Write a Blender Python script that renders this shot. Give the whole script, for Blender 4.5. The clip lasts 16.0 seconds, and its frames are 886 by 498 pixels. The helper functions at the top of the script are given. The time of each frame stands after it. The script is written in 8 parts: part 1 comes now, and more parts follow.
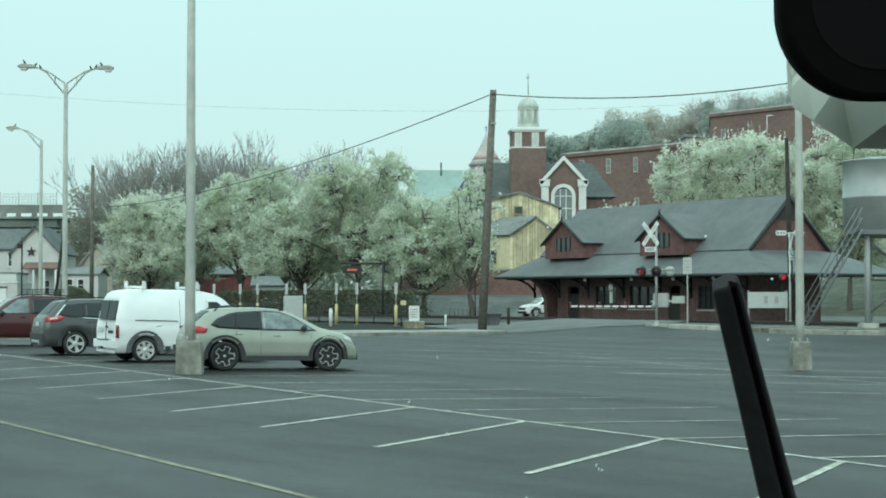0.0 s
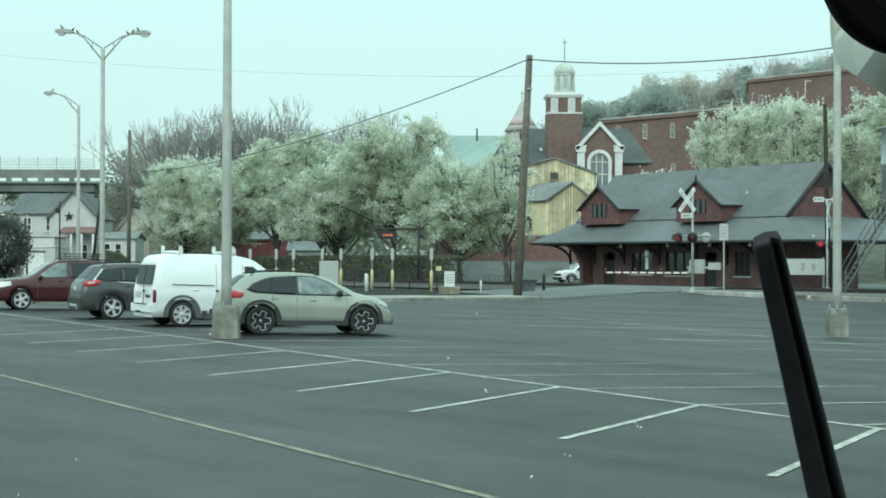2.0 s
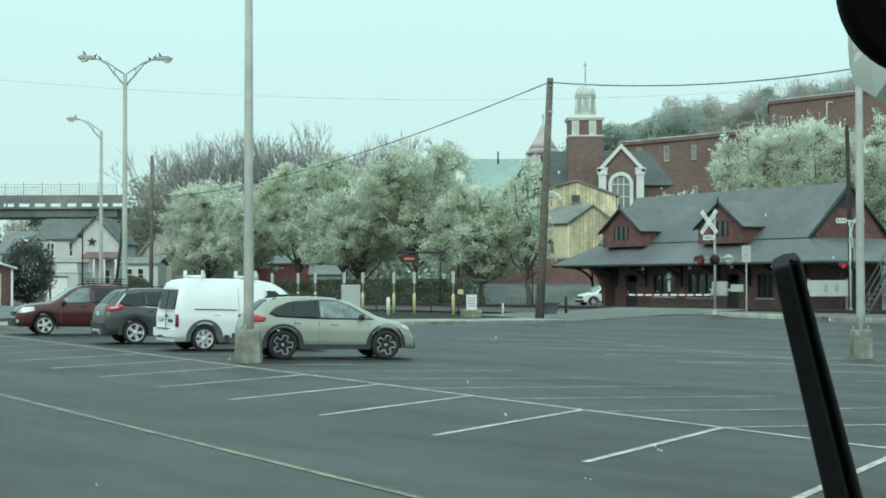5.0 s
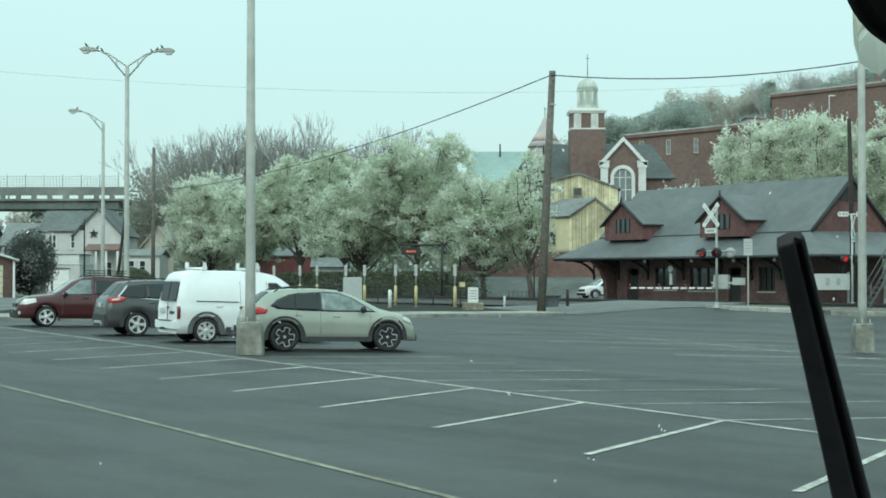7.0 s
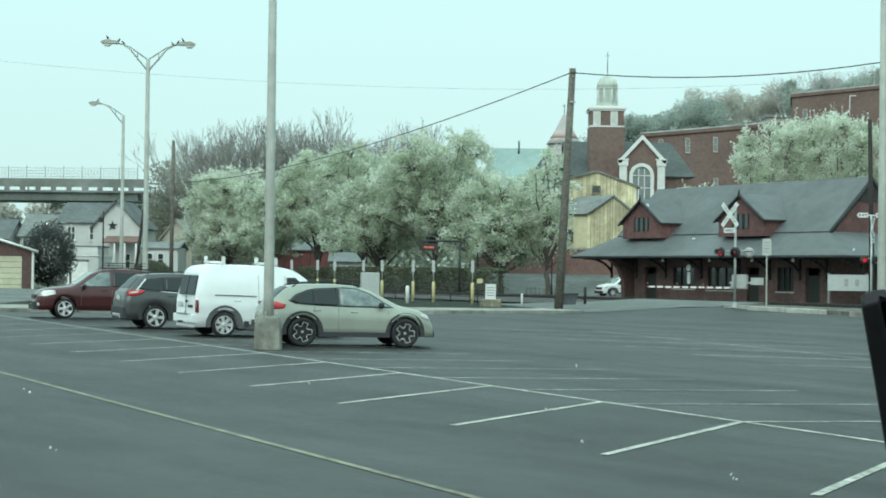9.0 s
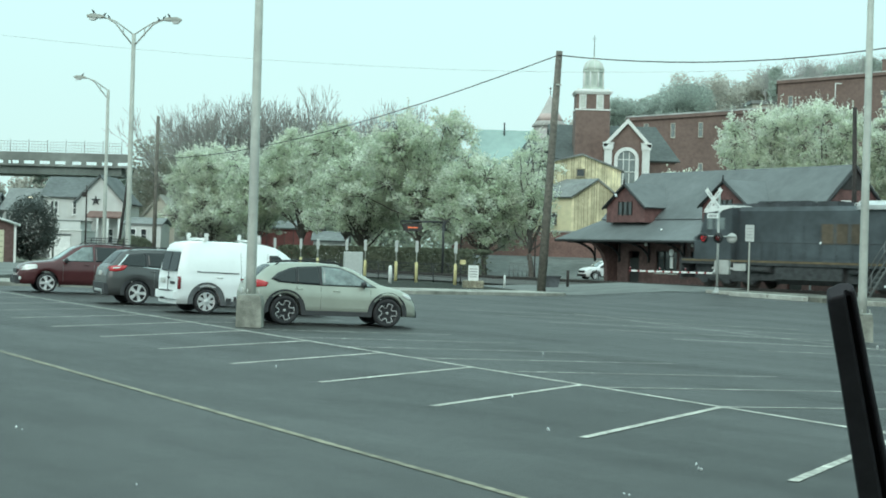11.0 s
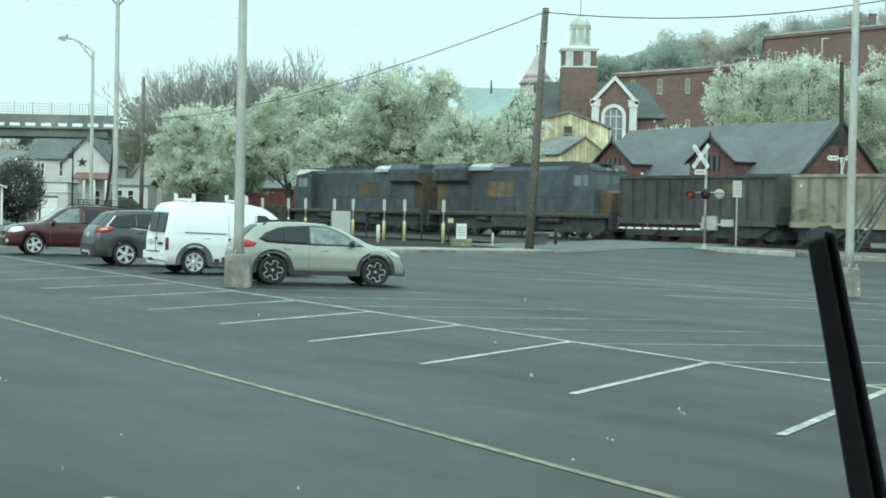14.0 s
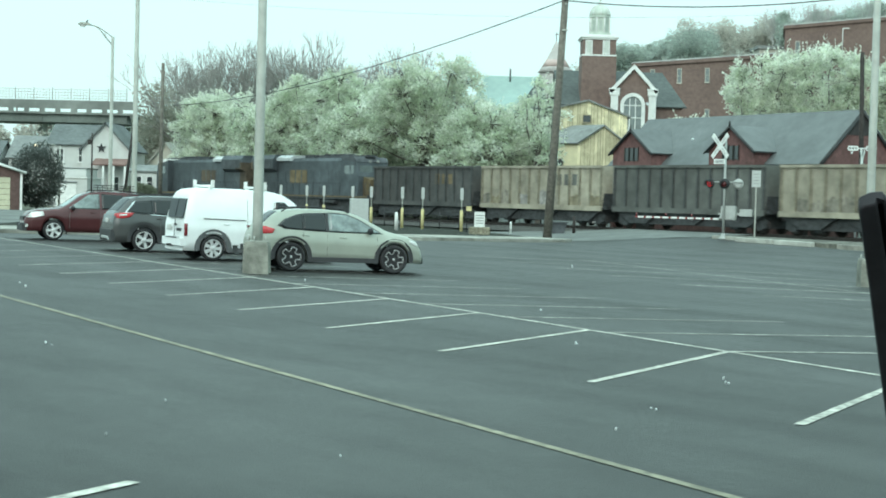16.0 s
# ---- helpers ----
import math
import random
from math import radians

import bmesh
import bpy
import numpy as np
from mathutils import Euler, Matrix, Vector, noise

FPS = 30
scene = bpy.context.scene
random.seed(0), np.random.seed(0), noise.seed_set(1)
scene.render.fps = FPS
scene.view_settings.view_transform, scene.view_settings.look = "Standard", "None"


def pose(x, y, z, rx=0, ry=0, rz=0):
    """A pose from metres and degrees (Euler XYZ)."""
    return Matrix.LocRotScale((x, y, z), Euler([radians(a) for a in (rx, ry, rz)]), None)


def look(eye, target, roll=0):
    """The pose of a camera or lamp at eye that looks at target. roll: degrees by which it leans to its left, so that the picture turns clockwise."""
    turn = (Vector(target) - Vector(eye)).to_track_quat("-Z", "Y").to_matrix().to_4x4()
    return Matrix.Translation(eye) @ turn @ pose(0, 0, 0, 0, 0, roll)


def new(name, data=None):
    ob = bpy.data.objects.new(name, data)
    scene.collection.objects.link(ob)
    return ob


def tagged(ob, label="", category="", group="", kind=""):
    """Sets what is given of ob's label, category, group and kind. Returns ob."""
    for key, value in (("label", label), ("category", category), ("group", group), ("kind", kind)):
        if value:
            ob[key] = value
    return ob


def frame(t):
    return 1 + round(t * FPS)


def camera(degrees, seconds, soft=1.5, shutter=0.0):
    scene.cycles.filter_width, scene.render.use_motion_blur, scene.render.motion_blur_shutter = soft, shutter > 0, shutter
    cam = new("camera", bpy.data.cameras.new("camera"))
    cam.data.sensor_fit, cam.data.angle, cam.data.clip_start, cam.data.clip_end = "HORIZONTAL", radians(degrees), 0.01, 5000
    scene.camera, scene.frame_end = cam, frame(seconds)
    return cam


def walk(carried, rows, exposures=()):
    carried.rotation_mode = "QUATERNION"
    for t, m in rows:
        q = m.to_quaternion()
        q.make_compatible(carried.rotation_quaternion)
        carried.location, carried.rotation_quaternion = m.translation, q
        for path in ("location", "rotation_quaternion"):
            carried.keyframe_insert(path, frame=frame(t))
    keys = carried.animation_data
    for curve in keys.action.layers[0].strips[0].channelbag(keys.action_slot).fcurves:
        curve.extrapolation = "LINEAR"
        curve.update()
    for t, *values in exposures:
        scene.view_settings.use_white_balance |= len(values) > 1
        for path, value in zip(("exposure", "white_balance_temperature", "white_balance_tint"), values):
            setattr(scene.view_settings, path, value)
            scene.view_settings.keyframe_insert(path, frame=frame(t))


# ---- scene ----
cam = camera(31.28, 16.0, soft=1.8, shutter=0.5)
PATH = [
    (0, pose(0.0017, 0, 1.9111, 91.665, 0.030, -2.133)),
    (0.5, pose(-0.0013, 0, 1.9091, 91.194, -0.207, -1.597)),
    (1, pose(-0.0008, 0, 1.9060, 90.820, -0.311, -1.213)),
    (1.5, pose(0.0008, 0, 1.9072, 90.512, -0.182, -0.993)),
    (2, pose(-0.0004, 0, 1.9065, 90.422, -0.161, -0.851)),
    (2.5, pose(0.0009, 0, 1.9069, 90.567, 0.046, -0.658)),
    (3, pose(-0.0000, 0, 1.9077, 90.947, -0.086, -0.409)),
    (3.5, pose(0.0014, 0, 1.9064, 91.165, 0.072, -0.209)),
    (4, pose(0.0017, 0, 1.9070, 91.274, 0.141, -0.076)),
    (6.5, pose(0.0000, 0, 1.9026, 91.142, 0.095, -0.049)),
    (7, pose(0.0000, 0, 1.9000, 91.004, -0.002, 0.000)),
    (7.5, pose(-0.0007, 0, 1.9014, 90.869, -0.228, 0.067)),
    (8, pose(-0.0003, 0, 1.9013, 90.722, -0.022, 0.145)),
    (8.5, pose(-0.0124, 0, 1.9070, 90.540, -0.146, 0.429)),
    (9, pose(-0.0293, 0, 1.9252, 90.849, -0.691, 0.622)),
    (9.2, pose(-0.0269, 0, 1.9249, 90.533, -0.719, 0.176)),
    (11.3, pose(-0.0222, 0, 1.9299, 90.158, -1.793, 0.075)),
    (11.5, pose(-0.0243, 0, 1.9326, 90.304, -1.868, 0.081)),
    (12, pose(-0.0163, 0, 1.9277, 90.635, -1.856, 0.016)),
    (12.5, pose(-0.0184, 0, 1.9265, 90.512, -1.606, -0.334)),
    (13, pose(-0.0198, 0, 1.9251, 89.551, -1.402, -0.365)),
    (13.5, pose(-0.0185, 0, 1.9249, 88.912, -1.266, -0.432)),
    (14, pose(-0.0190, 0, 1.9224, 88.673, -1.152, -0.421)),
    (14.5, pose(-0.0285, 0, 1.9159, 88.409, -1.604, -0.367)),
    (15, pose(-0.0273, 0, 1.9144, 88.245, -1.982, -0.279)),
    (15.5, pose(-0.0284, 0, 1.9120, 88.141, -1.906, -0.143)),
    (16, pose(-0.0329, 0, 1.9113, 88.230, -1.508, 0.232)),
]

walk(cam, PATH, exposures=[(0, -0.07), (1.5, 0.0), (3, 0.05), (4, -0.02), (7, -0.05), (9, 0.03), (11.5, 0.10), (12.5, 0.09), (13.2, 0.1), (14.5, 0.26), (16, 0.31)])

# ---- world and light: a bright, even overcast with a weak wide sun behind the cloud ----
world = bpy.data.worlds.new("overcast")
scene.world = world
world.use_nodes = True
wt = world.node_tree
wt.nodes.clear()
w_out = wt.nodes.new("ShaderNodeOutputWorld")
w_bg = wt.nodes.new("ShaderNodeBackground")
w_sky = wt.nodes.new("ShaderNodeTexSky")
w_sky.sky_type = "NISHITA"
w_sky.sun_disc = False
w_sky.sun_elevation, w_sky.sun_rotation = radians(30), radians(197)
w_mul = wt.nodes.new("ShaderNodeMix")
w_mul.data_type, w_mul.blend_type = "RGBA", "MIX"
w_geo = wt.nodes.new("ShaderNodeTexCoord")
w_sep = wt.nodes.new("ShaderNodeSeparateXYZ")
w_ramp = wt.nodes.new("ShaderNodeValToRGB")
w_noise = wt.nodes.new("ShaderNodeTexNoise")
w_noise.inputs["Scale"].default_value = 2.2
w_noise.inputs["Detail"].default_value = 4
w_add = wt.nodes.new("ShaderNodeMath")
w_add.operation = "MULTIPLY_ADD"
w_add.inputs[1].default_value = 0.10
for pos, c in ((0.04, (6.2, 8.8, 8.4, 1)), (0.26, (6.8, 10.4, 10.2, 1)), (0.95, (13.1, 19.0, 18.6, 1))):
    e = w_ramp.color_ramp.elements.new(pos)
    e.color = c
w_ramp.color_ramp.elements.remove(w_ramp.color_ramp.elements[0])
w_ramp.color_ramp.elements.remove(w_ramp.color_ramp.elements[-1])
w_mul.inputs[0].default_value = 0.93
wt.links.new(w_geo.outputs["Generated"], w_sep.inputs[0])
wt.links.new(w_geo.outputs["Generated"], w_noise.inputs["Vector"])
wt.links.new(w_noise.outputs["Fac"], w_add.inputs[0])
wt.links.new(w_sep.outputs["Z"], w_add.inputs[2])
wt.links.new(w_add.outputs[0], w_ramp.inputs[0])
wt.links.new(w_sky.outputs[0], w_mul.inputs[6])
wt.links.new(w_ramp.outputs[0], w_mul.inputs[7])
wt.links.new(w_mul.outputs[2], w_bg.inputs[0])
w_bg.inputs[1].default_value = 0.1
wt.links.new(w_bg.outputs[0], w_out.inputs[0])

sun = new("sun", bpy.data.lights.new("sun", "SUN"))
sun.data.energy, sun.data.angle, sun.data.color = 1.25, radians(40), (1.0, 0.97, 0.9)
sun.matrix_world = look((-25, -50, 50), (0, 30, 0))


# ---- materials ----
def mat(name, col, rough=0.8, metal=0.0, var=0.12, scale=6.0, bump=0.0, bscale=40.0, stain=0.0, col2=None, island=0.0, rand=0.0, spec=0.4, thin=0.0, grit=0.0, gscale=30.0, streak=None):
    """A surface with large stains and small grain; grit: specks of aggregate; streak: the way in degrees along which stains are drawn out; island: change from piece to piece; thin: light that passes through."""
    m = bpy.data.materials.new(name)
    m.use_nodes = True
    t = m.node_tree
    b = t.nodes["Principled BSDF"]
    b.inputs["Roughness"].default_value = rough
    b.inputs["Metallic"].default_value = metal
    b.inputs["Specular IOR Level"].default_value = spec
    tc = t.nodes.new("ShaderNodeTexCoord")
    n1 = t.nodes.new("ShaderNodeTexNoise")
    n1.inputs["Scale"].default_value = scale
    n1.inputs["Detail"].default_value = 6
    n1.inputs["Roughness"].default_value = 0.65
    t.links.new(tc.outputs["Object"], n1.inputs["Vector"])
    rp = t.nodes.new("ShaderNodeValToRGB")
    d = tuple(max(0, c * (1 - var * 2)) for c in col)
    e = tuple(min(1, c * (1 + var * 1.6)) for c in (col2 or col))
    rp.color_ramp.elements[0].position, rp.color_ramp.elements[0].color = 0.28, (*d, 1)
    rp.color_ramp.elements[1].position, rp.color_ramp.elements[1].color = 0.72, (*e, 1)
    t.links.new(n1.outputs["Fac"], rp.inputs[0])
    last = rp.outputs[0]
    if stain:
        n2 = t.nodes.new("ShaderNodeTexNoise")
        n2.inputs["Scale"].default_value = scale * 0.17
        n2.inputs["Detail"].default_value = 3
        if streak is None:
            t.links.new(tc.outputs["Object"], n2.inputs["Vector"])
        else:
            n2.inputs["Detail"].default_value = 7
            n2.inputs["Roughness"].default_value = 0.66
            mp = t.nodes.new("ShaderNodeMapping")
            mp.vector_type = "TEXTURE"
            mp.inputs["Rotation"].default_value = (0, 0, radians(streak))
            mp.inputs["Scale"].default_value = (2.0, 0.65, 1.0)
            t.links.new(tc.outputs["Object"], mp.inputs["Vector"])
            t.links.new(mp.outputs[0], n2.inputs["Vector"])
        mr = t.nodes.new("ShaderNodeMapRange")
        mr.inputs[1].default_value, mr.inputs[2].default_value = 0.35, 0.65
        mr.inputs[3].default_value, mr.inputs[4].default_value = 1 - stain, 1 + stain * 0.5
        t.links.new(n2.outputs["Fac"], mr.inputs[0])
        if streak is not None:
            # polished and dusty stretches shine differently
            gl = t.nodes.new("ShaderNodeMapRange")
            gl.inputs[1].default_value, gl.inputs[2].default_value = 0.32, 0.68
            gl.inputs[3].default_value, gl.inputs[4].default_value = spec * 0.5, spec * 1.3
            t.links.new(n2.outputs["Fac"], gl.inputs[0])
            t.links.new(gl.outputs[0], b.inputs["Specular IOR Level"])
        mx = t.nodes.new("ShaderNodeMix")
        mx.data_type, mx.blend_type = "RGBA", "MULTIPLY"
        mx.inputs[0].default_value = 1
        t.links.new(last, mx.inputs[6])
        t.links.new(mr.outputs[0], mx.inputs[7])
        last = mx.outputs[2]
    if grit:
        n4 = t.nodes.new("ShaderNodeTexNoise")
        n4.inputs["Scale"].default_value = gscale
        n4.inputs["Detail"].default_value = 8
        n4.inputs["Roughness"].default_value = 0.8
        t.links.new(tc.outputs["Object"], n4.inputs["Vector"])
        mr = t.nodes.new("ShaderNodeMapRange")
        mr.inputs[1].default_value, mr.inputs[2].default_value = 0.3, 0.7
        mr.inputs[3].default_value, mr.inputs[4].default_value = 1 - grit, 1 + grit
        t.links.new(n4.outputs["Fac"], mr.inputs[0])
        mx = t.nodes.new("ShaderNodeMix")
        mx.data_type, mx.blend_type = "RGBA", "MULTIPLY"
        mx.inputs[0].default_value = 1
        t.links.new(last, mx.inputs[6])
        t.links.new(mr.outputs[0], mx.inputs[7])
        last = mx.outputs[2]
    if island or rand:
        src = t.nodes.new("ShaderNodeNewGeometry" if island else "ShaderNodeObjectInfo")
        mr = t.nodes.new("ShaderNodeMapRange")
        a = island or rand
        mr.inputs[3].default_value, mr.inputs[4].default_value = 1 - a, 1 + a
        t.links.new(src.outputs["Random Per Island" if island else "Random"], mr.inputs[0])
        mx = t.nodes.new("ShaderNodeMix")
        mx.data_type, mx.blend_type = "RGBA", "MULTIPLY"
        mx.inputs[0].default_value = 1
        t.links.new(last, mx.inputs[6])
        t.links.new(mr.outputs[0], mx.inputs[7])
        last = mx.outputs[2]
    t.links.new(last, b.inputs["Base Color"])
    if thin:
        tl = t.nodes.new("ShaderNodeBsdfTranslucent")
        ms = t.nodes.new("ShaderNodeMixShader")
        ms.inputs[0].default_value = thin
        t.links.new(last, tl.inputs["Color"])
        t.links.new(b.outputs[0], ms.inputs[1])
        t.links.new(tl.outputs[0], ms.inputs[2])
        t.links.new(ms.outputs[0], t.nodes["Material Output"].inputs["Surface"])
    if bump:
        n3 = t.nodes.new("ShaderNodeTexNoise")
        n3.inputs["Scale"].default_value = bscale
        n3.inputs["Detail"].default_value = 5
        t.links.new(tc.outputs["Object"], n3.inputs["Vector"])
        bp = t.nodes.new("ShaderNodeBump")
        bp.inputs["Strength"].default_value = bump
        bp.inputs["Distance"].default_value = 0.02
        t.links.new(n3.outputs["Fac"], bp.inputs["Height"])
        t.links.new(bp.outputs[0], b.inputs["Normal"])
    return m


def glow(name, col, strength):
    m = bpy.data.materials.new(name)
    m.use_nodes = True
    b = m.node_tree.nodes["Principled BSDF"]
    b.inputs["Base Color"].default_value = (*col, 1)
    b.inputs["Emission Color"].default_value = (*col, 1)
    b.inputs["Emission Strength"].default_value = strength
    return m


def glass(name, tint=(0.02, 0.03, 0.035), rough=0.08):
    return mat(name, tint, rough, 0.0, 0.1, 2.0, spec=0.8)


M_asphalt = mat("asphalt", (0.0142, 0.0160, 0.0142), 0.54, 0, 0.22, 1.4, 0.6, 60, 0.55, spec=0.54, grit=0.5, gscale=5.0, streak=-50)
M_road = mat("old_asphalt", (0.132, 0.142, 0.134), 0.8, 0, 0.16, 1.2, 0.4, 60, 0.3)
M_white_line = mat("worn_white_paint", (0.46, 0.46, 0.41), 0.75, 0, 0.3, 9.0, 0.2, 80, 0.25, spec=0.3, grit=0.22, gscale=12.0)
M_faint_line = mat("faded_white_paint", (0.36, 0.362, 0.325), 0.75, 0, 0.35, 7.0, 0.2, 80, 0.3, spec=0.3)
M_yellow_line = mat("worn_yellow_paint", (0.215, 0.205, 0.15), 0.72, 0, 0.3, 7.0, 0.2, 80, 0.25, spec=0.38)
M_concrete = mat("concrete", (0.40, 0.405, 0.365), 0.85, 0, 0.16, 3.0, 0.3, 50, 0.25)
M_kerb = mat("worn_kerb_concrete", (0.30, 0.30, 0.265), 0.88, 0, 0.2, 2.0, 0.4, 40, 0.35)
M_paving = mat("dull_platform_paving", (0.17, 0.172, 0.158), 0.88, 0, 0.18, 2.0, 0.3, 40, 0.3)
M_gravel = mat("gravelly_earth", (0.13, 0.13, 0.11), 0.95, 0, 0.3, 4.0, 0.7, 30, 0.4)
M_grass = mat("grass", (0.075, 0.088, 0.06), 0.9, 0, 0.3, 3.0, 0.5, 30, 0.35, col2=(0.10, 0.105, 0.075))
M_earth = mat("dark_weedy_earth", (0.04, 0.045, 0.038), 0.95, 0, 0.35, 5.0, 0.8, 20, 0.35, spec=0.1)
M_ballast = mat("ballast", (0.075, 0.075, 0.07), 0.9, 0, 0.4, 14.0, 0.9, 25, 0.2)
M_railing = mat("dull_grey_railing", (0.20, 0.21, 0.21), 0.6, 0.2, 0.1, 4.0)
M_steel = mat("galvanised_steel", (0.37, 0.387, 0.352), 0.65, 0.1, 0.10, 2.5, 0.05, 30, 0.16)
M_rail = mat("rail_steel", (0.08, 0.072, 0.066), 0.45, 0.6, 0.2, 5.0)
M_wood_pole = mat("weathered_pole_wood", (0.145, 0.135, 0.116), 0.9, 0, 0.25, 5.0, 0.5, 30, 0.2)
M_dark_wood = mat("creosoted_wood", (0.035, 0.03, 0.028), 0.85, 0, 0.25, 5.0, 0.4, 30)
M_black = mat("black_paint", (0.026, 0.028, 0.03), 0.5, 0, 0.15, 4.0)
M_cable = mat("black_cable", (0.03, 0.032, 0.034), 0.7)
M_yellow = mat("yellow_paint", (0.62, 0.56, 0.29), 0.6, 0, 0.12, 5.0, 0, 40, 0.15)
M_white = mat("white_paint", (0.74, 0.76, 0.74), 0.6, 0, 0.06, 4.0, 0, 40, 0.1)
M_brick = mat("red_brick", (0.215, 0.128, 0.112), 0.88, 0, 0.16, 5.0, 0.3, 30, 0.2)
# far brick reds dulled: distance haze is put into the colour
M_church_brick = mat("haze_dulled_red_brick", (0.175, 0.122, 0.107), 0.88, 0, 0.12, 2.0, 0.2, 20, 0.12)
M_station_red = mat("dark_red_shingles", (0.145, 0.074, 0.07), 0.85, 0, 0.18, 3.0, 0.3, 20, 0.2)
M_station_brick = mat("maroon_brick", (0.125, 0.077, 0.071), 0.88, 0, 0.2, 4.0, 0.3, 20, 0.2)
M_slate = mat("grey_slate", (0.12, 0.134, 0.136), 0.62, 0, 0.09, 1.5, 0.3, 18, 0.2)
M_dark = mat("dark_interior", (0.035, 0.037, 0.04), 0.7)


# ---- builders ----
def box(bm, x0, x1, y0, y1, z0, z1, m=None):
    v = [bm.verts.new((x, y, z)) for x in (x0, x1) for y in (y0, y1) for z in (z0, z1)]
    for f in ((0, 1, 3, 2), (4, 6, 7, 5), (0, 4, 5, 1), (2, 3, 7, 6), (0, 2, 6, 4), (1, 5, 7, 3)):
        bm.faces.new([v[i] for i in f])
    if m is not None:
        bmesh.ops.transform(bm, matrix=m, verts=v)
    return v


def bar(bm, a, b, r0, r1=None, n=8):
    """A round tapered bar from a to b."""
    a, b = Vector(a), Vector(b)
    r1 = r0 if r1 is None else r1
    q = (b - a).to_track_quat("Z", "Y")
    rings = []
    for p, r in ((a, r0), (b, r1)):
        rings.append([bm.verts.new(p + q @ Vector((r * math.cos(2 * math.pi * i / n), r * math.sin(2 * math.pi * i / n), 0))) for i in range(n)])
    for i in range(n):
        j = (i + 1) % n
        bm.faces.new((rings[0][i], rings[0][j], rings[1][j], rings[1][i])).smooth = True
    bm.faces.new(rings[0][::-1])
    bm.faces.new(rings[1])


def tube(bm, pts, r, n=6):
    """One continuous round tube through pts."""
    pts = [Vector(p) for p in pts]
    rings = []
    for i, p in enumerate(pts):
        d = (pts[min(i + 1, len(pts) - 1)] - pts[max(i - 1, 0)]).normalized()
        q = d.to_track_quat("Z", "Y")
        rings.append([bm.verts.new(p + q @ Vector((r * math.cos(2 * math.pi * k / n), r * math.sin(2 * math.pi * k / n), 0))) for k in range(n)])
    for a, b in zip(rings, rings[1:]):
        for i in range(n):
            j = (i + 1) % n
            bm.faces.new((a[i], a[j], b[j], b[i])).smooth = True
    bm.faces.new(rings[0][::-1])
    bm.faces.new(rings[-1])


def lathe(bm, prof, n=20, m=None):
    """prof: (radius, z) upwards, turned round z."""
    vs = []
    rings = []
    for r, z in prof:
        ring = [bm.verts.new((r * math.cos(2 * math.pi * i / n), r * math.sin(2 * math.pi * i / n), z)) for i in range(n)]
        rings.append(ring)
        vs += ring
    for a, b in zip(rings, rings[1:]):
        for i in range(n):
            j = (i + 1) % n
            bm.faces.new((a[i], a[j], b[j], b[i])).smooth = True
    bm.faces.new(rings[0][::-1])
    bm.faces.new(rings[-1])
    if m is not None:
        bmesh.ops.transform(bm, matrix=m, verts=vs)


def prism(bm, outline, y0, y1, m=None):
    """A closed outline of (x, z) pushed from y0 to y1."""
    a = [bm.verts.new((x, y0, z)) for x, z in outline]
    b = [bm.verts.new((x, y1, z)) for x, z in outline]
    n = len(outline)
    bm.faces.new(a)
    bm.faces.new(b[::-1])
    for i in range(n):
        j = (i + 1) % n
        bm.faces.new((a[j], a[i], b[i], b[j]))
    if m is not None:
        bmesh.ops.transform(bm, matrix=m, verts=a + b)


def poly(bm, pts):
    return bm.faces.new([bm.verts.new(p) for p in pts])


def slab(bm, pts, thick):
    """A flat plate: pts on top, thick below along its normal."""
    pts = [Vector(p) for p in pts]
    nrm = (pts[1] - pts[0]).cross(pts[2] - pts[0]).normalized()
    top = [bm.verts.new(p) for p in pts]
    low = [bm.verts.new(p - nrm * thick) for p in pts]
    bm.faces.new(top)
    bm.faces.new(low[::-1])
    for i in range(len(pts)):
        j = (i + 1) % len(pts)
        bm.faces.new((top[i], low[i], low[j], top[j]))


def mesh_of(name, bm, material, fix=True):
    if fix:
        bmesh.ops.recalc_face_normals(bm, faces=bm.faces)
    me = bpy.data.meshes.new(name)
    bm.to_mesh(me)
    bm.free()
    me.materials.append(material)
    return me


def part(name, bm, material, parent, label="", fix=True):
    ob = new(name, mesh_of(name, bm, material, fix))
    ob.parent = parent
    if label:
        ob["label"] = label
    return ob


def thing(name, label, category, m=None, group="", kind=""):
    ob = new(name)
    ob.empty_display_size = 0.2
    if m is not None:
        ob.matrix_world = m
    return tagged(ob, label, category, group, kind)


def solid(name, bm, material, label, category="", group="", kind="", m=None, fix=True):
    ob = new(name, mesh_of(name, bm, material, fix))
    if m is not None:
        ob.matrix_world = m
    return tagged(ob, label, category, group, kind)


# ---- plan: the railway line runs obliquely past the car park ----
TRACK_O = Vector((8.87, 100.0))
TRACK_S = Vector((-0.525, 0.851))
TRACK_N = Vector((0.851, 0.525))
RAIL_Z = 0.46


def at_track(s, n):
    p = TRACK_O + TRACK_S * s + TRACK_N * n
    return p.x, p.y


def track_n(x, y):
    return (Vector((x, y)) - TRACK_O).dot(TRACK_N)


def sm(a, b, v):
    v = min(1, max(0, (v - a) / (b - a)))
    return v * v * (3 - 2 * v)


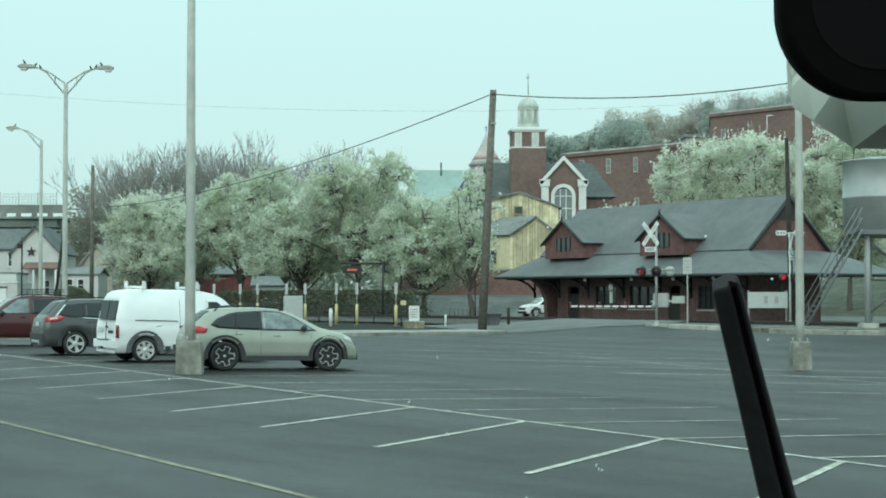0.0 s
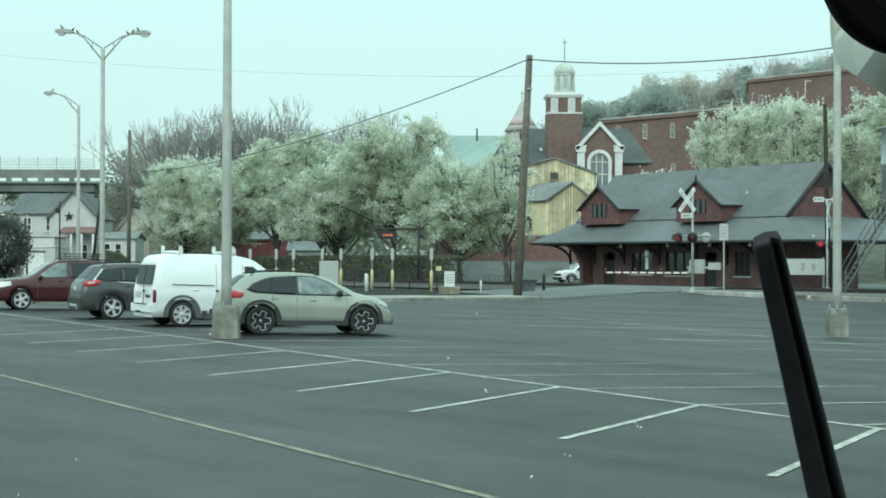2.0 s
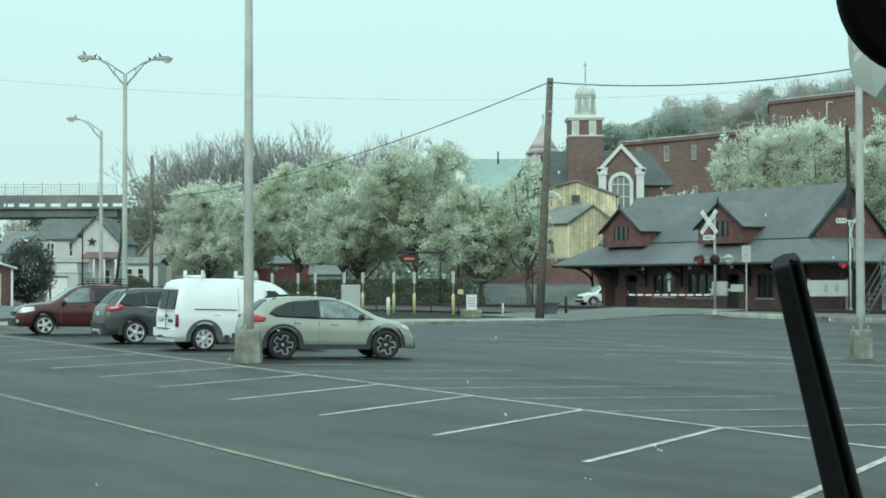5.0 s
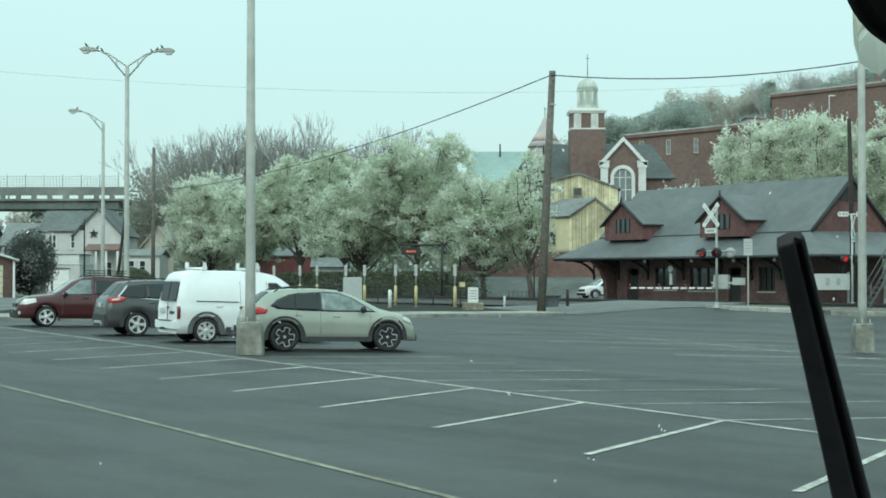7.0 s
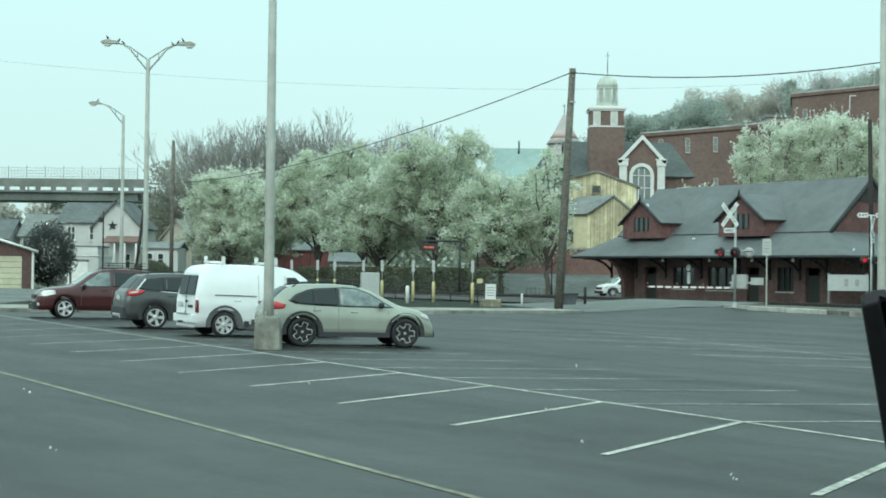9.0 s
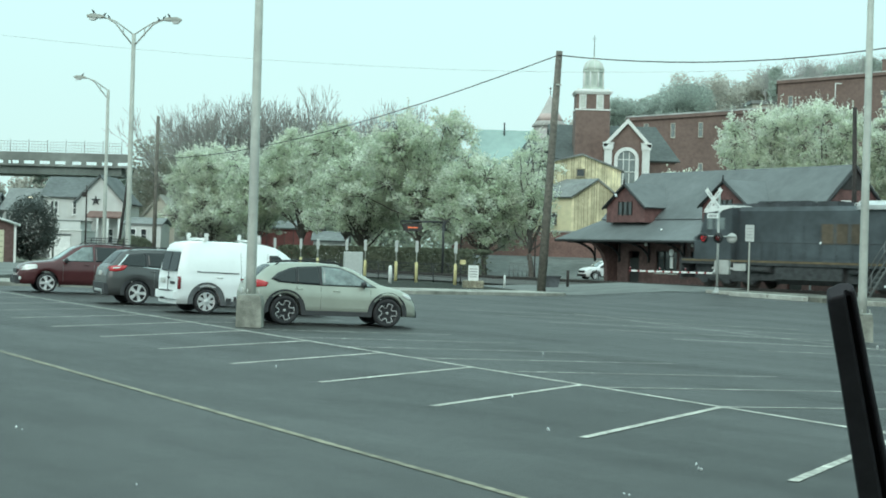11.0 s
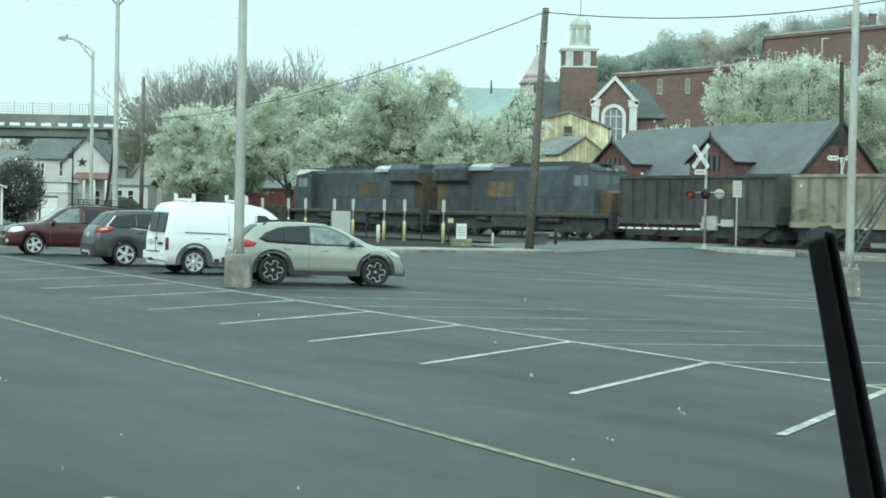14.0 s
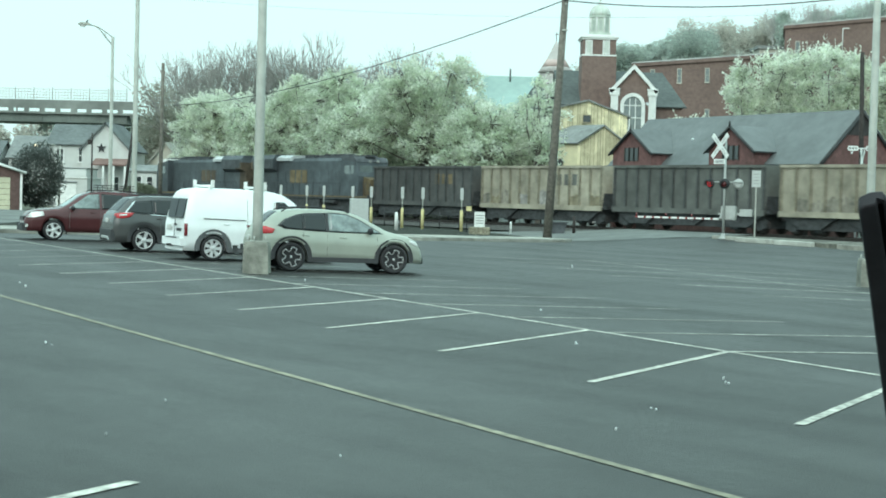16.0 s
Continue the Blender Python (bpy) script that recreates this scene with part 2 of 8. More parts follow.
def ground_z(x, y):
    """Height of the ground: a car park that falls gently to one side, the railway bank, the hill behind the town."""
    n = track_n(x, y)
    z = -0.0142 * max(-60, min(60, x)) * (1 - sm(-14, -5, n))
    z += 0.42 * sm(-17, -7, n) * sm(5, 11, x) * (1 - sm(2, 8, n))
    z += 0.10 * sm(2, 8, n)
    z += 1.75 * sm(131, 143, y) * sm(-5, 1, x) * (1 - sm(19, 26, x))
    z += 16 * sm(35, 130, n) * sm(6, 42, x)
    z += 26 * sm(130, 330, n) * sm(20, 120, x)
    return z


M_TRACK = Matrix.Translation((TRACK_O.x, TRACK_O.y, 0)) @ Matrix(((TRACK_S.x, -TRACK_N.x, 0, 0), (TRACK_S.y, -TRACK_N.y, 0, 0), (0, 0, 1, 0), (0, 0, 0, 1)))

# the rails cross the station's frontage at a slight angle
RAIL_A = radians(35.3)
RAIL_S = Vector((-math.sin(RAIL_A), math.cos(RAIL_A)))
RAIL_N = Vector((math.cos(RAIL_A), math.sin(RAIL_A)))
RAIL_O = TRACK_O + RAIL_N * 2.0
M_RAIL = Matrix.Translation((RAIL_O.x, RAIL_O.y, 0)) @ Matrix(((RAIL_S.x, -RAIL_N.x, 0, 0), (RAIL_S.y, -RAIL_N.y, 0, 0), (0, 0, 1, 0), (0, 0, 0, 1)))

# ---- ground ----
def ground_sheet():
    bm = bmesh.new()
    xs = [-2500, -900, -400, -200, -120] + [-80 + 4 * i for i in range(46)] + [120, 150, 200, 260, 400, 900, 2500]
    ys = [-900, -200, -60, -20] + [-8 + 4 * i for i in range(60)] + [245, 260, 280, 310, 350, 400, 500, 900, 2500]
    grid = [[bm.verts.new((x, y, ground_z(x, y) - 0.12)) for x in xs] for y in ys]
    for a, b in zip(grid, grid[1:]):
        for i in range(len(xs) - 1):
            bm.faces.new((a[i], a[i + 1], b[i + 1], b[i])).smooth = True
    return solid("ground", bm, M_grass, "rough grass and earth round the car park and town", "", "", "structure")


ground_sheet()


def sheet(name, outline, lift, material, label, step=3.0):
    """A paved sheet that follows the ground within an outline, cut from a fine grid."""
    bm = bmesh.new()
    f = poly(bm, [(x, y, 0) for x, y in outline])
    x0, x1 = min(p[0] for p in outline), max(p[0] for p in outline)
    y0, y1 = min(p[1] for p in outline), max(p[1] for p in outline)
    for k in range(int((x1 - x0) / step)):
        g = bm.faces[:] + bm.edges[:] + bm.verts[:]
        bmesh.ops.bisect_plane(bm, geom=g, plane_co=(x0 + (k + 1) * step, 0, 0), plane_no=(1, 0, 0))
    for k in range(int((y1 - y0) / step)):
        g = bm.faces[:] + bm.edges[:] + bm.verts[:]
        bmesh.ops.bisect_plane(bm, geom=g, plane_co=(0, y0 + (k + 1) * step, 0), plane_no=(0, 1, 0))
    for v in bm.verts:
        v.co.z = ground_z(v.co.x, v.co.y) + lift
    return solid(name, bm, material, label, "", "", "structure")


# car park, road over the crossing, road past the station
sheet("car_park", [(-95, -30), (60, -30), (60, 40), (22, 62), (17.2, 68), (14.2, 75.5), (12.6, 79.5), (6.6, 81.5), (-1.3, 72.6), (-20, 56.5), (-95, 30)], 0.0, M_asphalt, "wet-looking dark grey asphalt car park with worn markings")
sheet("road", [(13.0, 78.9), (6.3, 81.0), at_track(2.4, -7), at_track(3.5, 30), at_track(90, 30), at_track(90, 38), at_track(-6, 38), at_track(-6, 8), at_track(-12, 4)], 0.02, M_road, "grey asphalt road over the level crossing past the station", 4.0)

sheet("side_street", [(-20, 60.0), (-23, 108), (-30, 111), (-95, 109), (-95, 33)], 0.0, M_road, "grey asphalt street beyond the car park kerb", 4.0)
sheet("verge", [(5.3, 82.3), at_track(4, -4.2), at_track(60, -4.2), (-23.1, 108), (-20.1, 60.4), (-3, 75.4)], 0.0, M_earth, "dark weedy earth strip beside the railway", 4.0)
sheet("station_road", [(3, 119), (12, 113), (20.5, 130), (22, 142.6), (0.6, 146), (-1.5, 130)], 0.06, M_road, "grey asphalt road behind the station rising to a brick wall", 3.0)
sheet("platform_verge", [at_track(5, 3.4), at_track(130, 3.4), at_track(130, 29.5), at_track(5, 29.5)], 0.0, M_ballast, "dark bare earth and gravel beyond the railway", 4.0)
sheet("station_forecourt", [at_track(-40, 3.4), at_track(-13, 3.4), at_track(-7, 9), at_track(-5, 29), at_track(-40, 29)], 0.0, M_grass, "rough grass beside the station", 4.0)
sheet("station_platform", [at_track(-18, 4.2), at_track(2.4, 4.2), at_track(17, 4.2), at_track(17, 24), at_track(-18, 24)], 0.03, M_paving, "dull grey concrete platform round the station", 4.0)

# ---- parking lines ----
ROW_O, ROW_U = Vector((-2.77, 32.69)), Vector((0.5086, -0.8610))
STALL = 3.24
V_NEAR, V_FAR = Vector((-0.457, -0.889)), Vector((0.956, 0.292))


def painted(a, b, width, material, label, lift=0.006, name="parking_line"):
    a, b = Vector(a), Vector(b)
    side = (b - a).normalized()
    side = Vector((-side.y, side.x)) * width / 2
    bm = bmesh.new()
    n = max(2, int((b - a).length / 2.5))
    prev = None
    for i in range(n + 1):
        p = a.lerp(b, i / n)
        w = 1 + random.uniform(-0.10, 0.10)
        row = [bm.verts.new((q.x, q.y, ground_z(q.x, q.y) + lift)) for q in (p - side * w, p + side * w)]
        if prev:
            bm.faces.new((prev[0], row[0], row[1], prev[1]))
        prev = row
    return solid(name, bm, material, label, "", "", "structure")


def row_at(k):
    return ROW_O + ROW_U * STALL * k


painted(row_at(-14), row_at(9), 0.10, M_white_line, "worn white centre line between two rows of parking bays")
for k in range(-7, 9):
    c = row_at(k)
    painted(c, c + V_NEAR * 4.98, 0.105, M_white_line if k > -4 else M_faint_line, "worn white parking bay line on dark asphalt", 0.008)
for j in range(-11, 5):
    c = row_at(4 + 0.87 * j)
    painted(c, c + V_FAR * 5.2, 0.10, M_faint_line, "faded white parking bay line on dark asphalt", 0.008)
ROW2_O, ROW2_STEP, ROW2_V = Vector((5.9, 40.2)), Vector((1.35, -3.7)), Vector((0.992, -0.125))
painted(ROW2_O + ROW2_V * 4.75 - ROW2_STEP * 4.4, ROW2_O + ROW2_V * 4.75 + ROW2_STEP * 3.4, 0.10, M_faint_line, "faded white centre line between rows of parking bays")
for j in range(-4, 4):
    c = ROW2_O + ROW2_STEP * j
    painted(c, c + ROW2_V * 9.5, 0.17 if j == 0 else 0.15, M_white_line if j == 0 else M_faint_line, "faded white parking bay line on dark asphalt", 0.008)
ya = Vector((-4.15, 20.8))
painted(ya - ROW_U * 32, ya + ROW_U * 22, 0.105, M_yellow_line, "worn yellow lane line on dark asphalt", 0.006, "lane_line")
for j in range(-4, 3):
    c = Vector((-2.03, 10.2)) + ROW_U * 3.75 * j
    painted(c, c + V_NEAR * 4.5, 0.105, M_white_line, "worn white parking bay line on dark asphalt", 0.008)


# ---- kerbs and islands ----
def island(outline, h, material, label, name="pavement"):
    """A raised slab with a rounded kerb edge."""
    bm = bmesh.new()
    base = [bm.verts.new((x, y, ground_z(x, y) - 0.15)) for x, y in outline]
    mid = [bm.verts.new((x, y, ground_z(x, y) + h - 0.02)) for x, y in outline]
    cx = sum(p[0] for p in outline) / len(outline)
    cy = sum(p[1] for p in outline) / len(outline)
    top = []
    for x, y in outline:
        d = Vector((cx - x, cy - y)).normalized() * 0.03
        top.append(bm.verts.new((x + d.x, y + d.y, ground_z(x, y) + h)))
    n = len(outline)
    for lo, hi in ((base, mid), (mid, top)):
        for i in range(n):
            j = (i + 1) % n
            bm.faces.new((lo[i], lo[j], hi[j], hi[i]))
    bm.faces.new(top)
    return solid(name, bm, material, label, "", "", "structure")


def strip(a, b, n=8):
    return [(a[0] + (b[0] - a[0]) * i / n, a[1] + (b[1] - a[1]) * i / n) for i in range(n)]


island(strip((-60, 23), (-20, 57)) + strip((-20, 57), (-1.3, 73.2)) + strip((-1.3, 73.2), (5.9, 80.3)) + [(5.9, 80.3), (6.3, 81.0), (6.0, 81.8)] + strip((4.4, 83.6), (-4.2, 76.6)) + strip((-4.2, 76.6), (-61, 28.2)), 0.15, M_kerb, "pale concrete kerb strip along the edge of the car park")
island([(13.2, 78.3), (14.3, 75.6), (15.6, 73.2), (17.2, 69.6), (19.5, 66), (24, 61.5), (25, 62.2), (20.5, 67), (18, 71.5), (16, 75.5), (14.2, 78.8)], 0.14, M_gravel, "bare gravelly earth island round the crossing signals")
for a, b in (((13.05, 78.2), (14.2, 75.4)), ((17.05, 69.4), (19.35, 65.8)), ((19.4, 65.7), (23.9, 61.3))):
    u = (Vector(b) - Vector(a)).normalized()
    w = Vector((u.y, -u.x)) * 0.08
    island([(a[0] - w.x, a[1] - w.y), (a[0] + w.x, a[1] + w.y), (b[0] + w.x, b[1] + w.y), (b[0] - w.x, b[1] - w.y)], 0.155, M_kerb, "low worn concrete kerb at the edge of the island", "kerb")

for a, b in (((13.75, 75.5), (15.0, 73.0)), ((15.05, 72.9), (16.2, 70.6))):
    u = (Vector(b) - Vector(a)).normalized()
    w = Vector((u.y, -u.x)) * 0.12
    island([(a[0] - w.x, a[1] - w.y), (a[0] + w.x, a[1] + w.y), (b[0] + w.x, b[1] + w.y), (b[0] - w.x, b[1] - w.y)], 0.19, M_concrete, "loose pale concrete kerb block beside the crossing", "kerb")


# ---- railway ----
def railway():
    bm = bmesh.new()
    prism(bm, [(-3.2, 0.02), (3.2, 0.02), (2.1, 0.30), (-2.1, 0.30)], -330, 330, M_RAIL @ Matrix.Rotation(radians(-90), 4, "Z"))
    solid("ballast", bm, M_ballast, "dark stone ballast under the railway track", "", "", "structure")
    t = thing("railway_track", "rusty steel rails on dark timber sleepers", "railway track", M_RAIL, "", "structure")
    for y in (-0.7525, 0.7525):
        b = bmesh.new()
        prism(b, [(-0.07, 0.30), (0.07, 0.30), (0.02, 0.33), (0.035, 0.42), (0.035, RAIL_Z), (-0.035, RAIL_Z), (-0.035, 0.42), (-0.02, 0.33)], -330, 330, pose(0, y, 0, 0, 0, -90))
        part("rail", b, M_rail, t)
    me = bmesh.new()
    box(me, -0.11, 0.11, -1.3, 1.3, 0.2, 0.325)
    data = mesh_of("sleeper", me, M_dark_wood)
    for i in range(200):
        s = new("sleeper", data)
        s.parent = t
        s.location = (-70 + i * 0.6, 0, 0)


railway()


# ---- parking lot lamps ----
def lamp_head(parent, m):
    b = bmesh.new()
    prism(b, [(-0.05, 0), (0.12, 0.10), (0.55, 0.13), (0.75, 0.05), (0.72, -0.02), (0.1, -0.04)], -0.15, 0.15, m)
    head = part("lamp_head", b, M_steel, parent)
    b = bmesh.new()
    prism(b, [(0.28, -0.03), (0.70, -0.02), (0.60, -0.14), (0.40, -0.15)], -0.12, 0.12, m)
    part("lens", b, M_lens, head, "cloudy glass lens")


M_footing = mat("stained_old_concrete", (0.225, 0.232, 0.20), 0.9, 0, 0.22, 4.0, 0.6, 25, 0.35)
M_lens = mat("cloudy_glass", (0.5, 0.52, 0.5), 0.25, 0, 0.05, 6.0)


def lamp_post(x, y, h, arms, base, turn, label, foot_r=0.43):
    z0 = ground_z(x, y)
    t = thing("street_lamp", label, "street lamp", pose(x, y, z0, 0, 0, turn), "car park lamps")
    zb = 0.0
    if base:
        zb = 0.75
        b = bmesh.new()
        lathe(b, [(foot_r, -0.1), (foot_r * 0.95, 0.60), (foot_r * 0.93, 0.64), (foot_r * 0.86, 0.72), (foot_r * 0.8, zb)], 4, pose(0, 0, 0, 0, 0, 45 - turn))
        foot = part("concrete_base", b, M_footing, t, "chipped concrete footing")
        for f in foot.data.polygons:
            f.use_smooth = False
        b = bmesh.new()
        box(b, -0.2, 0.2, -0.2, 0.2, zb, zb + 0.03)
        for i in range(4):
            a = radians(45 + 90 * i)
            bar(b, (0.2 * math.cos(a), 0.2 * math.sin(a), zb), (0.2 * math.cos(a), 0.2 * math.sin(a), zb + 0.14), 0.02)
        part("base_plate", b, M_steel, t)
    b = bmesh.new()
    lathe(b, [(0.125, zb), (0.122, zb + 0.5), (0.085, h - 0.02), (0.03, h)], 14)
    part("pole", b, M_steel, t)
    for sgn in arms:
        b = bmesh.new()
        tube(b, [(0, 0, h - 0.55), (sgn * 0.8, 0, h + 0.42), (sgn * 1.12, 0, h + 0.60), (sgn * 1.35, 0, h + 0.64)], 0.035)
        tube(b, [(0, 0, h - 0.05), (sgn * 0.8, 0, h + 0.50), (sgn * 1.1, 0, h + 0.60)], 0.03)
        bar(b, (sgn * 0.45, 0, h - 0.09), (sgn * 0.45, 0, h + 0.22), 0.02)
        part("arm", b, M_steel, t)
        lamp_head(t, Matrix.Translation((sgn * 1.27, 0, h + 0.64)) @ Matrix.Rotation(0 if sgn > 0 else math.pi, 4, "Z"))
    return t


L_NEAR = "tall grey steel lamp post on a concrete footing"
lamp_post(-4.55, 37.4, 10.4, (1, -1), True, 30, L_NEAR)
lamp_post(11.55, 43.6, 10.4, (1, -1), True, 30, L_NEAR, 0.37)
lamp_post(-13.6, 68, 10.8, (1, -1), True, 6, "tall grey twin-armed steel lamp post with perching birds")
lamp_post(-20.0, 93, 10.7, (-1,), True, 6, "tall grey single-armed steel lamp post behind the cars")


# ---- utility poles and cables ----
def utility_pole(x, y, h, lean, r, material, label, cap=True):
    z0 = ground_z(x, y)
    t = thing("utility_pole", label, "utility pole", pose(x, y, z0 - 0.1))
    b = bmesh.new()
    bar(b, (0, 0, 0), (lean[0], lean[1], h), r, r * 0.72, 12)
    part("pole", b, material, t)
    if cap:
        b = bmesh.new()
        bar(b, (lean[0] * 0.8 - 0.02, -r, h * 0.86), (lean[0] * 0.8 + 0.25, -r - 0.1, h * 0.86), 0.05)
        part("bracket", b, M_steel, t)
        b = bmesh.new()
        bar(b, (lean[0], -r, h - 0.45), (lean[0], -r - 0.2, h - 0.45), 0.04)
        part("insulator", b, M_steel, t)
    return t


utility_pole(5.2, 84, 13.0, (0.62, 0.0), 0.24, M_wood_pole, "tall leaning weathered wooden utility pole")
utility_pole(-22.0, 120, 11.5, (0.05, 0), 0.17, M_wood_pole, "slim weathered wooden utility pole among trees", False)
utility_pole(24.15, 93, 11.2, (-0.25, 0), 0.17, M_dark_wood, "dark creosoted wooden pole beside the crossing", False)
utility_pole(-15.0, 74, 3.2, (0.2, 0), 0.12, M_dark_wood, "short dark wooden post behind the parked cars", False)


def cable(a, b, sag, r, name="cable"):
    a, b = Vector(a), Vector(b)
    bm = bmesh.new()
    pts = [a.lerp(b, i / 24) - Vector((0, 0, sag * 4 * (i / 24) * (1 - i / 24))) for i in range(25)]
    tube(bm, pts, r, 5)
    return solid(name, bm, M_cable, "thin black overhead cable sagging between poles", "cable")


cable((5.75, 83.8, 12.6), (38, 70, 17.2), 2.25, 0.03)
cable((5.75, 83.8, 12.6), (-30, 170, 11.3), 1.2, 0.03)
cable((-60, 150, 23.2), (40, 175, 23.6), 2.4, 0.009)


# ---- station ----
def station():
    """A low brick railway station with a broad canopy, dormers and steep gables; x along the line, y towards the car park."""
    t = thing("railway_station", "maroon brick and shingle railway station with grey slate roof", "railway station", M_TRACK)
    x0, x1, y0, y1, yr = -7.6, 13.5, -19.2, -12.0, -15.6
    ze, zr, zc, zg = 4.86, 8.3, 3.28, 0.05
    ex0, ex1, ey0, ey1 = -11.4, 16.4, -22.0, -9.5
    # main roof
    b = bmesh.new()
    for y, yy in ((y1, 1), (y0, -1)):
        slab(b, [(x0 - 0.3, y + yy * 0.15, ze - 0.14), (x1 + 0.3, y + yy * 0.15, ze - 0.14), (x1 + 0.3, yr, zr), (x0 - 0.3, yr, zr)][:: yy], 0.12)
    roof = part("roof", b, M_slate, t, "grey slate roof")
    b = bmesh.new()
    bar(b, (x0 - 0.3, yr, zr + 0.02), (x1 + 0.3, yr, zr + 0.02), 0.09)
    part("ridge_cap", b, M_slate_dark, roof)
    # gable ends
    for x, sg in ((x0, -1), (x1, 1)):
        b = bmesh.new()
        prism(b, [(y0, ze - 0.3), (y1, ze - 0.3), (y1, ze - 0.1), (yr, zr - 0.12), (y0, ze - 0.1)], -0.15, 0.15, Matrix.Translation((x, 0, 0)) @ Matrix.Rotation(radians(90), 4, "Z"))
        part("gable", b, M_station_red, t, "dark red shingled gable")
        b = bmesh.new()
        prism(b, [(yr - 1.5, 6.75), (yr + 1.5, 6.75), (yr, zr - 0.2)], -0.2, 0.2, Matrix.Translation((x, 0, 0)) @ Matrix.Rotation(radians(90), 4, "Z"))
        part("gable_head", b, M_soffit, t, "dark boarded gable head")
        b = bmesh.new()
        for y in (y0 - 0.12, y1 + 0.12):
            bar(b, (x + sg * 0.3, y, ze - 0.2), (x + sg * 0.3, yr, zr - 0.06), 0.11)
        part("verge_board", b, M_black, t)
    # canopy
    b = bmesh.new()
    A = [(ex0, ey0, zc), (ex1, ey0, zc), (ex1, ey1, zc), (ex0, ey1, zc)]
    C = [(x0, y0, ze), (x1, y0, ze), (x1, y1, ze), (x0, y1, ze)]
    for i in range(4):
        j = (i + 1) % 4
        slab(b, [A[i], A[j], C[j], C[i]], 0.12)
    part("canopy", b, M_slate, t, "sloping grey slate platform canopy")
    b = bmesh.new()
    for i in range(4):
        j = (i + 1) % 4
        bar(b, Vector(A[i]) - Vector((0, 0, 0.1)), Vector(A[j]) - Vector((0, 0, 0.1)), 0.09)
    part("gutter", b, M_black, t)
    b = bmesh.new()
    box(b, ex0 + 0.3, ex1 - 0.3, ey0 + 0.3, ey1 - 0.3, zc - 0.16, zc - 0.1)
    part("soffit", b, M_soffit, t, "dark boarded canopy underside")
    # walls with openings towards the line
    wx0, wx1, wy1, wy0 = x0 + 0.1, x1 - 1.0, y1 - 0.4, y0 + 0.4
    doors = [(10.6, 1.3, 0.05, 2.5, "door"), (6.9, 2.3, 1.0, 2.55, "window"), (3.0, 2.6, 0.95, 2.55, "window"), (-0.3, 1.2, 0.05, 2.5, "door"), (-3.4, 1.5, 0.95, 2.55, "window"), (-5.9, 1.3, 0.05, 2.5, "door")]
    edges = sorted((c - w / 2, c + w / 2, z0, z1) for c, w, z0, z1, _ in doors)
    def wall(*bx):
        b = bmesh.new()
        box(b, *bx)
        part("wall", b, M_station_brick, t, "maroon brick wall")

    cur = wx0
    for a, e, z0, z1 in edges:
        wall(cur, a, wy1 - 0.3, wy1, zg, zc - 0.1)
        if z0 > 0.2:
            wall(a, e, wy1 - 0.3, wy1, zg, z0)
        wall(a, e, wy1 - 0.3, wy1, z1, zc - 0.1)
        cur = e
    wall(cur, wx1, wy1 - 0.3, wy1, zg, zc - 0.1)
    wall(wx0, wx0 + 0.3, wy0, wy1 - 0.3, zg, zc - 0.1)
    wall(wx1 - 0.3, wx1, wy0, wy1 - 0.3, zg, zc - 0.1)
    wall(wx0 + 0.3, wx1 - 0.3, wy0, wy0 + 0.3, zg, zc - 0.1)
    # solid dark block added in place of the unlit rooms
    b = bmesh.new()
    box(b, wx0 + 0.3, wx1 - 0.3, wy0 + 0.3, wy1 - 1.2, zg, zc - 0.2)
    part("partition", b, M_dark, t)
    for c, w, z0, z1, kind in doors:
        b = bmesh.new()
        if kind == "door":
            box(b, c - w / 2 + 0.08, c + w / 2 - 0.08, wy1 - 0.2, wy1 - 0.14, z0, z1 - 0.5)
            d = part("door", b, M_door, t, "dark panelled wooden door")
            b = bmesh.new()
            for px in (-0.25, 0.25):
                for pz in (0.55, 1.35):
                    box(b, c + px * w - 0.18 * w, c + px * w + 0.18 * w, wy1 - 0.14, wy1 - 0.125, pz - 0.3, pz + 0.3)
            part("panel", b, M_door, d)
        else:
            box(b, c - w / 2, c + w / 2, wy1 - 0.2, wy1 - 0.185, z0, z1)
            p = part("window", b, M_window, t, "dark window glass")
            b = bmesh.new()
            n = 3
            for i in range(n + 1):
                x = c - w / 2 + w * i / n
                box(b, x - 0.04, x + 0.04, wy1 - 0.18, wy1 - 0.1, z0, z1)
            box(b, c - w / 2, c + w / 2, wy1 - 0.18, wy1 - 0.1, z0, z0 + 0.08)
            box(b, c - w / 2, c + w / 2, wy1 - 0.18, wy1 - 0.1, z1 - 0.08, z1)
            box(b, c - w / 2, c + w / 2, wy1 - 0.17, wy1 - 0.11, z1 - 0.55, z1 - 0.49)
            part("window_frame", b, M_door, p)
            b = bmesh.new()
            box(b, c - w / 2 - 0.1, c + w / 2 + 0.1, wy1, wy1 + 0.08, z0 - 0.1, z0 - 0.01)
            part("sill", b, M_concrete, p)
    # brackets that carry the canopy
    for x in (15.2, 12.2, 8.8, 4.9, 1.0, -2.0, -4.8, -7.2, -10.2):
        b = bmesh.new()
        prev = None
        for i in range(9):
            a = radians(90 * i / 8)
            p = Vector((x, wy1 + (1 - math.cos(a)) * (ey1 - wy1 - 0.35), zc - 1.5 + 1.35 * math.sin(a)))
            if prev:
                bar(b, prev, p, 0.09, 0.09, 6)
            prev = p
        bar(b, (x, wy1 + 0.06, zc - 1.6), (x, wy1 + 0.06, zc - 0.15), 0.08, 0.08, 6)
        bar(b, (x, wy1 + 0.06, zc - 0.2), (x, ey1 - 0.3, zc - 0.2), 0.08, 0.08, 6)
        part("bracket", b, M_black, t, "curved dark timber canopy bracket")
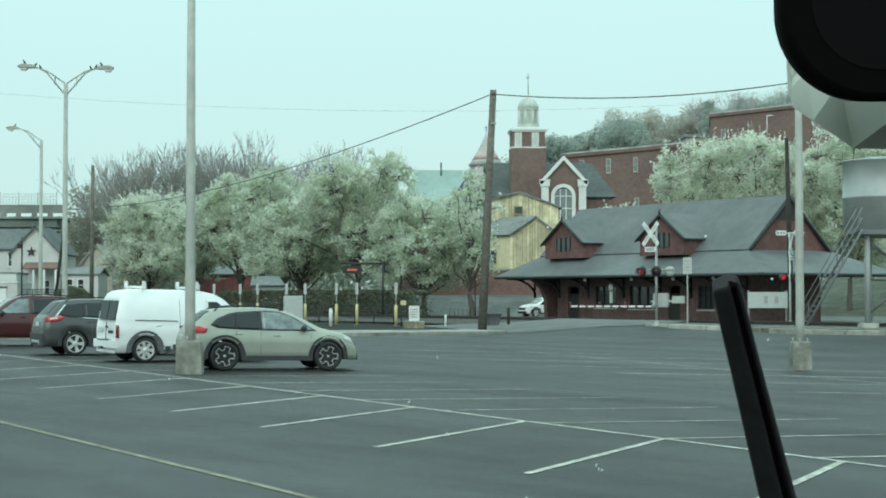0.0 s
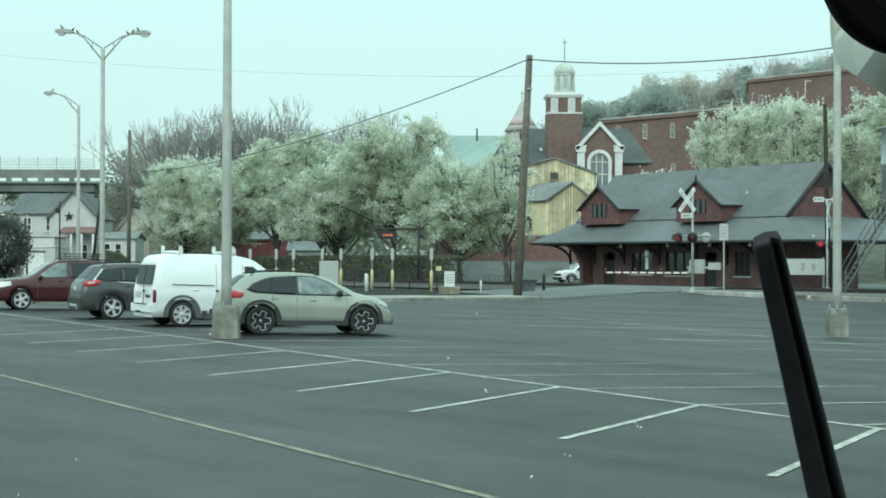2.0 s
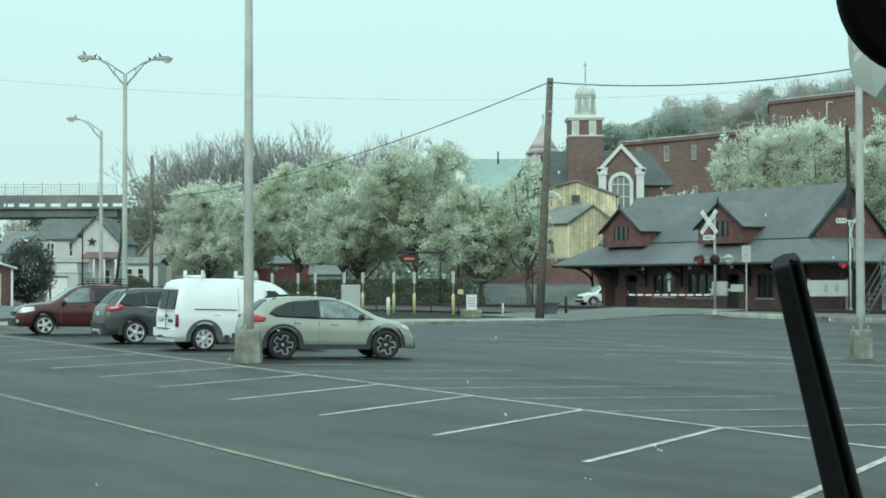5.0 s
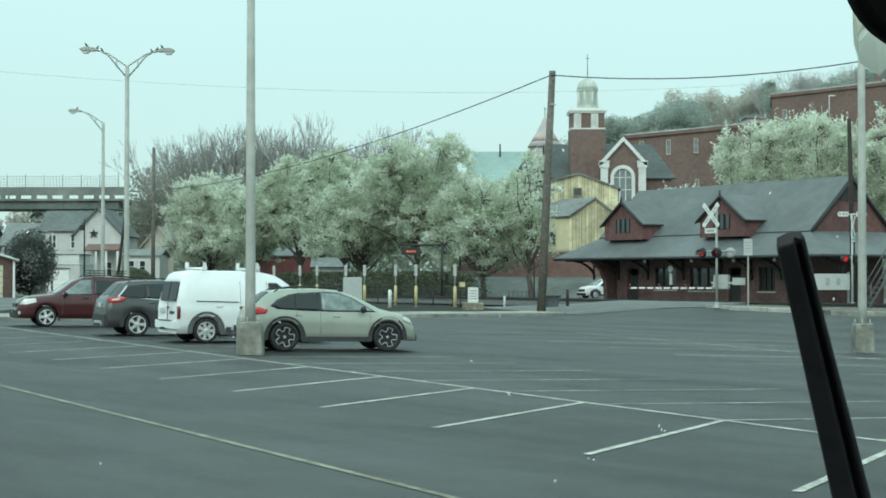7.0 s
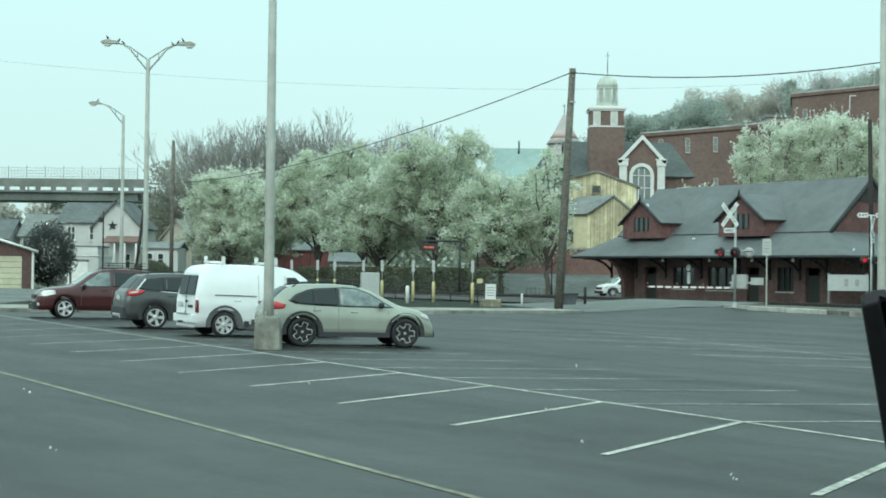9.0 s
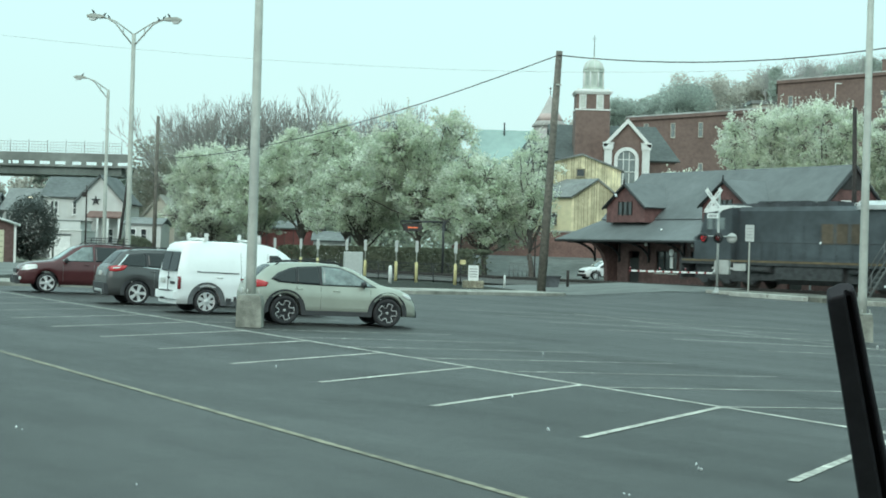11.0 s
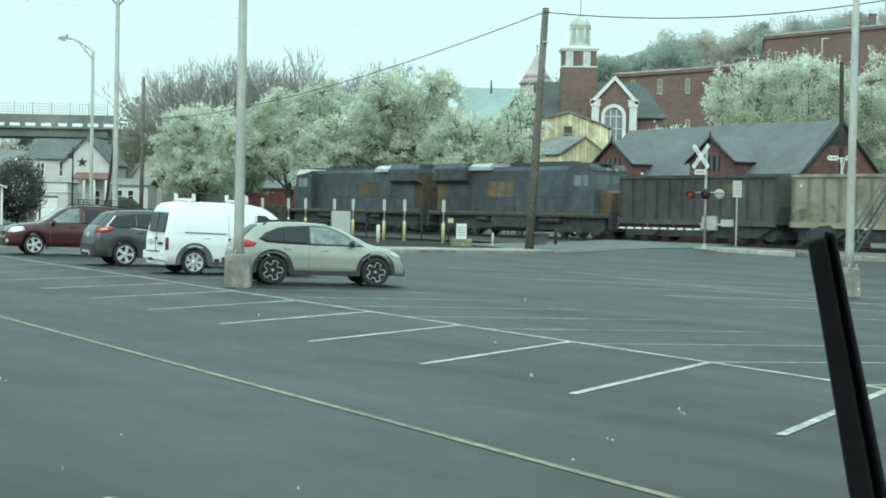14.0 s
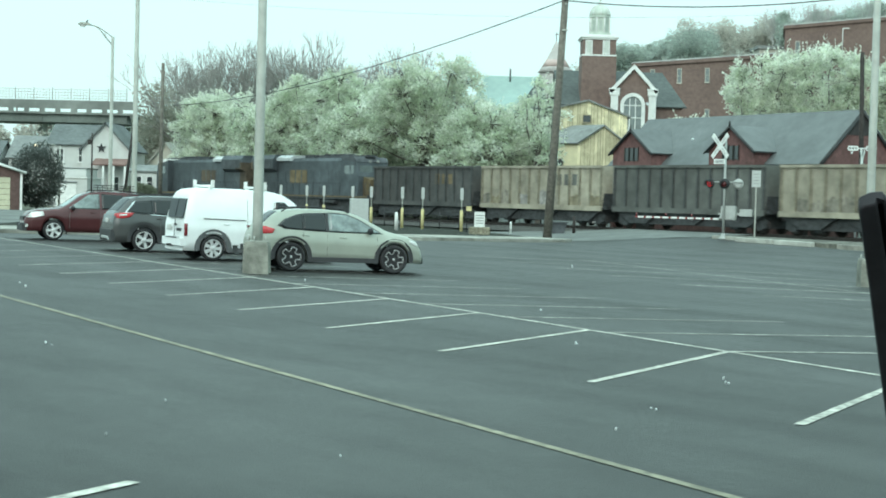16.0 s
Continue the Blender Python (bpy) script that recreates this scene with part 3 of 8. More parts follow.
    # end of the canopy: massive curved bracket wall
    b = bmesh.new()
    prism(b, [(-11.9, zg), (-13.0, zg), (-13.0, zc - 0.1), (-10.0, zc - 0.1), (-10.7, zc - 0.35), (-11.4, zc - 0.9), (-11.8, zc - 1.7)], -0.2, 0.2, Matrix.Translation((13.2, 0, 0)) @ Matrix.Rotation(radians(90), 4, "Z"))
    part("end_bracket", b, M_station_brick, t)
    # dormers
    for cx in (9.8, -0.75):
        dormer(t, cx)
    return t


M_slate_dark = mat("dark_ridge_metal", (0.05, 0.055, 0.06), 0.6)
M_soffit = mat("dark_boards", (0.04, 0.036, 0.036), 0.8, 0, 0.2, 4.0)
M_door = mat("dark_green_paint", (0.02, 0.022, 0.02), 0.55)
M_window = glass("dark_window_glass", (0.035, 0.042, 0.045))


def dormer(t, cx):
    w, zb, ze, zt, yf, yb = 2.2, 4.55, 5.72, 7.3, -10.9, -14.6
    b = bmesh.new()
    prism(b, [(cx - w, zb), (cx + w, zb), (cx + w, ze), (cx, zt - 0.1), (cx - w, ze)], yf - 0.14, yf)
    front = part("dormer_front", b, M_station_red, t, "red shingled dormer gable")
    for sg in (-1, 1):
        b = bmesh.new()
        box(b, cx + sg * (w - 0.05) - 0.07, cx + sg * (w - 0.05) + 0.07, yb, yf - 0.14, zb, ze)
        part("dormer_cheek", b, M_station_red, t)
    b = bmesh.new()
    for sg in (-1, 1):
        pts = [(cx + sg * (w + 0.25), yf + 0.2, ze - 0.17), (cx, yf + 0.2, zt), (cx, yb, zt), (cx + sg * (w + 0.25), yb, ze - 0.17)]
        slab(b, pts[::-1] if sg > 0 else pts, 0.1)
    part("dormer_roof", b, M_slate, t, "small grey slate dormer roof")
    b = bmesh.new()
    for sg in (-1, 1):
        bar(b, (cx + sg * (w + 0.25), yf + 0.22, ze - 0.2), (cx, yf + 0.22, zt - 0.04), 0.07)
    bar(b, (cx, yf + 0.2, zt - 0.1), (cx, yf + 0.2, zt + 0.35), 0.09, 0.06)
    part("verge_board", b, M_black, t)
    for i in (-1, 0, 1):
        b = bmesh.new()
        box(b, cx + i * 0.55 - 0.22, cx + i * 0.55 + 0.22, yf, yf + 0.03, zb + 0.55, zb + 1.45)
        p = part("window", b, M_window, front, "small dark dormer window")
        b = bmesh.new()
        for sg in (-1, 1):
            box(b, cx + i * 0.55 + sg * 0.22 - 0.03, cx + i * 0.55 + sg * 0.22 + 0.03, yf + 0.03, yf + 0.07, zb + 0.5, zb + 1.5)
        part("window_frame", b, M_door, front)


station()


# ---- train ----
# loco darks lifted: a veil of haze is put into the paint
M_loco = mat("dark_blue_loco_paint", (0.062, 0.076, 0.084), 0.6, 0, 0.2, 1.2, 0.05, 20, 0.3)
M_loco_top = mat("grimy_black_metal", (0.07, 0.078, 0.085), 0.7, 0.1, 0.25, 2.0, 0.1, 20, 0.3)
M_loco_yellow = mat("dirty_yellow_paint", (0.14, 0.106, 0.058), 0.7, 0, 0.2, 2.0, 0, 20, 0.3)
M_loco_brown = mat("sooty_ochre_paint", (0.092, 0.072, 0.05), 0.75, 0, 0.25, 2.0, 0, 20, 0.35)
M_under = mat("sooty_steel", (0.055, 0.06, 0.062), 0.8, 0.2, 0.3, 4.0)
M_wheel = mat("worn_wheel_steel", (0.06, 0.055, 0.05), 0.5, 0.7)
# hopper black lifted for the same veil of haze
M_hopper_black = mat("haze_lifted_black_paint", (0.075, 0.081, 0.083), 0.7, 0, 0.25, 1.0, 0.1, 15, 0.35, col2=(0.07, 0.07, 0.066))
M_hopper_tan = mat("weathered_tan_hopper_paint", (0.33, 0.305, 0.24), 0.75, 0, 0.2, 1.0, 0.1, 15, 0.3)
# ribs darker than the body on black and slate hoppers
M_hopper_rib_dark = mat("dark_hopper_ribs", (0.055, 0.06, 0.06), 0.8, 0, 0.25, 2.0)
# tan ribs darkened to stand for the shadow beside each rib
M_hopper_rib = mat("rib_shadow_tan", (0.19, 0.175, 0.13), 0.8, 0, 0.25, 2.0)
M_hopper_grey = mat("weathered_slate_hopper_paint", (0.108, 0.113, 0.104), 0.75, 0, 0.2, 1.0, 0.1, 15, 0.3)
M_coal = mat("coal", (0.012, 0.012, 0.012), 0.7, 0, 0.3, 8.0, 1.0, 10)


def bogie(t, x, axles, r):
    half = (axles - 1) * 0.95
    b = bmesh.new()
    for y in (-0.98, 0.98):
        box(b, x - half - 0.55, x + half + 0.55, y - 0.08, y + 0.08, 0.34, 0.80)
        for i in range(axles):
            box(b, x - half + 1.9 * i - 0.28, x - half + 1.9 * i + 0.28, y - 0.15, y + 0.15, 0.22, 0.72)
    box(b, x - 0.4, x + 0.4, -0.9, 0.9, 0.5, 0.8)
    bg = part("bogie", b, M_under, t)
    for i in range(axles):
        b = bmesh.new()
        for y in (-0.75, 0.75):
            lathe(b, [(r + 0.03, -0.06), (r + 0.03, -0.03), (r, -0.03), (r, 0.07), (r * 0.8, 0.07)], 20, Matrix.Translation((x - half + 1.9 * i, y, r)) @ Matrix.Rotation(radians(90 if y < 0 else -90), 4, "X"))
        bar(b, (x - half + 1.9 * i, -0.7, r), (x - half + 1.9 * i, 0.7, r), 0.09)
        part("wheelset", b, M_wheel, bg)


def letter_blocks(b, x, y, z, w, h, n):
    """Plain shapes in place of a company mark."""
    for i in range(n):
        a = x + i * w / n
        box(b, a, a + w / n * 0.78, y - 0.006, y + 0.006, z, z + h)


def settle(t, kx, kz, turned):
    """Brings a wagon's parts to their length and height; turned: the cab trails."""
    for o in list(t.children_recursive):
        if o.type != "MESH":
            continue
        vs = o.data.vertices
        mx = sum(v.co.x for v in vs) / len(vs)
        for v in vs:
            if o.name.startswith("wheelset"):
                v.co.x += mx * (kx - 1)
            else:
                v.co.x *= kx
                v.co.z *= kz
            if turned:
                v.co.x, v.co.y = -20.75 - v.co.x, -v.co.y


def locomotive(turned):
    """Six-axle diesel locomotive, cab towards +x, leading end at x = 0."""
    t = thing("locomotive", "dark blue six-axle diesel locomotive running long hood first" if turned else "dark blue six-axle diesel locomotive leading with its cab", "locomotive", None, "locomotives")
    L = 22.3
    b = bmesh.new()
    box(b, -L + 0.7, -0.7, -1.5, 1.5, 1.25, 1.52)
    # added dark block stands in for the shade below the frame
    box(b, -L + 1.6, -1.6, -1.12, 1.12, 0.45, 1.25)
    box(b, -L + 0.6, -L + 0.75, -1.5, 1.5, 0.45, 1.6)
    box(b, -0.75, -0.6, -1.5, 1.5, 0.45, 1.6)
    part("frame", b, M_under, t)
    for y in (-1.508, 1.508):
        b = bmesh.new()
        box(b, -L + 0.8, -0.8, y - 0.008, y + 0.008, 1.40, 1.50)
        part("sill_stripe", b, M_loco_yellow, t, "dirty yellow stripe along the frame")
    b = bmesh.new()
    prism(b, [(-1.2, 1.52), (-1.2, 2.75), (-2.35, 2.95), (-2.5, 1.52)], -0.95, 0.95)
    part("nose", b, M_loco_yellow if turned else M_loco, t, "dirty yellow nose" if turned else "")
    b = bmesh.new()
    prism(b, [(-2.35, 1.52), (-2.3, 3.0), (-2.65, 4.1), (-3.0, 4.42), (-5.0, 4.42), (-5.0, 1.52)], -1.48, 1.48)
    cab = part("cab", b, M_loco, t)
    # deep white band paints the sky glare on the sloping roof
    b = bmesh.new()
    prism(b, [(-2.58, 4.08), (-2.75, 4.30), (-3.0, 4.47), (-5.05, 4.47), (-5.05, 4.36), (-4.2, 4.2), (-3.0, 4.08)], -1.495, 1.495)
    part("cab_roof", b, M_loco_top if turned else M_white, cab, "" if turned else "cab roof whitened for sky glare")
    panes = [(xa, xb, y - 0.01, y + 0.01, 3.15) for y in (-1.49, 1.49) for xa, xb in ((-3.4, -2.95), (-4.4, -3.6))]
    for xa, xb, ya_, yb_, z in panes + [(-2.56, -2.4, -1.2, -0.1, 3.25), (-2.56, -2.4, 0.1, 1.2, 3.25)]:
        b = bmesh.new()
        box(b, xa, xb, ya_, yb_, z, 3.8)
        part("cab_window", b, M_cab_glass, cab)
    b = bmesh.new()
    for x in (-2.95, -3.75, -4.55):
        box(b, x - 0.3, x + 0.3, -0.5, 0.5, 4.47, 4.60)
    part("roof_fitting", b, M_loco_top, cab)
    b = bmesh.new()
    prism(b, [(-0.95, 1.52), (0.95, 1.52), (0.95, 4.16), (0.82, 4.4), (-0.82, 4.4), (-0.95, 4.16)], 5.0, 17.0, pose(0, 0, 0, 0, 0, 90))
    hood = part("hood", b, M_loco, t)
    for i in range(9):
        for y in (-0.96, 0.96):
            x = -5.5 - i * 1.25
            b = bmesh.new()
            box(b, x - 1.05, x - 0.05, y - 0.012, y + 0.012, 1.7, 3.4)
            part("hood_door", b, M_loco, hood)
    b = bmesh.new()
    box(b, -10.4, -5.6, -0.55, 0.55, 4.4, 4.6)
    box(b, -12.6, -11.0, -0.7, 0.7, 4.4, 4.66)
    for i in range(4):
        box(b, -9.9 + i * 1.1, -9.3 + i * 1.1, -0.35, 0.35, 4.6, 4.72)
    part("roof_equipment", b, M_loco_top, hood)
    # hatch paint is pale in place of sky shine along the roof
    b = bmesh.new()
    prism(b, [(-1.15, 4.2), (1.15, 4.2), (1.15, 4.42), (0.75, 4.66), (-0.75, 4.66), (-1.15, 4.42)], 14.4, 17.0, pose(0, 0, 0, 0, 0, 90))
    part("roof_hatch", b, M_hatch, hood, "roof hatch paled for sky shine")
    b = bmesh.new()
    prism(b, [(-1.0, 1.52), (1.0, 1.52), (1.0, 3.3), (1.5, 3.55), (1.5, 4.35), (1.2, 4.7), (-1.2, 4.7), (-1.5, 4.35), (-1.5, 3.55), (-1.0, 3.3)], 17.0, L - 1.2, pose(0, 0, 0, 0, 0, 90))
    part("radiator", b, M_loco, t, "overhanging radiator section")
    b = bmesh.new()
    for y in (-1.51, 1.51):
        box(b, -L + 1.5, -17.3, y - 0.015, y + 0.015, 3.62, 4.28)
    part("radiator_grille", b, M_loco_top, t)
    for y in (-0.985, 0.985):
        for i in range(3):
            b = bmesh.new()
            letter_blocks(b, -14.75 + i * 1.08, y, 2.42, 1.16, 1.05, 1)
            part("company_mark", b, M_loco_yellow if turned else M_loco_brown, t, "faded yellow block of a company mark")
    b = bmesh.new()
    prism(b, [(-1.02, 1.6), (1.02, 1.6), (1.02, 3.31), (1.515, 3.55), (1.515, 4.1), (-1.515, 4.1), (-1.515, 3.55), (-1.02, 3.31)], L - 2.4, L - 1.18, pose(0, 0, 0, 0, 0, 90))
    part("yellow_end", b, M_loco_yellow if turned else M_loco_brown, t, "dirty ochre painted end")
    b = bmesh.new()
    prism(b, [(-1.45, 1.2), (-1.45, 0.55), (-1.1, 0.3), (1.1, 0.3), (1.45, 0.55), (1.45, 1.2)], 8.6, 13.7, pose(0, 0, 0, 0, 0, 90))
    part("fuel_tank", b, M_under, t)
    for x in (-4.3, -18.0):
        bogie(t, x, 3, 0.53)
    b = bmesh.new()
    for y in (-1.45, 1.45):
        for i in range(14):
            x = -5.2 - i * 1.15
            bar(b, (x, y, 1.5), (x, y, 2.45), 0.018, 0.018, 5)
        bar(b, (-5.2, y, 2.45), (-20.2, y, 2.45), 0.018, 0.018, 5)
    part("handrail", b, M_under, t, "thin sooty handrail")
    for xa in (-0.6, -L):
        b = bmesh.new()
        box(b, xa, xa + 0.6, -0.12, 0.12, 0.75, 1.0)
        part("coupler", b, M_under, t)
    for x, y, z, r in ((-2.3, -0.35, 4.13, 0.11), (-2.3, 0.35, 4.13, 0.11), (-0.6, -0.84, 1.25, 0.09), (-0.6, 0.84, 1.25, 0.09), (-L + 1.16, -0.15, 4.25, 0.1), (-L + 1.16, 0.15, 4.25, 0.1)):
        b = bmesh.new()
        bar(b, (x - 0.04, y, z), (x + 0.06, y, z), r, r, 10)
        part("headlight", b, M_headlight, t)
    for x in (-0.9, -L + 0.9):
        for y in (-1.4, 1.4):
            b = bmesh.new()
            for z in (0.35, 0.65, 0.95, 1.25):
                box(b, x - 0.34, x + 0.34, y - 0.12, y + 0.12, z, z + 0.04)
            for dx in (-0.33, 0.33):
                bar(b, (x + dx, y, 0.35), (x + dx, y, 2.5), 0.02, 0.02, 5)
            part("step", b, M_under, t)
    for y in (-1.25, 1.25):
        for xa, xb, r in ((-6.0, -8.2, 0.2), (-14.2, -15.6, 0.17)):
            b = bmesh.new()
            bar(b, (xa, y, 1.05), (xb, y, 1.05), r, r, 10)
            part("air_tank", b, M_under, t)
    settle(t, 0.93, 1.05, turned)
    return t


M_hatch = mat("sky_shine_hatch_paint", (0.42, 0.45, 0.45), 0.5, 0, 0.2, 2.0, 0, 20, 0.3)
# pale base puts the light in the panes into the colour
M_cab_glass = mat("cab_glass", (0.14, 0.17, 0.17), 0.1, 0, 0.1, 2.0, spec=0.8)
M_headlight = mat("unlit_lamp_glass", (0.30, 0.31, 0.29), 0.2, 0.2, 0.1, 6.0)


M_PATCHES = [mat("spray_paint_grey", (0.27, 0.262, 0.245), 0.8, 0, 0.3, 3.0, 0, 20, 0.4), mat("spray_paint_ochre", (0.29, 0.255, 0.175), 0.8, 0, 0.3, 3.0, 0, 20, 0.4), mat("soot_patch", (0.22, 0.205, 0.17), 0.85, 0, 0.3, 3.0, 0, 20, 0.4)]


def hopper(paint, label, mark, rib):
    """Ribbed coal hopper, leading end at x = 0."""
    t = thing("hopper_wagon", label, "hopper wagon", None, "coal hoppers")
    L = 13.9
    x0, x1, zt, zb = -L + 0.55, -0.55, 3.88, 1.24
    b = bmesh.new()
    box(b, x0, x1, -1.42, -1.36, zb, zt)
    box(b, x0, x1, 1.36, 1.42, zb, zt)
    for x in (x0, x1 - 0.06):
        box(b, x, x + 0.06, -1.36, 1.36, zb + 0.6, zt)
    body = part("body", b, paint, t)
    for y in (-1.47, 1.47):
        b = bmesh.new()
        box(b, x0, x1, y - 0.06, y + 0.06, zt - 0.14, zt + 0.02)
        part("top_chord", b, paint, body)
        b = bmesh.new()
        box(b, x0, x1, y - 0.05, y + 0.05, zb - 0.22, zb + 0.10)
        part("side_sill", b, paint, body)
    for i in range(13):
        x = x0 + 0.1 + (x1 - x0 - 0.2) * i / 12
        for y in (-1.47, 1.47):
            b = bmesh.new()
            box(b, x - 0.06, x + 0.06, y - 0.05, y + 0.05, zb + 0.1, zt - 0.14)
            part("rib", b, rib, body)
    for k in range(3):
        cx = x0 + (x1 - x0) * (k + 0.5) / 3
        b = bmesh.new()
        prism(b, [(cx - 2.2, zb), (cx + 2.2, zb), (cx + 0.7, 0.35), (cx - 0.7, 0.35)], -1.3, 1.3)
        part("hopper_chute", b, M_under, t, "sooty discharge chute")
    b = bmesh.new()
    for x, sg in ((x0, -1), (x1, 1)):
        prism(b, [(x, zb + 0.9), (x + sg * -1.9, zb), (x, zb - 0.1), (x + sg * 0.3, zb - 0.1), (x + sg * 0.3, zb + 0.1), (x + sg * 0.02, zb + 0.1)], -1.3, 1.3)
        box(b, min(x, x + sg * 0.75), max(x, x + sg * 0.75), -0.12, 0.12, 0.75, 1.0)
    # added dark filler where only shade lies under the wagon
    box(b, x0 + 0.3, x1 - 0.3, -1.1, 1.1, 0.32, 1.2)
    box(b, x0, x1, -0.3, 0.3, 0.9, 1.2)
    part("underframe", b, M_under, t)
    b = bmesh.new()
    nx, ny = 24, 6
    rows = [[b.verts.new((x0 + 0.1 + (x1 - x0 - 0.2) * i / nx, -1.34 + 2.68 * j / ny, zt - 0.25 + 0.28 * math.sin(math.pi * j / ny) + 0.08 * noise.noise((i * 0.7, j, 3)))) for j in range(ny + 1)] for i in range(nx + 1)]
    for a, c in zip(rows, rows[1:]):
        for j in range(ny):
            b.faces.new((a[j], a[j + 1], c[j + 1], c[j]))
    part("coal_load", b, M_coal, t, "heaped black coal")
    for y in (-1.425, 1.425):
        for i in range(3):
            b = bmesh.new()
            letter_blocks(b, -10.85 + i * 0.8, y, 2.62, 0.62, 0.72, 1)
            part("company_mark", b, mark, t, "block of a faded company mark")
    rng = random.Random(int(L * 10) + len(label))
    for i in range(12):
        if paint == M_hopper_tan and rng.random() < 0.75:
            xa = x0 + 0.17 + (x1 - x0 - 0.2) * i / 12
            za, hh, w = zb + 0.1, rng.uniform(0.45, 0.95), (x1 - x0 - 0.2) / 12 - 0.13
            pts = [(xa, za), (xa + w, za)] + [(xa + w * (1 - k / 5), za + hh * rng.uniform(0.75, 1.15)) for k in range(6)]
            b = bmesh.new()
            prism(b, pts, -1.428, 1.428)
            part("paint_patch", b, rng.choice(M_PATCHES), body, "faded scrawl of spray paint between ribs")
    for x in (-2.2, -L + 2.2):
        bogie(t, x, 2, 0.46)
    return t


def train_pose(s, v_off):
    p = RAIL_O + RAIL_S * (s - v_off)
    return Matrix.Translation((p.x, p.y, RAIL_Z)) @ Matrix.Rotation(math.atan2(RAIL_S.y, RAIL_S.x), 4, "Z")


TRAIN = []
_o = 0.0
for i in range(2):
    TRAIN.append((locomotive(i == 1), _o))
    _o += 20.4
for paint, label, mark in ((M_hopper_black, "faded black ribbed coal hopper with yellow marks", M_loco_yellow), (M_hopper_tan, "weathered tan ribbed coal hopper with dark marks", M_hopper_grey), (M_hopper_grey, "weathered slate grey ribbed coal hopper", M_hopper_grey), (M_hopper_tan, "weathered tan ribbed coal hopper with grime", M_hopper_tan), (M_hopper_black, "faded black ribbed coal hopper with yellow marks", M_loco_yellow)):
    TRAIN.append((hopper(paint, label, mark, M_hopper_rib if paint == M_hopper_tan else M_hopper_rib_dark), _o))
    _o += 13.9


# ---- trees ----
M_bark = mat("dark_bark", (0.10, 0.092, 0.082), 0.9, 0, 0.25, 6.0, 0.5, 25)
M_twig = mat("grey_brown_twigs", (0.275, 0.275, 0.258), 0.9, 0, 0.25, 3.0)
M_bare = mat("dark_grey_bark", (0.19, 0.182, 0.168), 0.9, 0, 0.2, 2.0, 0.3, 20)
M_blossom = mat("white_green_blossom", (0.74, 0.765, 0.675), 0.8, 0, 0.12, 0.6, col2=(0.80, 0.82, 0.735), island=0.16, thin=0.75, spec=0.2)
M_blossom_green = mat("pale_green_blossom", (0.53, 0.595, 0.45), 0.8, 0, 0.12, 0.6, col2=(0.60, 0.655, 0.525), island=0.2, thin=0.75, spec=0.2)
M_evergreen = mat("dark_evergreen", (0.092, 0.106, 0.098), 0.95, 0, 0.15, 1.0, island=0.05, thin=0.4, spec=0.2)
M_hedge = mat("dark_hedge", (0.15, 0.17, 0.12), 0.85, 0, 0.2, 1.0, island=0.15, thin=0.4, spec=0.2)
# undergrowth brown made paler, haze mixed into it
M_brush = mat("brown_brush", (0.33, 0.335, 0.28), 0.9, 0, 0.12, 0.3, island=0.1, thin=0.45, spec=0.1)
M_thicket = mat("dull_green_thicket", (0.42, 0.48, 0.39), 0.9, 0, 0.2, 0.3, island=0.2, thin=0.4, spec=0.1)
# far foliage paled so that its base colour carries the distance haze
M_far_green = mat("haze_pale_green_wood", (0.44, 0.50, 0.455), 0.9, 0, 0.15, 0.1, island=0.2, thin=0.45, spec=0.1)
M_far_brown = mat("haze_pale_budding_wood", (0.56, 0.55, 0.50), 0.9, 0, 0.12, 0.1, island=0.15, thin=0.45, spec=0.1)


def grow(rng, p, d, length, r, depth, tips, segs, spread, up, n_child=3, taper=0.62):
    """Recursive limbs: fills segs with (a, b, ra, rb) and tips with twig pieces."""
    a = p
    steps = 3
    for i in range(steps):
        d = (d + Vector((rng.gauss(0, 0.10), rng.gauss(0, 0.10), rng.gauss(0, 0.05) + up * 0.10))).normalized()
        b = a + d * (length / steps)
        ra, rb = r * (1 - 0.3 * i / steps), r * (1 - 0.3 * (i + 1) / steps)
        segs.append((a, b, ra, rb))
        if depth <= 1 or (depth == 2 and rng.random() < 0.6):
            tips.append((a, b))
        a = b
    if depth == 0:
        return
    for k in range(n_child + (1 if rng.random() < 0.4 else 0)):
        ang = rng.uniform(0, 2 * math.pi)
        side = d.orthogonal().normalized()
        side.rotate(Matrix.Rotation(ang, 3, d))
        nd = (d + side * rng.uniform(0.5, 1.0) * spread + Vector((0, 0, up * 0.3))).normalized()
        start = p.lerp(a, rng.uniform(0.55, 1.0))
        grow(rng, start, nd, length * rng.uniform(0.6, 0.82), r * taper, depth - 1, tips, segs, spread, up, n_child, taper)


def limbs_mesh(name, segs, material, sides=5, least=0.0):
    vs, fs = [], []
    for a, b, ra, rb in segs:
        if ra < least:
            continue
        n = sides if ra > 0.03 else 3
        q = (b - a).to_track_quat("Z", "Y")
        o = len(vs)
        for p, r in ((a, ra), (b, rb)):
            for i in range(n):
                w = 2 * math.pi * i / n
                vs.append(p + q @ Vector((r * math.cos(w), r * math.sin(w), 0)))
        for i in range(n):
            j = (i + 1) % n
            fs.append((o + i, o + j, o + n + j, o + n + i))
    me = bpy.data.meshes.new(name)
    me.from_pydata([v[:] for v in vs], [], fs)
    me.materials.append(material)
    return me


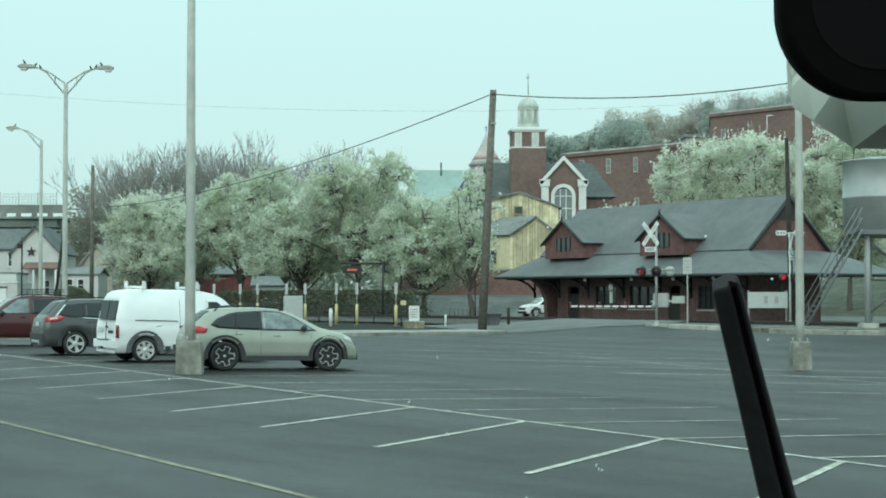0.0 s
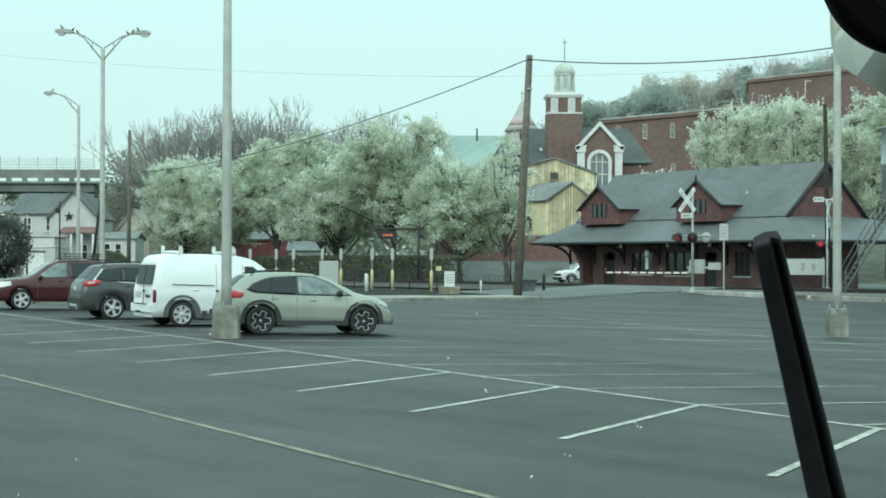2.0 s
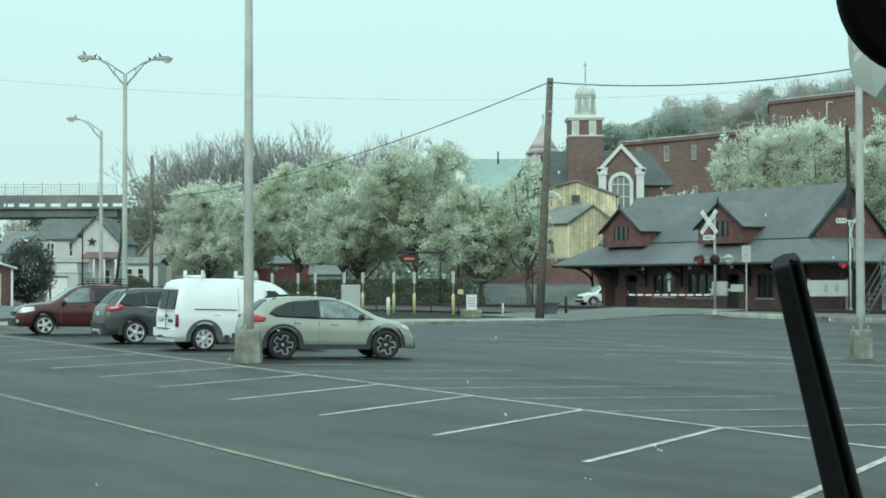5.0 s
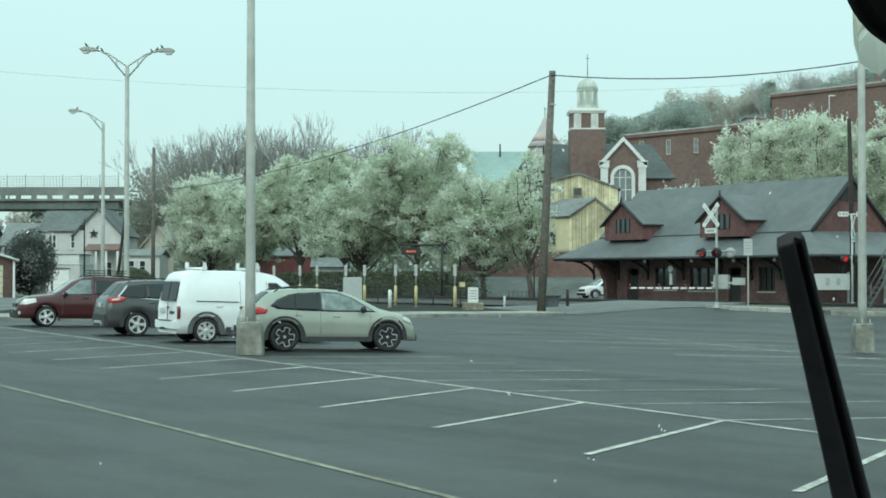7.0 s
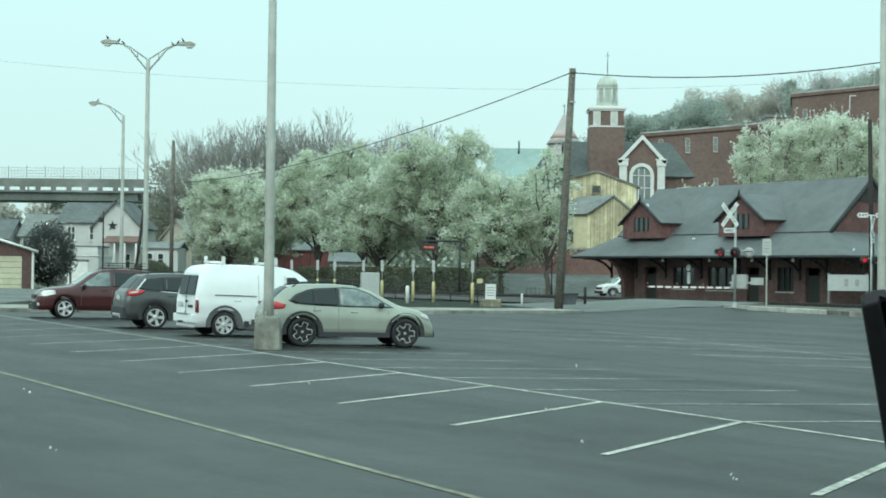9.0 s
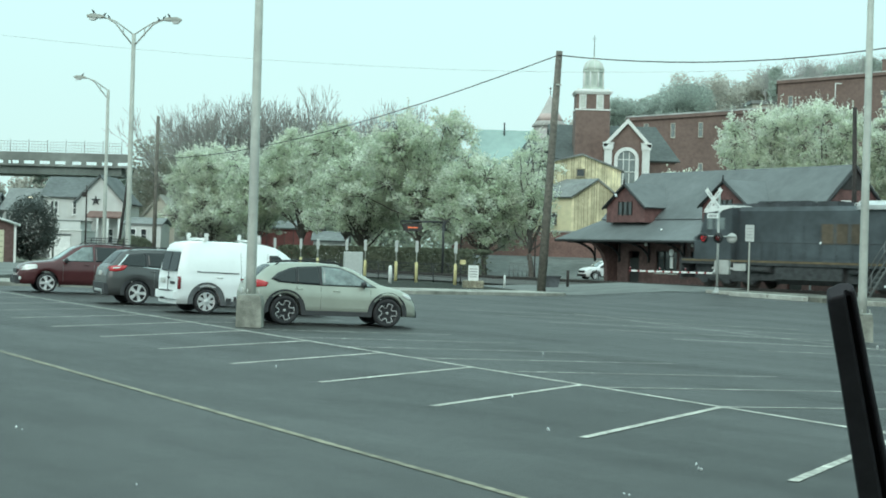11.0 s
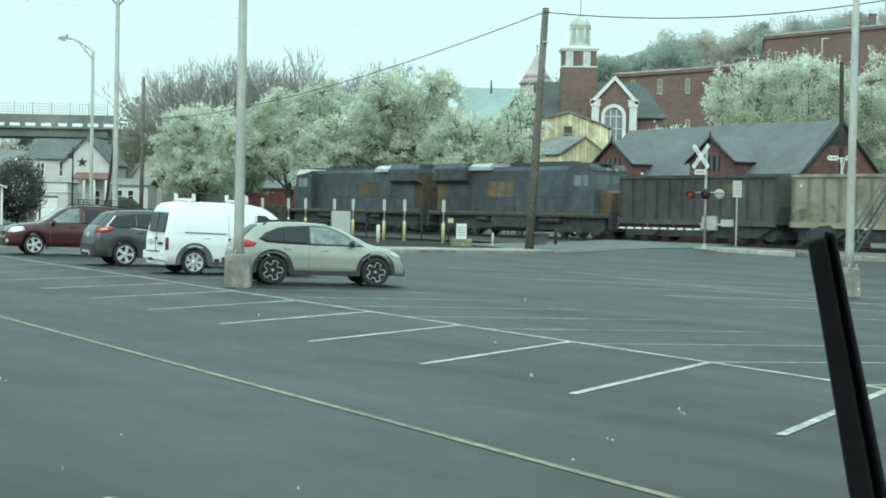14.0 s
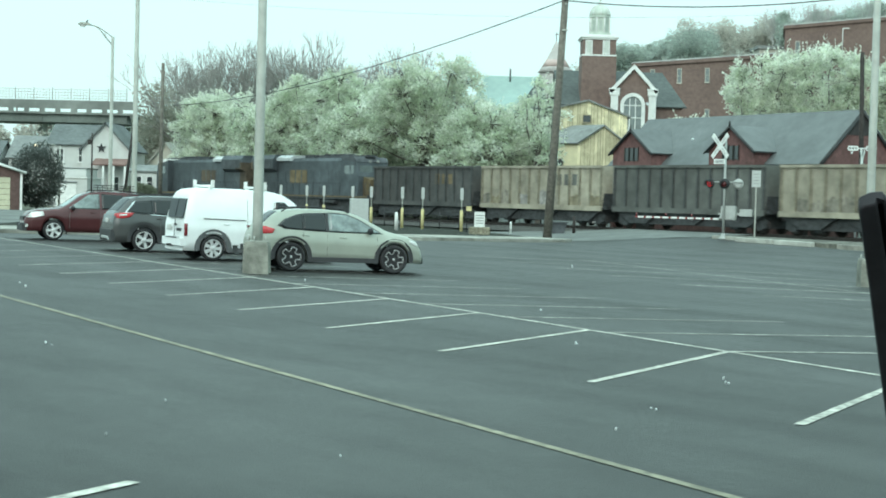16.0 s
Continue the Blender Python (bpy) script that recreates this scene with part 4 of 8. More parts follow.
def clump_mesh(name, centres, size, material, rng, flat=0.35):
    """Many small folded leaf tufts."""
    vs, fs = [], []
    for c in centres:
        s = size * rng.uniform(0.55, 1.35)
        u = Vector((rng.gauss(0, 1), rng.gauss(0, 1), rng.gauss(0, 0.7))).normalized()
        w = u.orthogonal().normalized()
        w.rotate(Matrix.Rotation(rng.uniform(0, 6.28), 3, u))
        k = u.cross(w)
        o = len(vs)
        vs += [c - u * s * 0.5, c + w * s * 0.32 + k * s * 0.12, c + u * s * 0.5 + k * s * flat * 0.3, c - w * s * 0.32 + k * s * 0.12]
        fs += [(o, o + 1, o + 2), (o, o + 2, o + 3)]
    me = bpy.data.meshes.new(name)
    me.from_pydata([v[:] for v in vs], [], fs)
    me.materials.append(material)
    return me


def lobe_branch(rng, a, b, ra, rb, segs, sway, steps=5):
    """A bent tapering limb from a to b."""
    prev, pr = a, ra
    side = Vector((rng.gauss(0, 1), rng.gauss(0, 1), rng.gauss(0, 0.4))) * sway
    for i in range(1, steps + 1):
        f = i / steps
        p = a.lerp(b, f) + side * math.sin(math.pi * f) + (Vector((rng.gauss(0, 1), rng.gauss(0, 1), rng.gauss(0, 1))) * sway * 0.25 if i < steps else Vector())
        r = ra + (rb - ra) * f
        segs.append((prev, p, pr, r))
        prev, pr = p, r


def blossom_tree(seed, height, width, dense=1.0, green=0.4, spiky=0.0, low=0.25):
    """One tree, base at the origin: limbs to a dozen uneven lobes, each lobe a heap of blossom puffs on twigs."""
    rng = random.Random(seed)
    segs = []
    fork = Vector((rng.gauss(0, 0.15), rng.gauss(0, 0.15), height * 0.17))
    lobe_branch(rng, Vector((0, 0, -0.2)), fork, 0.27, 0.2, segs, 0.05)
    lobes = []
    n = int(16 + width * 1.5)
    for k in range(n):
        f = (k + 0.5) / n
        a = 2.399963 * k + rng.uniform(-0.5, 0.5)
        # from a broad low skirt up to a rounded top
        h = low + (0.87 - low) * f ** 0.9
        ring = math.sqrt(max(0.08, 1 - ((h - 0.42) / 0.55) ** 2))
        rad = width * 0.5 * ring * (0.80 if k % 3 else 0.38) * rng.uniform(0.8, 1.06)
        size = width * rng.uniform(0.11, 0.17) * (1.05 - 0.25 * f)
        lobes.append((Vector((rad * math.cos(a), rad * math.sin(a), height * h * rng.uniform(0.96, 1.03))), size))
    top = max(c.z + r * 0.95 for c, r in lobes)
    lobes = [(Vector((c.x, c.y, c.z * height / top)), r) for c, r in lobes]
    c1, c2 = [], []
    for c, r in lobes:
        start = fork.lerp(Vector((0, 0, c.z * 0.75)), rng.uniform(0.0, 0.55))
        lobe_branch(rng, start, c, 0.09, 0.04, segs, 0.35, 6)
        tone = green + rng.uniform(-0.3, 0.25)
        for _ in range(int(40 * dense * (r / 1.9) ** 1.6)):
            d = Vector((rng.gauss(0, 1), rng.gauss(0, 1), rng.gauss(0.1, 0.9))).normalized()
            q = c + Vector((d.x * r * 1.3, d.y * r * 1.3, d.z * r * 1.1)) * rng.uniform(0.45, 1.2)
            if q.z < height * (low - 0.12) or q.z > height * 1.01:
                continue
            lobe_branch(rng, c.lerp(q, 0.1), q, 0.032, 0.014, segs, 0.12, 3)
            pr = rng.uniform(0.25, 0.60)
            white = rng.random() > tone + 0.22 * (0.3 - d.z)
            out = (q - c).normalized()
            for _ in range(int(74 * pr * pr / 0.2)):
                e = Vector((rng.gauss(0, 1), rng.gauss(0, 1), rng.gauss(0, 1))).normalized() * pr * rng.uniform(0.3, 1.3)
                e.z *= 0.8
                (c1 if rng.random() < (0.78 if white else 0.2) else c2).append(q + e)
            if rng.random() < 0.25 + spiky:
                shoot = (out + Vector((0, 0, 0.9))).normalized()
                for i in range(9):
                    c1.append(q + shoot * (pr * 0.6 + 0.11 * i) + Vector((rng.gauss(0, 0.05), rng.gauss(0, 0.05), 0)))
    # loose young leaves through the body of the crown
    for _ in range(int(9000 * dense * width / 11)):
        d = Vector((rng.gauss(0, 1), rng.gauss(0, 1), rng.gauss(0, 1))).normalized() * rng.uniform(0.2, 0.98) ** 0.6
        p = Vector((d.x * width * 0.48, d.y * width * 0.48, height * (0.48 + low * 0.3) + d.z * height * (0.43 - low * 0.3)))
        if noise.noise(p * 0.55 + Vector((seed, 0, 0))) > -0.22:
            (c2 if rng.random() < green + 0.15 else c1).append(p)
    return limbs_mesh("trunk", segs, M_bark), clump_mesh("crown", c1, 0.205, M_blossom, rng), clump_mesh("crown", c2, 0.205, M_blossom_green, rng)


L_TREE = "white-blossoming pear tree coming into pale green leaf"


def plant(x, y, meshes, names, label, category, group, turn, scale=(1, 1, 1), sink=0.0):
    t = thing("tree", label, category, Matrix.Translation((x, y, ground_z(x, y) - sink)) @ Matrix.Rotation(radians(turn), 4, "Z") @ Matrix.Diagonal((*scale, 1)), group)
    for nm, me in zip(names, meshes):
        o = new(nm, me)
        o.parent = t
    return t


for i, (x, y, h, w, dense, green, spiky, low) in enumerate((
        (-25.0, 170, 12.9, 10.4, 1.2, 0.12, 0.25, 0.25), (-19.0, 161, 11.6, 8.4, 1.0, 0.7, 0.0, 0.36), (-14.0, 156, 14.1, 9.8, 1.0, 0.7, 0.0, 0.4), (-9.4, 149, 13.8, 10.5, 1.05, 0.6, 0.0, 0.36),
        (-2.2, 135, 14.0, 11.2, 1.05, 0.62, 0.0, 0.36), (3.35, 128, 10.2, 9.8, 0.85, 0.65, 0.0, 0.33), (7.0, 125, 11.7, 4.6, 0.6, 0.45, 0.0, 0.3), (-7.2, 140, 11.0, 9.4, 0.8, 0.6, 0.0, 0.38),
        (27.6, 140, 15.6, 8.0, 1.3, 0.05, 0.35, 0.25), (33.0, 138, 16.2, 9.2, 1.3, 0.14, 0.35, 0.25), (40.4, 136, 16.6, 10.5, 1.25, 0.22, 0.35, 0.25), (20.8, 143, 10.0, 6.4, 0.9, 0.1, 0.3, 0.25))):
    plant(x, y, blossom_tree(11 + i, h - ground_z(x, y), w, dense, green, spiky, low), ("trunk", "crown", "crown"), L_TREE, "tree", "blossoming trees", 0)


def bare_tree(seed, height, twig=None):
    rng = random.Random(seed)
    segs, tips = [], []
    top = Vector((rng.gauss(0, 0.2), rng.gauss(0, 0.2), height * 0.22))
    segs.append((Vector((0, 0, -0.3)), top, 0.30, 0.24))
    for k in range(6):
        a = 2 * math.pi * (k + rng.uniform(-0.3, 0.3)) / 6
        lean = rng.uniform(0.15, 0.95)
        grow(rng, top, Vector((math.cos(a) * lean, math.sin(a) * lean, 1)).normalized(), height * 0.34, 0.19, 5, tips, segs, 0.66, 0.62, 2, 0.60)
    hi = max(b.z for _, b in tips)
    f = height / hi
    segs = [(a * f, b * f, max(ra, 0.022), max(rb, 0.018)) for a, b, ra, rb in segs]
    thick = [g for g in segs if g[2] > 0.06]
    fine = [g for g in segs if g[2] <= 0.06]
    return limbs_mesh("trunk", thick, twig or M_bare, 5), limbs_mesh("crown", fine, twig or M_twig, 3)


BARE = [bare_tree(70 + i, 20) for i in range(6)]
rngb = random.Random(5)
for i in range(24):
    f = i / 23
    x = -37.0 + 31 * f ** 0.82 + rngb.uniform(-1.0, 1.0)
    y = 205 + rngb.uniform(-12, 16)
    h = (20.8 + 1.0 * sm(0.3, 0.6, f) + rngb.uniform(-1.6, 0.7)) / 20
    plant(x, y, BARE[i % 6], ("trunk", "crown"), "leafless grey-brown tree in a wood", "tree", "bare trees", rngb.uniform(0, 360), (h, h, h))


def brush_bank(name, x0, x1, y0, y1, z0, z1, count, size, material, label, seed, shape=None):
    rng = random.Random(seed)
    cs = []
    for _ in range(count):
        x, y = rng.uniform(x0, x1), rng.uniform(y0, y1)
        top = z1 * (0.72 + 0.28 * noise.noise((x * 0.12, y * 0.05, seed))) if shape is None else shape(x, y)
        g = ground_z(x, y)
        cs.append(Vector((x, y, g + z0 + (max(top - z0, 0.1)) * rng.random() ** 0.8)))
    ob = new(name, clump_mesh(name, cs, size, material, rng))
    return tagged(ob, label, "", "", "stuff")


brush_bank("undergrowth", -40.5, -16, 200, 224, 0, 19, 30000, 0.42, M_brush, "brown twiggy undergrowth at the foot of bare trees", 3)
brush_bank("undergrowth", -40.8, -31, 201, 214, 0, 16.5, 12000, 0.4, M_brush, "brown twiggy undergrowth at the foot of bare trees", 8)
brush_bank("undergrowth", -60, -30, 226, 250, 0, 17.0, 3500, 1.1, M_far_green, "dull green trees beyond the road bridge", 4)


brush_bank("undergrowth", -26, 3, 185, 194, 0, 12.5, 10000, 0.6, M_thicket, "dull green thicket behind the blossoming trees", 6)


def wood_crowns(x0, x1, y, zt, count, material, label, seed, size=0.95, depth=14, fill=420):
    """Distant wooded ridge built of many ragged crowns."""
    rng = random.Random(seed)
    cs = []
    for k in range(count):
        f = rng.random()
        cx, cy = x0 + (x1 - x0) * f, y + rng.uniform(-depth, depth)
        r = rng.uniform(1.5, 3.8)
        top = zt(f) + rng.uniform(-2.6, 0.8)
        for _ in range(fill):
            d = Vector((rng.gauss(0, 1), rng.gauss(0, 1), rng.gauss(0, 1))).normalized()
            rr = r * (0.35 + 0.6 * rng.random() ** 0.6) * (1 + 0.35 * noise.noise(d * 2.6 + Vector((k, 0, 0))))
            cs.append(Vector((cx + d.x * rr, cy + d.y * rr, top - r * 0.9 + d.z * rr * 0.95)))
            if rng.random() < 0.3:
                cs.append(Vector((cx + d.x * r * 0.8, cy + d.y * r * 0.8, top - r - rng.uniform(0, 7))))
    ob = new("woodland", clump_mesh("woodland", cs, size, material, rng))
    return tagged(ob, label, "", "", "stuff")


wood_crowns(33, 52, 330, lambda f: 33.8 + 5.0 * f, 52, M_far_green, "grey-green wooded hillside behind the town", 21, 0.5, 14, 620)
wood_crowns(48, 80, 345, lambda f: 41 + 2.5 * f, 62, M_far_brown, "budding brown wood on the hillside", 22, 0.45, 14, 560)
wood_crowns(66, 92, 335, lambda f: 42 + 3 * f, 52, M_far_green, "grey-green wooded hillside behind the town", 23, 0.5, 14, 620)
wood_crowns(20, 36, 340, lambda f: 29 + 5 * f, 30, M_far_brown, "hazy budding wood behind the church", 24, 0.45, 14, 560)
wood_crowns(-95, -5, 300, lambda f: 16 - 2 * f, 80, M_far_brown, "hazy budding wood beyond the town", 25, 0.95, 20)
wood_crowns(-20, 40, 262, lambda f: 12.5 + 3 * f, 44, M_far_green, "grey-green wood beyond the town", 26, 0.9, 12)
# hilltop twigs lightened, again with haze in the colour
M_far_twig = mat("haze_pale_twigs", (0.42, 0.42, 0.41), 0.9, 0, 0.15, 0.5)
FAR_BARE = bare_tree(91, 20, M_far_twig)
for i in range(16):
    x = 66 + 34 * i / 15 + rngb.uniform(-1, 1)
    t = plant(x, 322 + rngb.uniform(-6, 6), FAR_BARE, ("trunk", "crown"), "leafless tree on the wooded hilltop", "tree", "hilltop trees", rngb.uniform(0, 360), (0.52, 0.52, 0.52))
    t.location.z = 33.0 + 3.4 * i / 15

# clipped hedge and rough bank beyond the fence
def hedge(x0, x1, n0, n1, h, label):
    rng = random.Random(int(x0 * 7 + 100))
    cs = []
    for _ in range(26000):
        s, n, z = rng.uniform(x0, x1), rng.uniform(n0, n1), rng.uniform(0, h)
        e = rng.random()
        if e < 0.45:
            n = n0 + rng.gauss(0, 0.04)
        elif e < 0.85:
            z = h + rng.gauss(0, 0.06)
        x, y = at_track(s, n)
        cs.append(Vector((x, y, ground_z(x, y) + z)))
    ob = new("hedge", clump_mesh("hedge", cs, 0.22, M_hedge, rng))
    return tagged(ob, label, "hedge")


hedge(20, 54, 4.6, 6.4, 2.1, "dark green clipped hedge beyond the railway")


def shrub(x, y, r, h, seed, material, label):
    rng = random.Random(seed)
    cs = []
    for _ in range(16000):
        d = Vector((rng.gauss(0, 1), rng.gauss(0, 1), rng.gauss(0, 1))).normalized() * (0.55 + 0.5 * rng.random())
        k = 1 + 0.16 * noise.noise(d * 2.5 + Vector((seed, 0, 0)))
        cs.append(Vector((d.x * r * k, d.y * r * k, h * 0.5 + d.z * h * 0.5 * k)))
    t = thing("shrub", label, "shrub", pose(x, y, ground_z(x, y)))
    o = new("foliage", clump_mesh("foliage", cs, 0.14, material, rng))
    o.parent = t
    b = bmesh.new()
    for i in range(5):
        bar(b, (0, 0, -0.1), (r * 0.4 * math.cos(i * 1.3), r * 0.4 * math.sin(i * 1.3), h * 0.5), 0.06, 0.03, 6)
    part("stem", b, M_bark, t)


shrub(-31.6, 121, 2.05, 5.0, 8, M_evergreen, "dark rounded evergreen shrub beside the houses")
shrub(-25.0, 128, 1.6, 2.2, 9, M_hedge, "low dark green shrub near the railway")


# ---- buildings ----
M_shingle = mat("dark_roof_shingles", (0.115, 0.13, 0.13), 0.8, 0, 0.15, 2.0, 0.2, 20, 0.15)
M_grey_roof = mat("weathered_grey_roof", (0.20, 0.215, 0.21), 0.75, 0, 0.15, 2.0, 0.2, 20, 0.2)
M_siding = mat("white_siding", (0.516, 0.533, 0.516), 0.7, 0, 0.05, 1.0, 0, 20, 0.1)
M_beige = mat("beige_siding", (0.45, 0.44, 0.38), 0.75, 0, 0.06, 1.0, 0, 20, 0.1)
M_beige_roof = mat("faded_tan_roof", (0.33, 0.325, 0.285), 0.8, 0, 0.1, 1.0, 0, 20, 0.15)
M_copper = mat("green_copper_roof", (0.26, 0.36, 0.335), 0.7, 0, 0.08, 0.5, 0, 20, 0.12)
M_nave_roof = mat("dark_nave_shingles", (0.075, 0.088, 0.086), 0.8, 0, 0.15, 2.0, 0.2, 20, 0.15)
M_trim = mat("white_church_trim", (0.66, 0.68, 0.66), 0.6, 0, 0.05, 2.0, 0, 20, 0.08)
M_cupola = mat("weathered_green_white_cupola", (0.50, 0.56, 0.50), 0.6, 0, 0.1, 1.0, 0, 20, 0.15)
M_louvre = mat("shadowed_pale_green_louvre", (0.36, 0.41, 0.37), 0.7, 0, 0.1, 1.0)
# turret slates shifted towards haze in their base colours
M_slate_red = mat("haze_pale_red_slate", (0.46, 0.36, 0.335), 0.8, 0, 0.1, 1.0)
M_slate_pale = mat("haze_pale_grey_slate", (0.42, 0.40, 0.385), 0.8, 0, 0.1, 1.0)
M_yellow_board = mat("peeling_yellow_boards", (0.58, 0.53, 0.34), 0.85, 0, 0.22, 0.9, 0.3, 20, 0.3, col2=(0.64, 0.59, 0.40), rand=0.18)
M_yellow_plain = mat("faded_yellow_paint", (0.58, 0.54, 0.36), 0.85, 0, 0.08, 1.0, 0, 20, 0.12)
M_board_gap = mat("bare_grey_wood", (0.24, 0.215, 0.15), 0.9)
M_girder = mat("dull_green_girder", (0.16, 0.19, 0.175), 0.8, 0, 0.15, 0.6, 0, 20, 0.25)
M_cream = mat("faded_cream_door", (0.50, 0.49, 0.36), 0.7, 0, 0.1, 1.5, 0, 20, 0.15)
M_bridge = mat("weathered_bridge_concrete", (0.205, 0.225, 0.21), 0.85, 0, 0.12, 0.6, 0, 20, 0.25)
M_red_board = mat("dark_red_boards", (0.20, 0.07, 0.065), 0.8, 0, 0.15, 1.0)
M_porch = mat("dull_brown_red_shingles", (0.20, 0.125, 0.11), 0.85, 0, 0.15, 1.0)
M_star = mat("black_iron", (0.03, 0.032, 0.035), 0.6, 0.3)


def opening(t, x, y, z, w, h, frame=M_white, face=-1, pane=None, mull=True):
    """A window set in a wall that faces -y: recessed pane, raised frame and sill."""
    b = bmesh.new()
    box(b, x - w / 2, x + w / 2, y - 0.03, y + 0.02, z, z + h)
    p = part("window", b, pane or M_window, t)
    b = bmesh.new()
    f = max(0.07, w * 0.1)
    for s in (-1, 1):
        box(b, x + s * w / 2 - f / 2, x + s * w / 2 + f / 2, y - 0.10, y - 0.03, z - f / 2, z + h + f / 2)
    for zz in (z, z + h):
        box(b, x - w / 2 + f / 2, x + w / 2 - f / 2, y - 0.10, y - 0.03, zz - f / 2, zz + f / 2)
    if mull:
        box(b, x - w / 2 + f / 2, x + w / 2 - f / 2, y - 0.09, y - 0.03, z + h / 2 - f / 3, z + h / 2 + f / 3)
    part("window_frame", b, frame, p)
    b = bmesh.new()
    box(b, x - w / 2 - f, x + w / 2 + f, y - 0.16, y - 0.02, z - f * 1.4, z - f / 2)
    part("sill", b, frame, p)
    return p


def gable_roof(b, x0, x1, y0, y1, ze, zr, over=0.3, axis="x", thick=0.18):
    """Two plates; the ridge runs along the axis."""
    if axis == "x":
        ym = (y0 + y1) / 2
        k = (zr - ze) / ((y1 - y0) / 2)
        slab(b, [(x0 - over, y0 - over, ze - k * over), (x1 + over, y0 - over, ze - k * over), (x1 + over, ym, zr), (x0 - over, ym, zr)], thick)
        slab(b, [(x1 + over, y1 + over, ze - k * over), (x0 - over, y1 + over, ze - k * over), (x0 - over, ym, zr), (x1 + over, ym, zr)], thick)
    else:
        xm = (x0 + x1) / 2
        k = (zr - ze) / ((x1 - x0) / 2)
        slab(b, [(x0 - over, y1 + over, ze - k * over), (x0 - over, y0 - over, ze - k * over), (xm, y0 - over, zr), (xm, y1 + over, zr)], thick)
        slab(b, [(x1 + over, y0 - over, ze - k * over), (x1 + over, y1 + over, ze - k * over), (xm, y1 + over, zr), (xm, y0 - over, zr)], thick)


def church():
    t = thing("church", "red brick church with white-trimmed bell tower and portico", "church", pose(0, 0, 0))
    cx, cy, w, y0 = 16.87, 185.8, 2.0, 183.8

    def course(b, out, z0, z1):
        box(b, cx - w - out, cx + w + out, y0 - out, y0 + 2 * w + out, z0, z1)

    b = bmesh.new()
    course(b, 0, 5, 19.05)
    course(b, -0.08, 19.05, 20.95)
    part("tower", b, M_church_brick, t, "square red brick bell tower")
    b = bmesh.new()
    course(b, 0.06, 19.05, 19.22)
    course(b, 0.08, 20.95, 21.15)
    course(b, 0.2, 21.15, 21.32)
    course(b, -0.15, 21.32, 21.55)
    part("cornice", b, M_trim, t)
    for x in (cx - 1.22, cx + 0.78):
        b = bmesh.new()
        box(b, x - 0.42, x + 0.42, y0 + 0.02, y0 + 0.09, 19.25, 20.9)
        p = part("belfry_opening", b, M_trim, t, "white louvred belfry opening")
        b = bmesh.new()
        for i in range(6):
            box(b, x - 0.26, x + 0.26, y0 - 0.03, y0 + 0.02, 19.5 + i * 0.21, 19.58 + i * 0.21)
        part("louvre", b, M_cupola, p)
    cc = cx + 0.13
    b = bmesh.new()
    lathe(b, [(1.36, 21.5), (1.36, 21.85), (1.16, 21.9), (1.16, 23.6), (1.3, 23.65), (1.3, 23.85)], 8, pose(cc, cy, 0, 0, 0, 22.5))
    cup = part("cupola", b, M_cupola, t, "octagonal pale green cupola")
    for f in cup.data.polygons:
        f.use_smooth = False
    for i in range(8):
        a = radians(45 * i) + 0.39
        b = bmesh.new()
        box(b, -0.18, 0.18, 1.05, 1.10, 22.1, 23.3, pose(cc, cy, 0, 0, 0, 45 * i))
        part("arched_opening", b, M_louvre, cup)
        b = bmesh.new()
        bar(b, (cc + 1.2 * math.cos(a), cy + 1.2 * math.sin(a), 21.85), (cc + 1.2 * math.cos(a), cy + 1.2 * math.sin(a), 23.65), 0.09)
        part("colonnette", b, M_trim, cup)
    b = bmesh.new()
    lathe(b, [(1.2, 23.85), (1.14, 24.25), (0.94, 24.7), (0.58, 25.0), (0.18, 25.14), (0.1, 25.5), (0.05, 25.6)], 8, pose(cc, cy, 0))
    dome = part("dome", b, M_cupola, t)
    b = bmesh.new()
    for i in range(8):
        a = radians(45 * i)
        tube(b, [(cc + r * math.cos(a), cy + r * math.sin(a), z) for r, z in ((1.22, 23.85), (1.16, 24.25), (0.96, 24.72), (0.6, 25.04), (0.2, 25.18))], 0.05, 5)
    part("dome_rib", b, M_trim, dome)
    b = bmesh.new()
    bar(b, (cc, cy, 25.4), (cc, cy, 28.05), 0.05, 0.03)
    bar(b, (cc - 0.24, cy, 27.6), (cc + 0.24, cy, 27.6), 0.03)
    part("cross", b, M_star, t, "slim dark metal cross")
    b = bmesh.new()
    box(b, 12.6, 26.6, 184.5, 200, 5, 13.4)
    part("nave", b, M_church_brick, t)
    b = bmesh.new()
    xe, xr = 27.2, 25.3
    slab(b, [(12.2, 184.1, 13.4), (xe, 184.1, 13.4), (xr, 192.2, 18.0), (12.2, 192.2, 18.0)], 0.18)
    slab(b, [(xe, 200.4, 13.4), (12.2, 200.4, 13.4), (12.2, 192.2, 18.0), (xr, 192.2, 18.0)], 0.18)
    slab(b, [(xe, 184.1, 13.38), (xe, 200.4, 13.38), (xr, 192.2, 17.98)], 0.18)
    part("roof", b, M_nave_roof, t, "dark grey shingled nave roof")
    # portico
    b = bmesh.new()
    prism(b, [(18.2, 8), (22.8, 8), (22.8, 14.9), (20.5, 17.4), (18.2, 14.9)], 180, 185)
    part("portico", b, M_church_brick, t)
    b = bmesh.new()
    for x in (18.35, 22.65):
        box(b, x - 0.42, x + 0.42, 179.7, 180, 8, 14.6)
        box(b, x - 0.55, x + 0.55, 179.6, 180.05, 14.3, 14.95)
        box(b, x - 0.62, x + 0.62, 179.55, 180.05, 14.95, 15.1)
    part("pilaster", b, M_trim, t)
    b = bmesh.new()
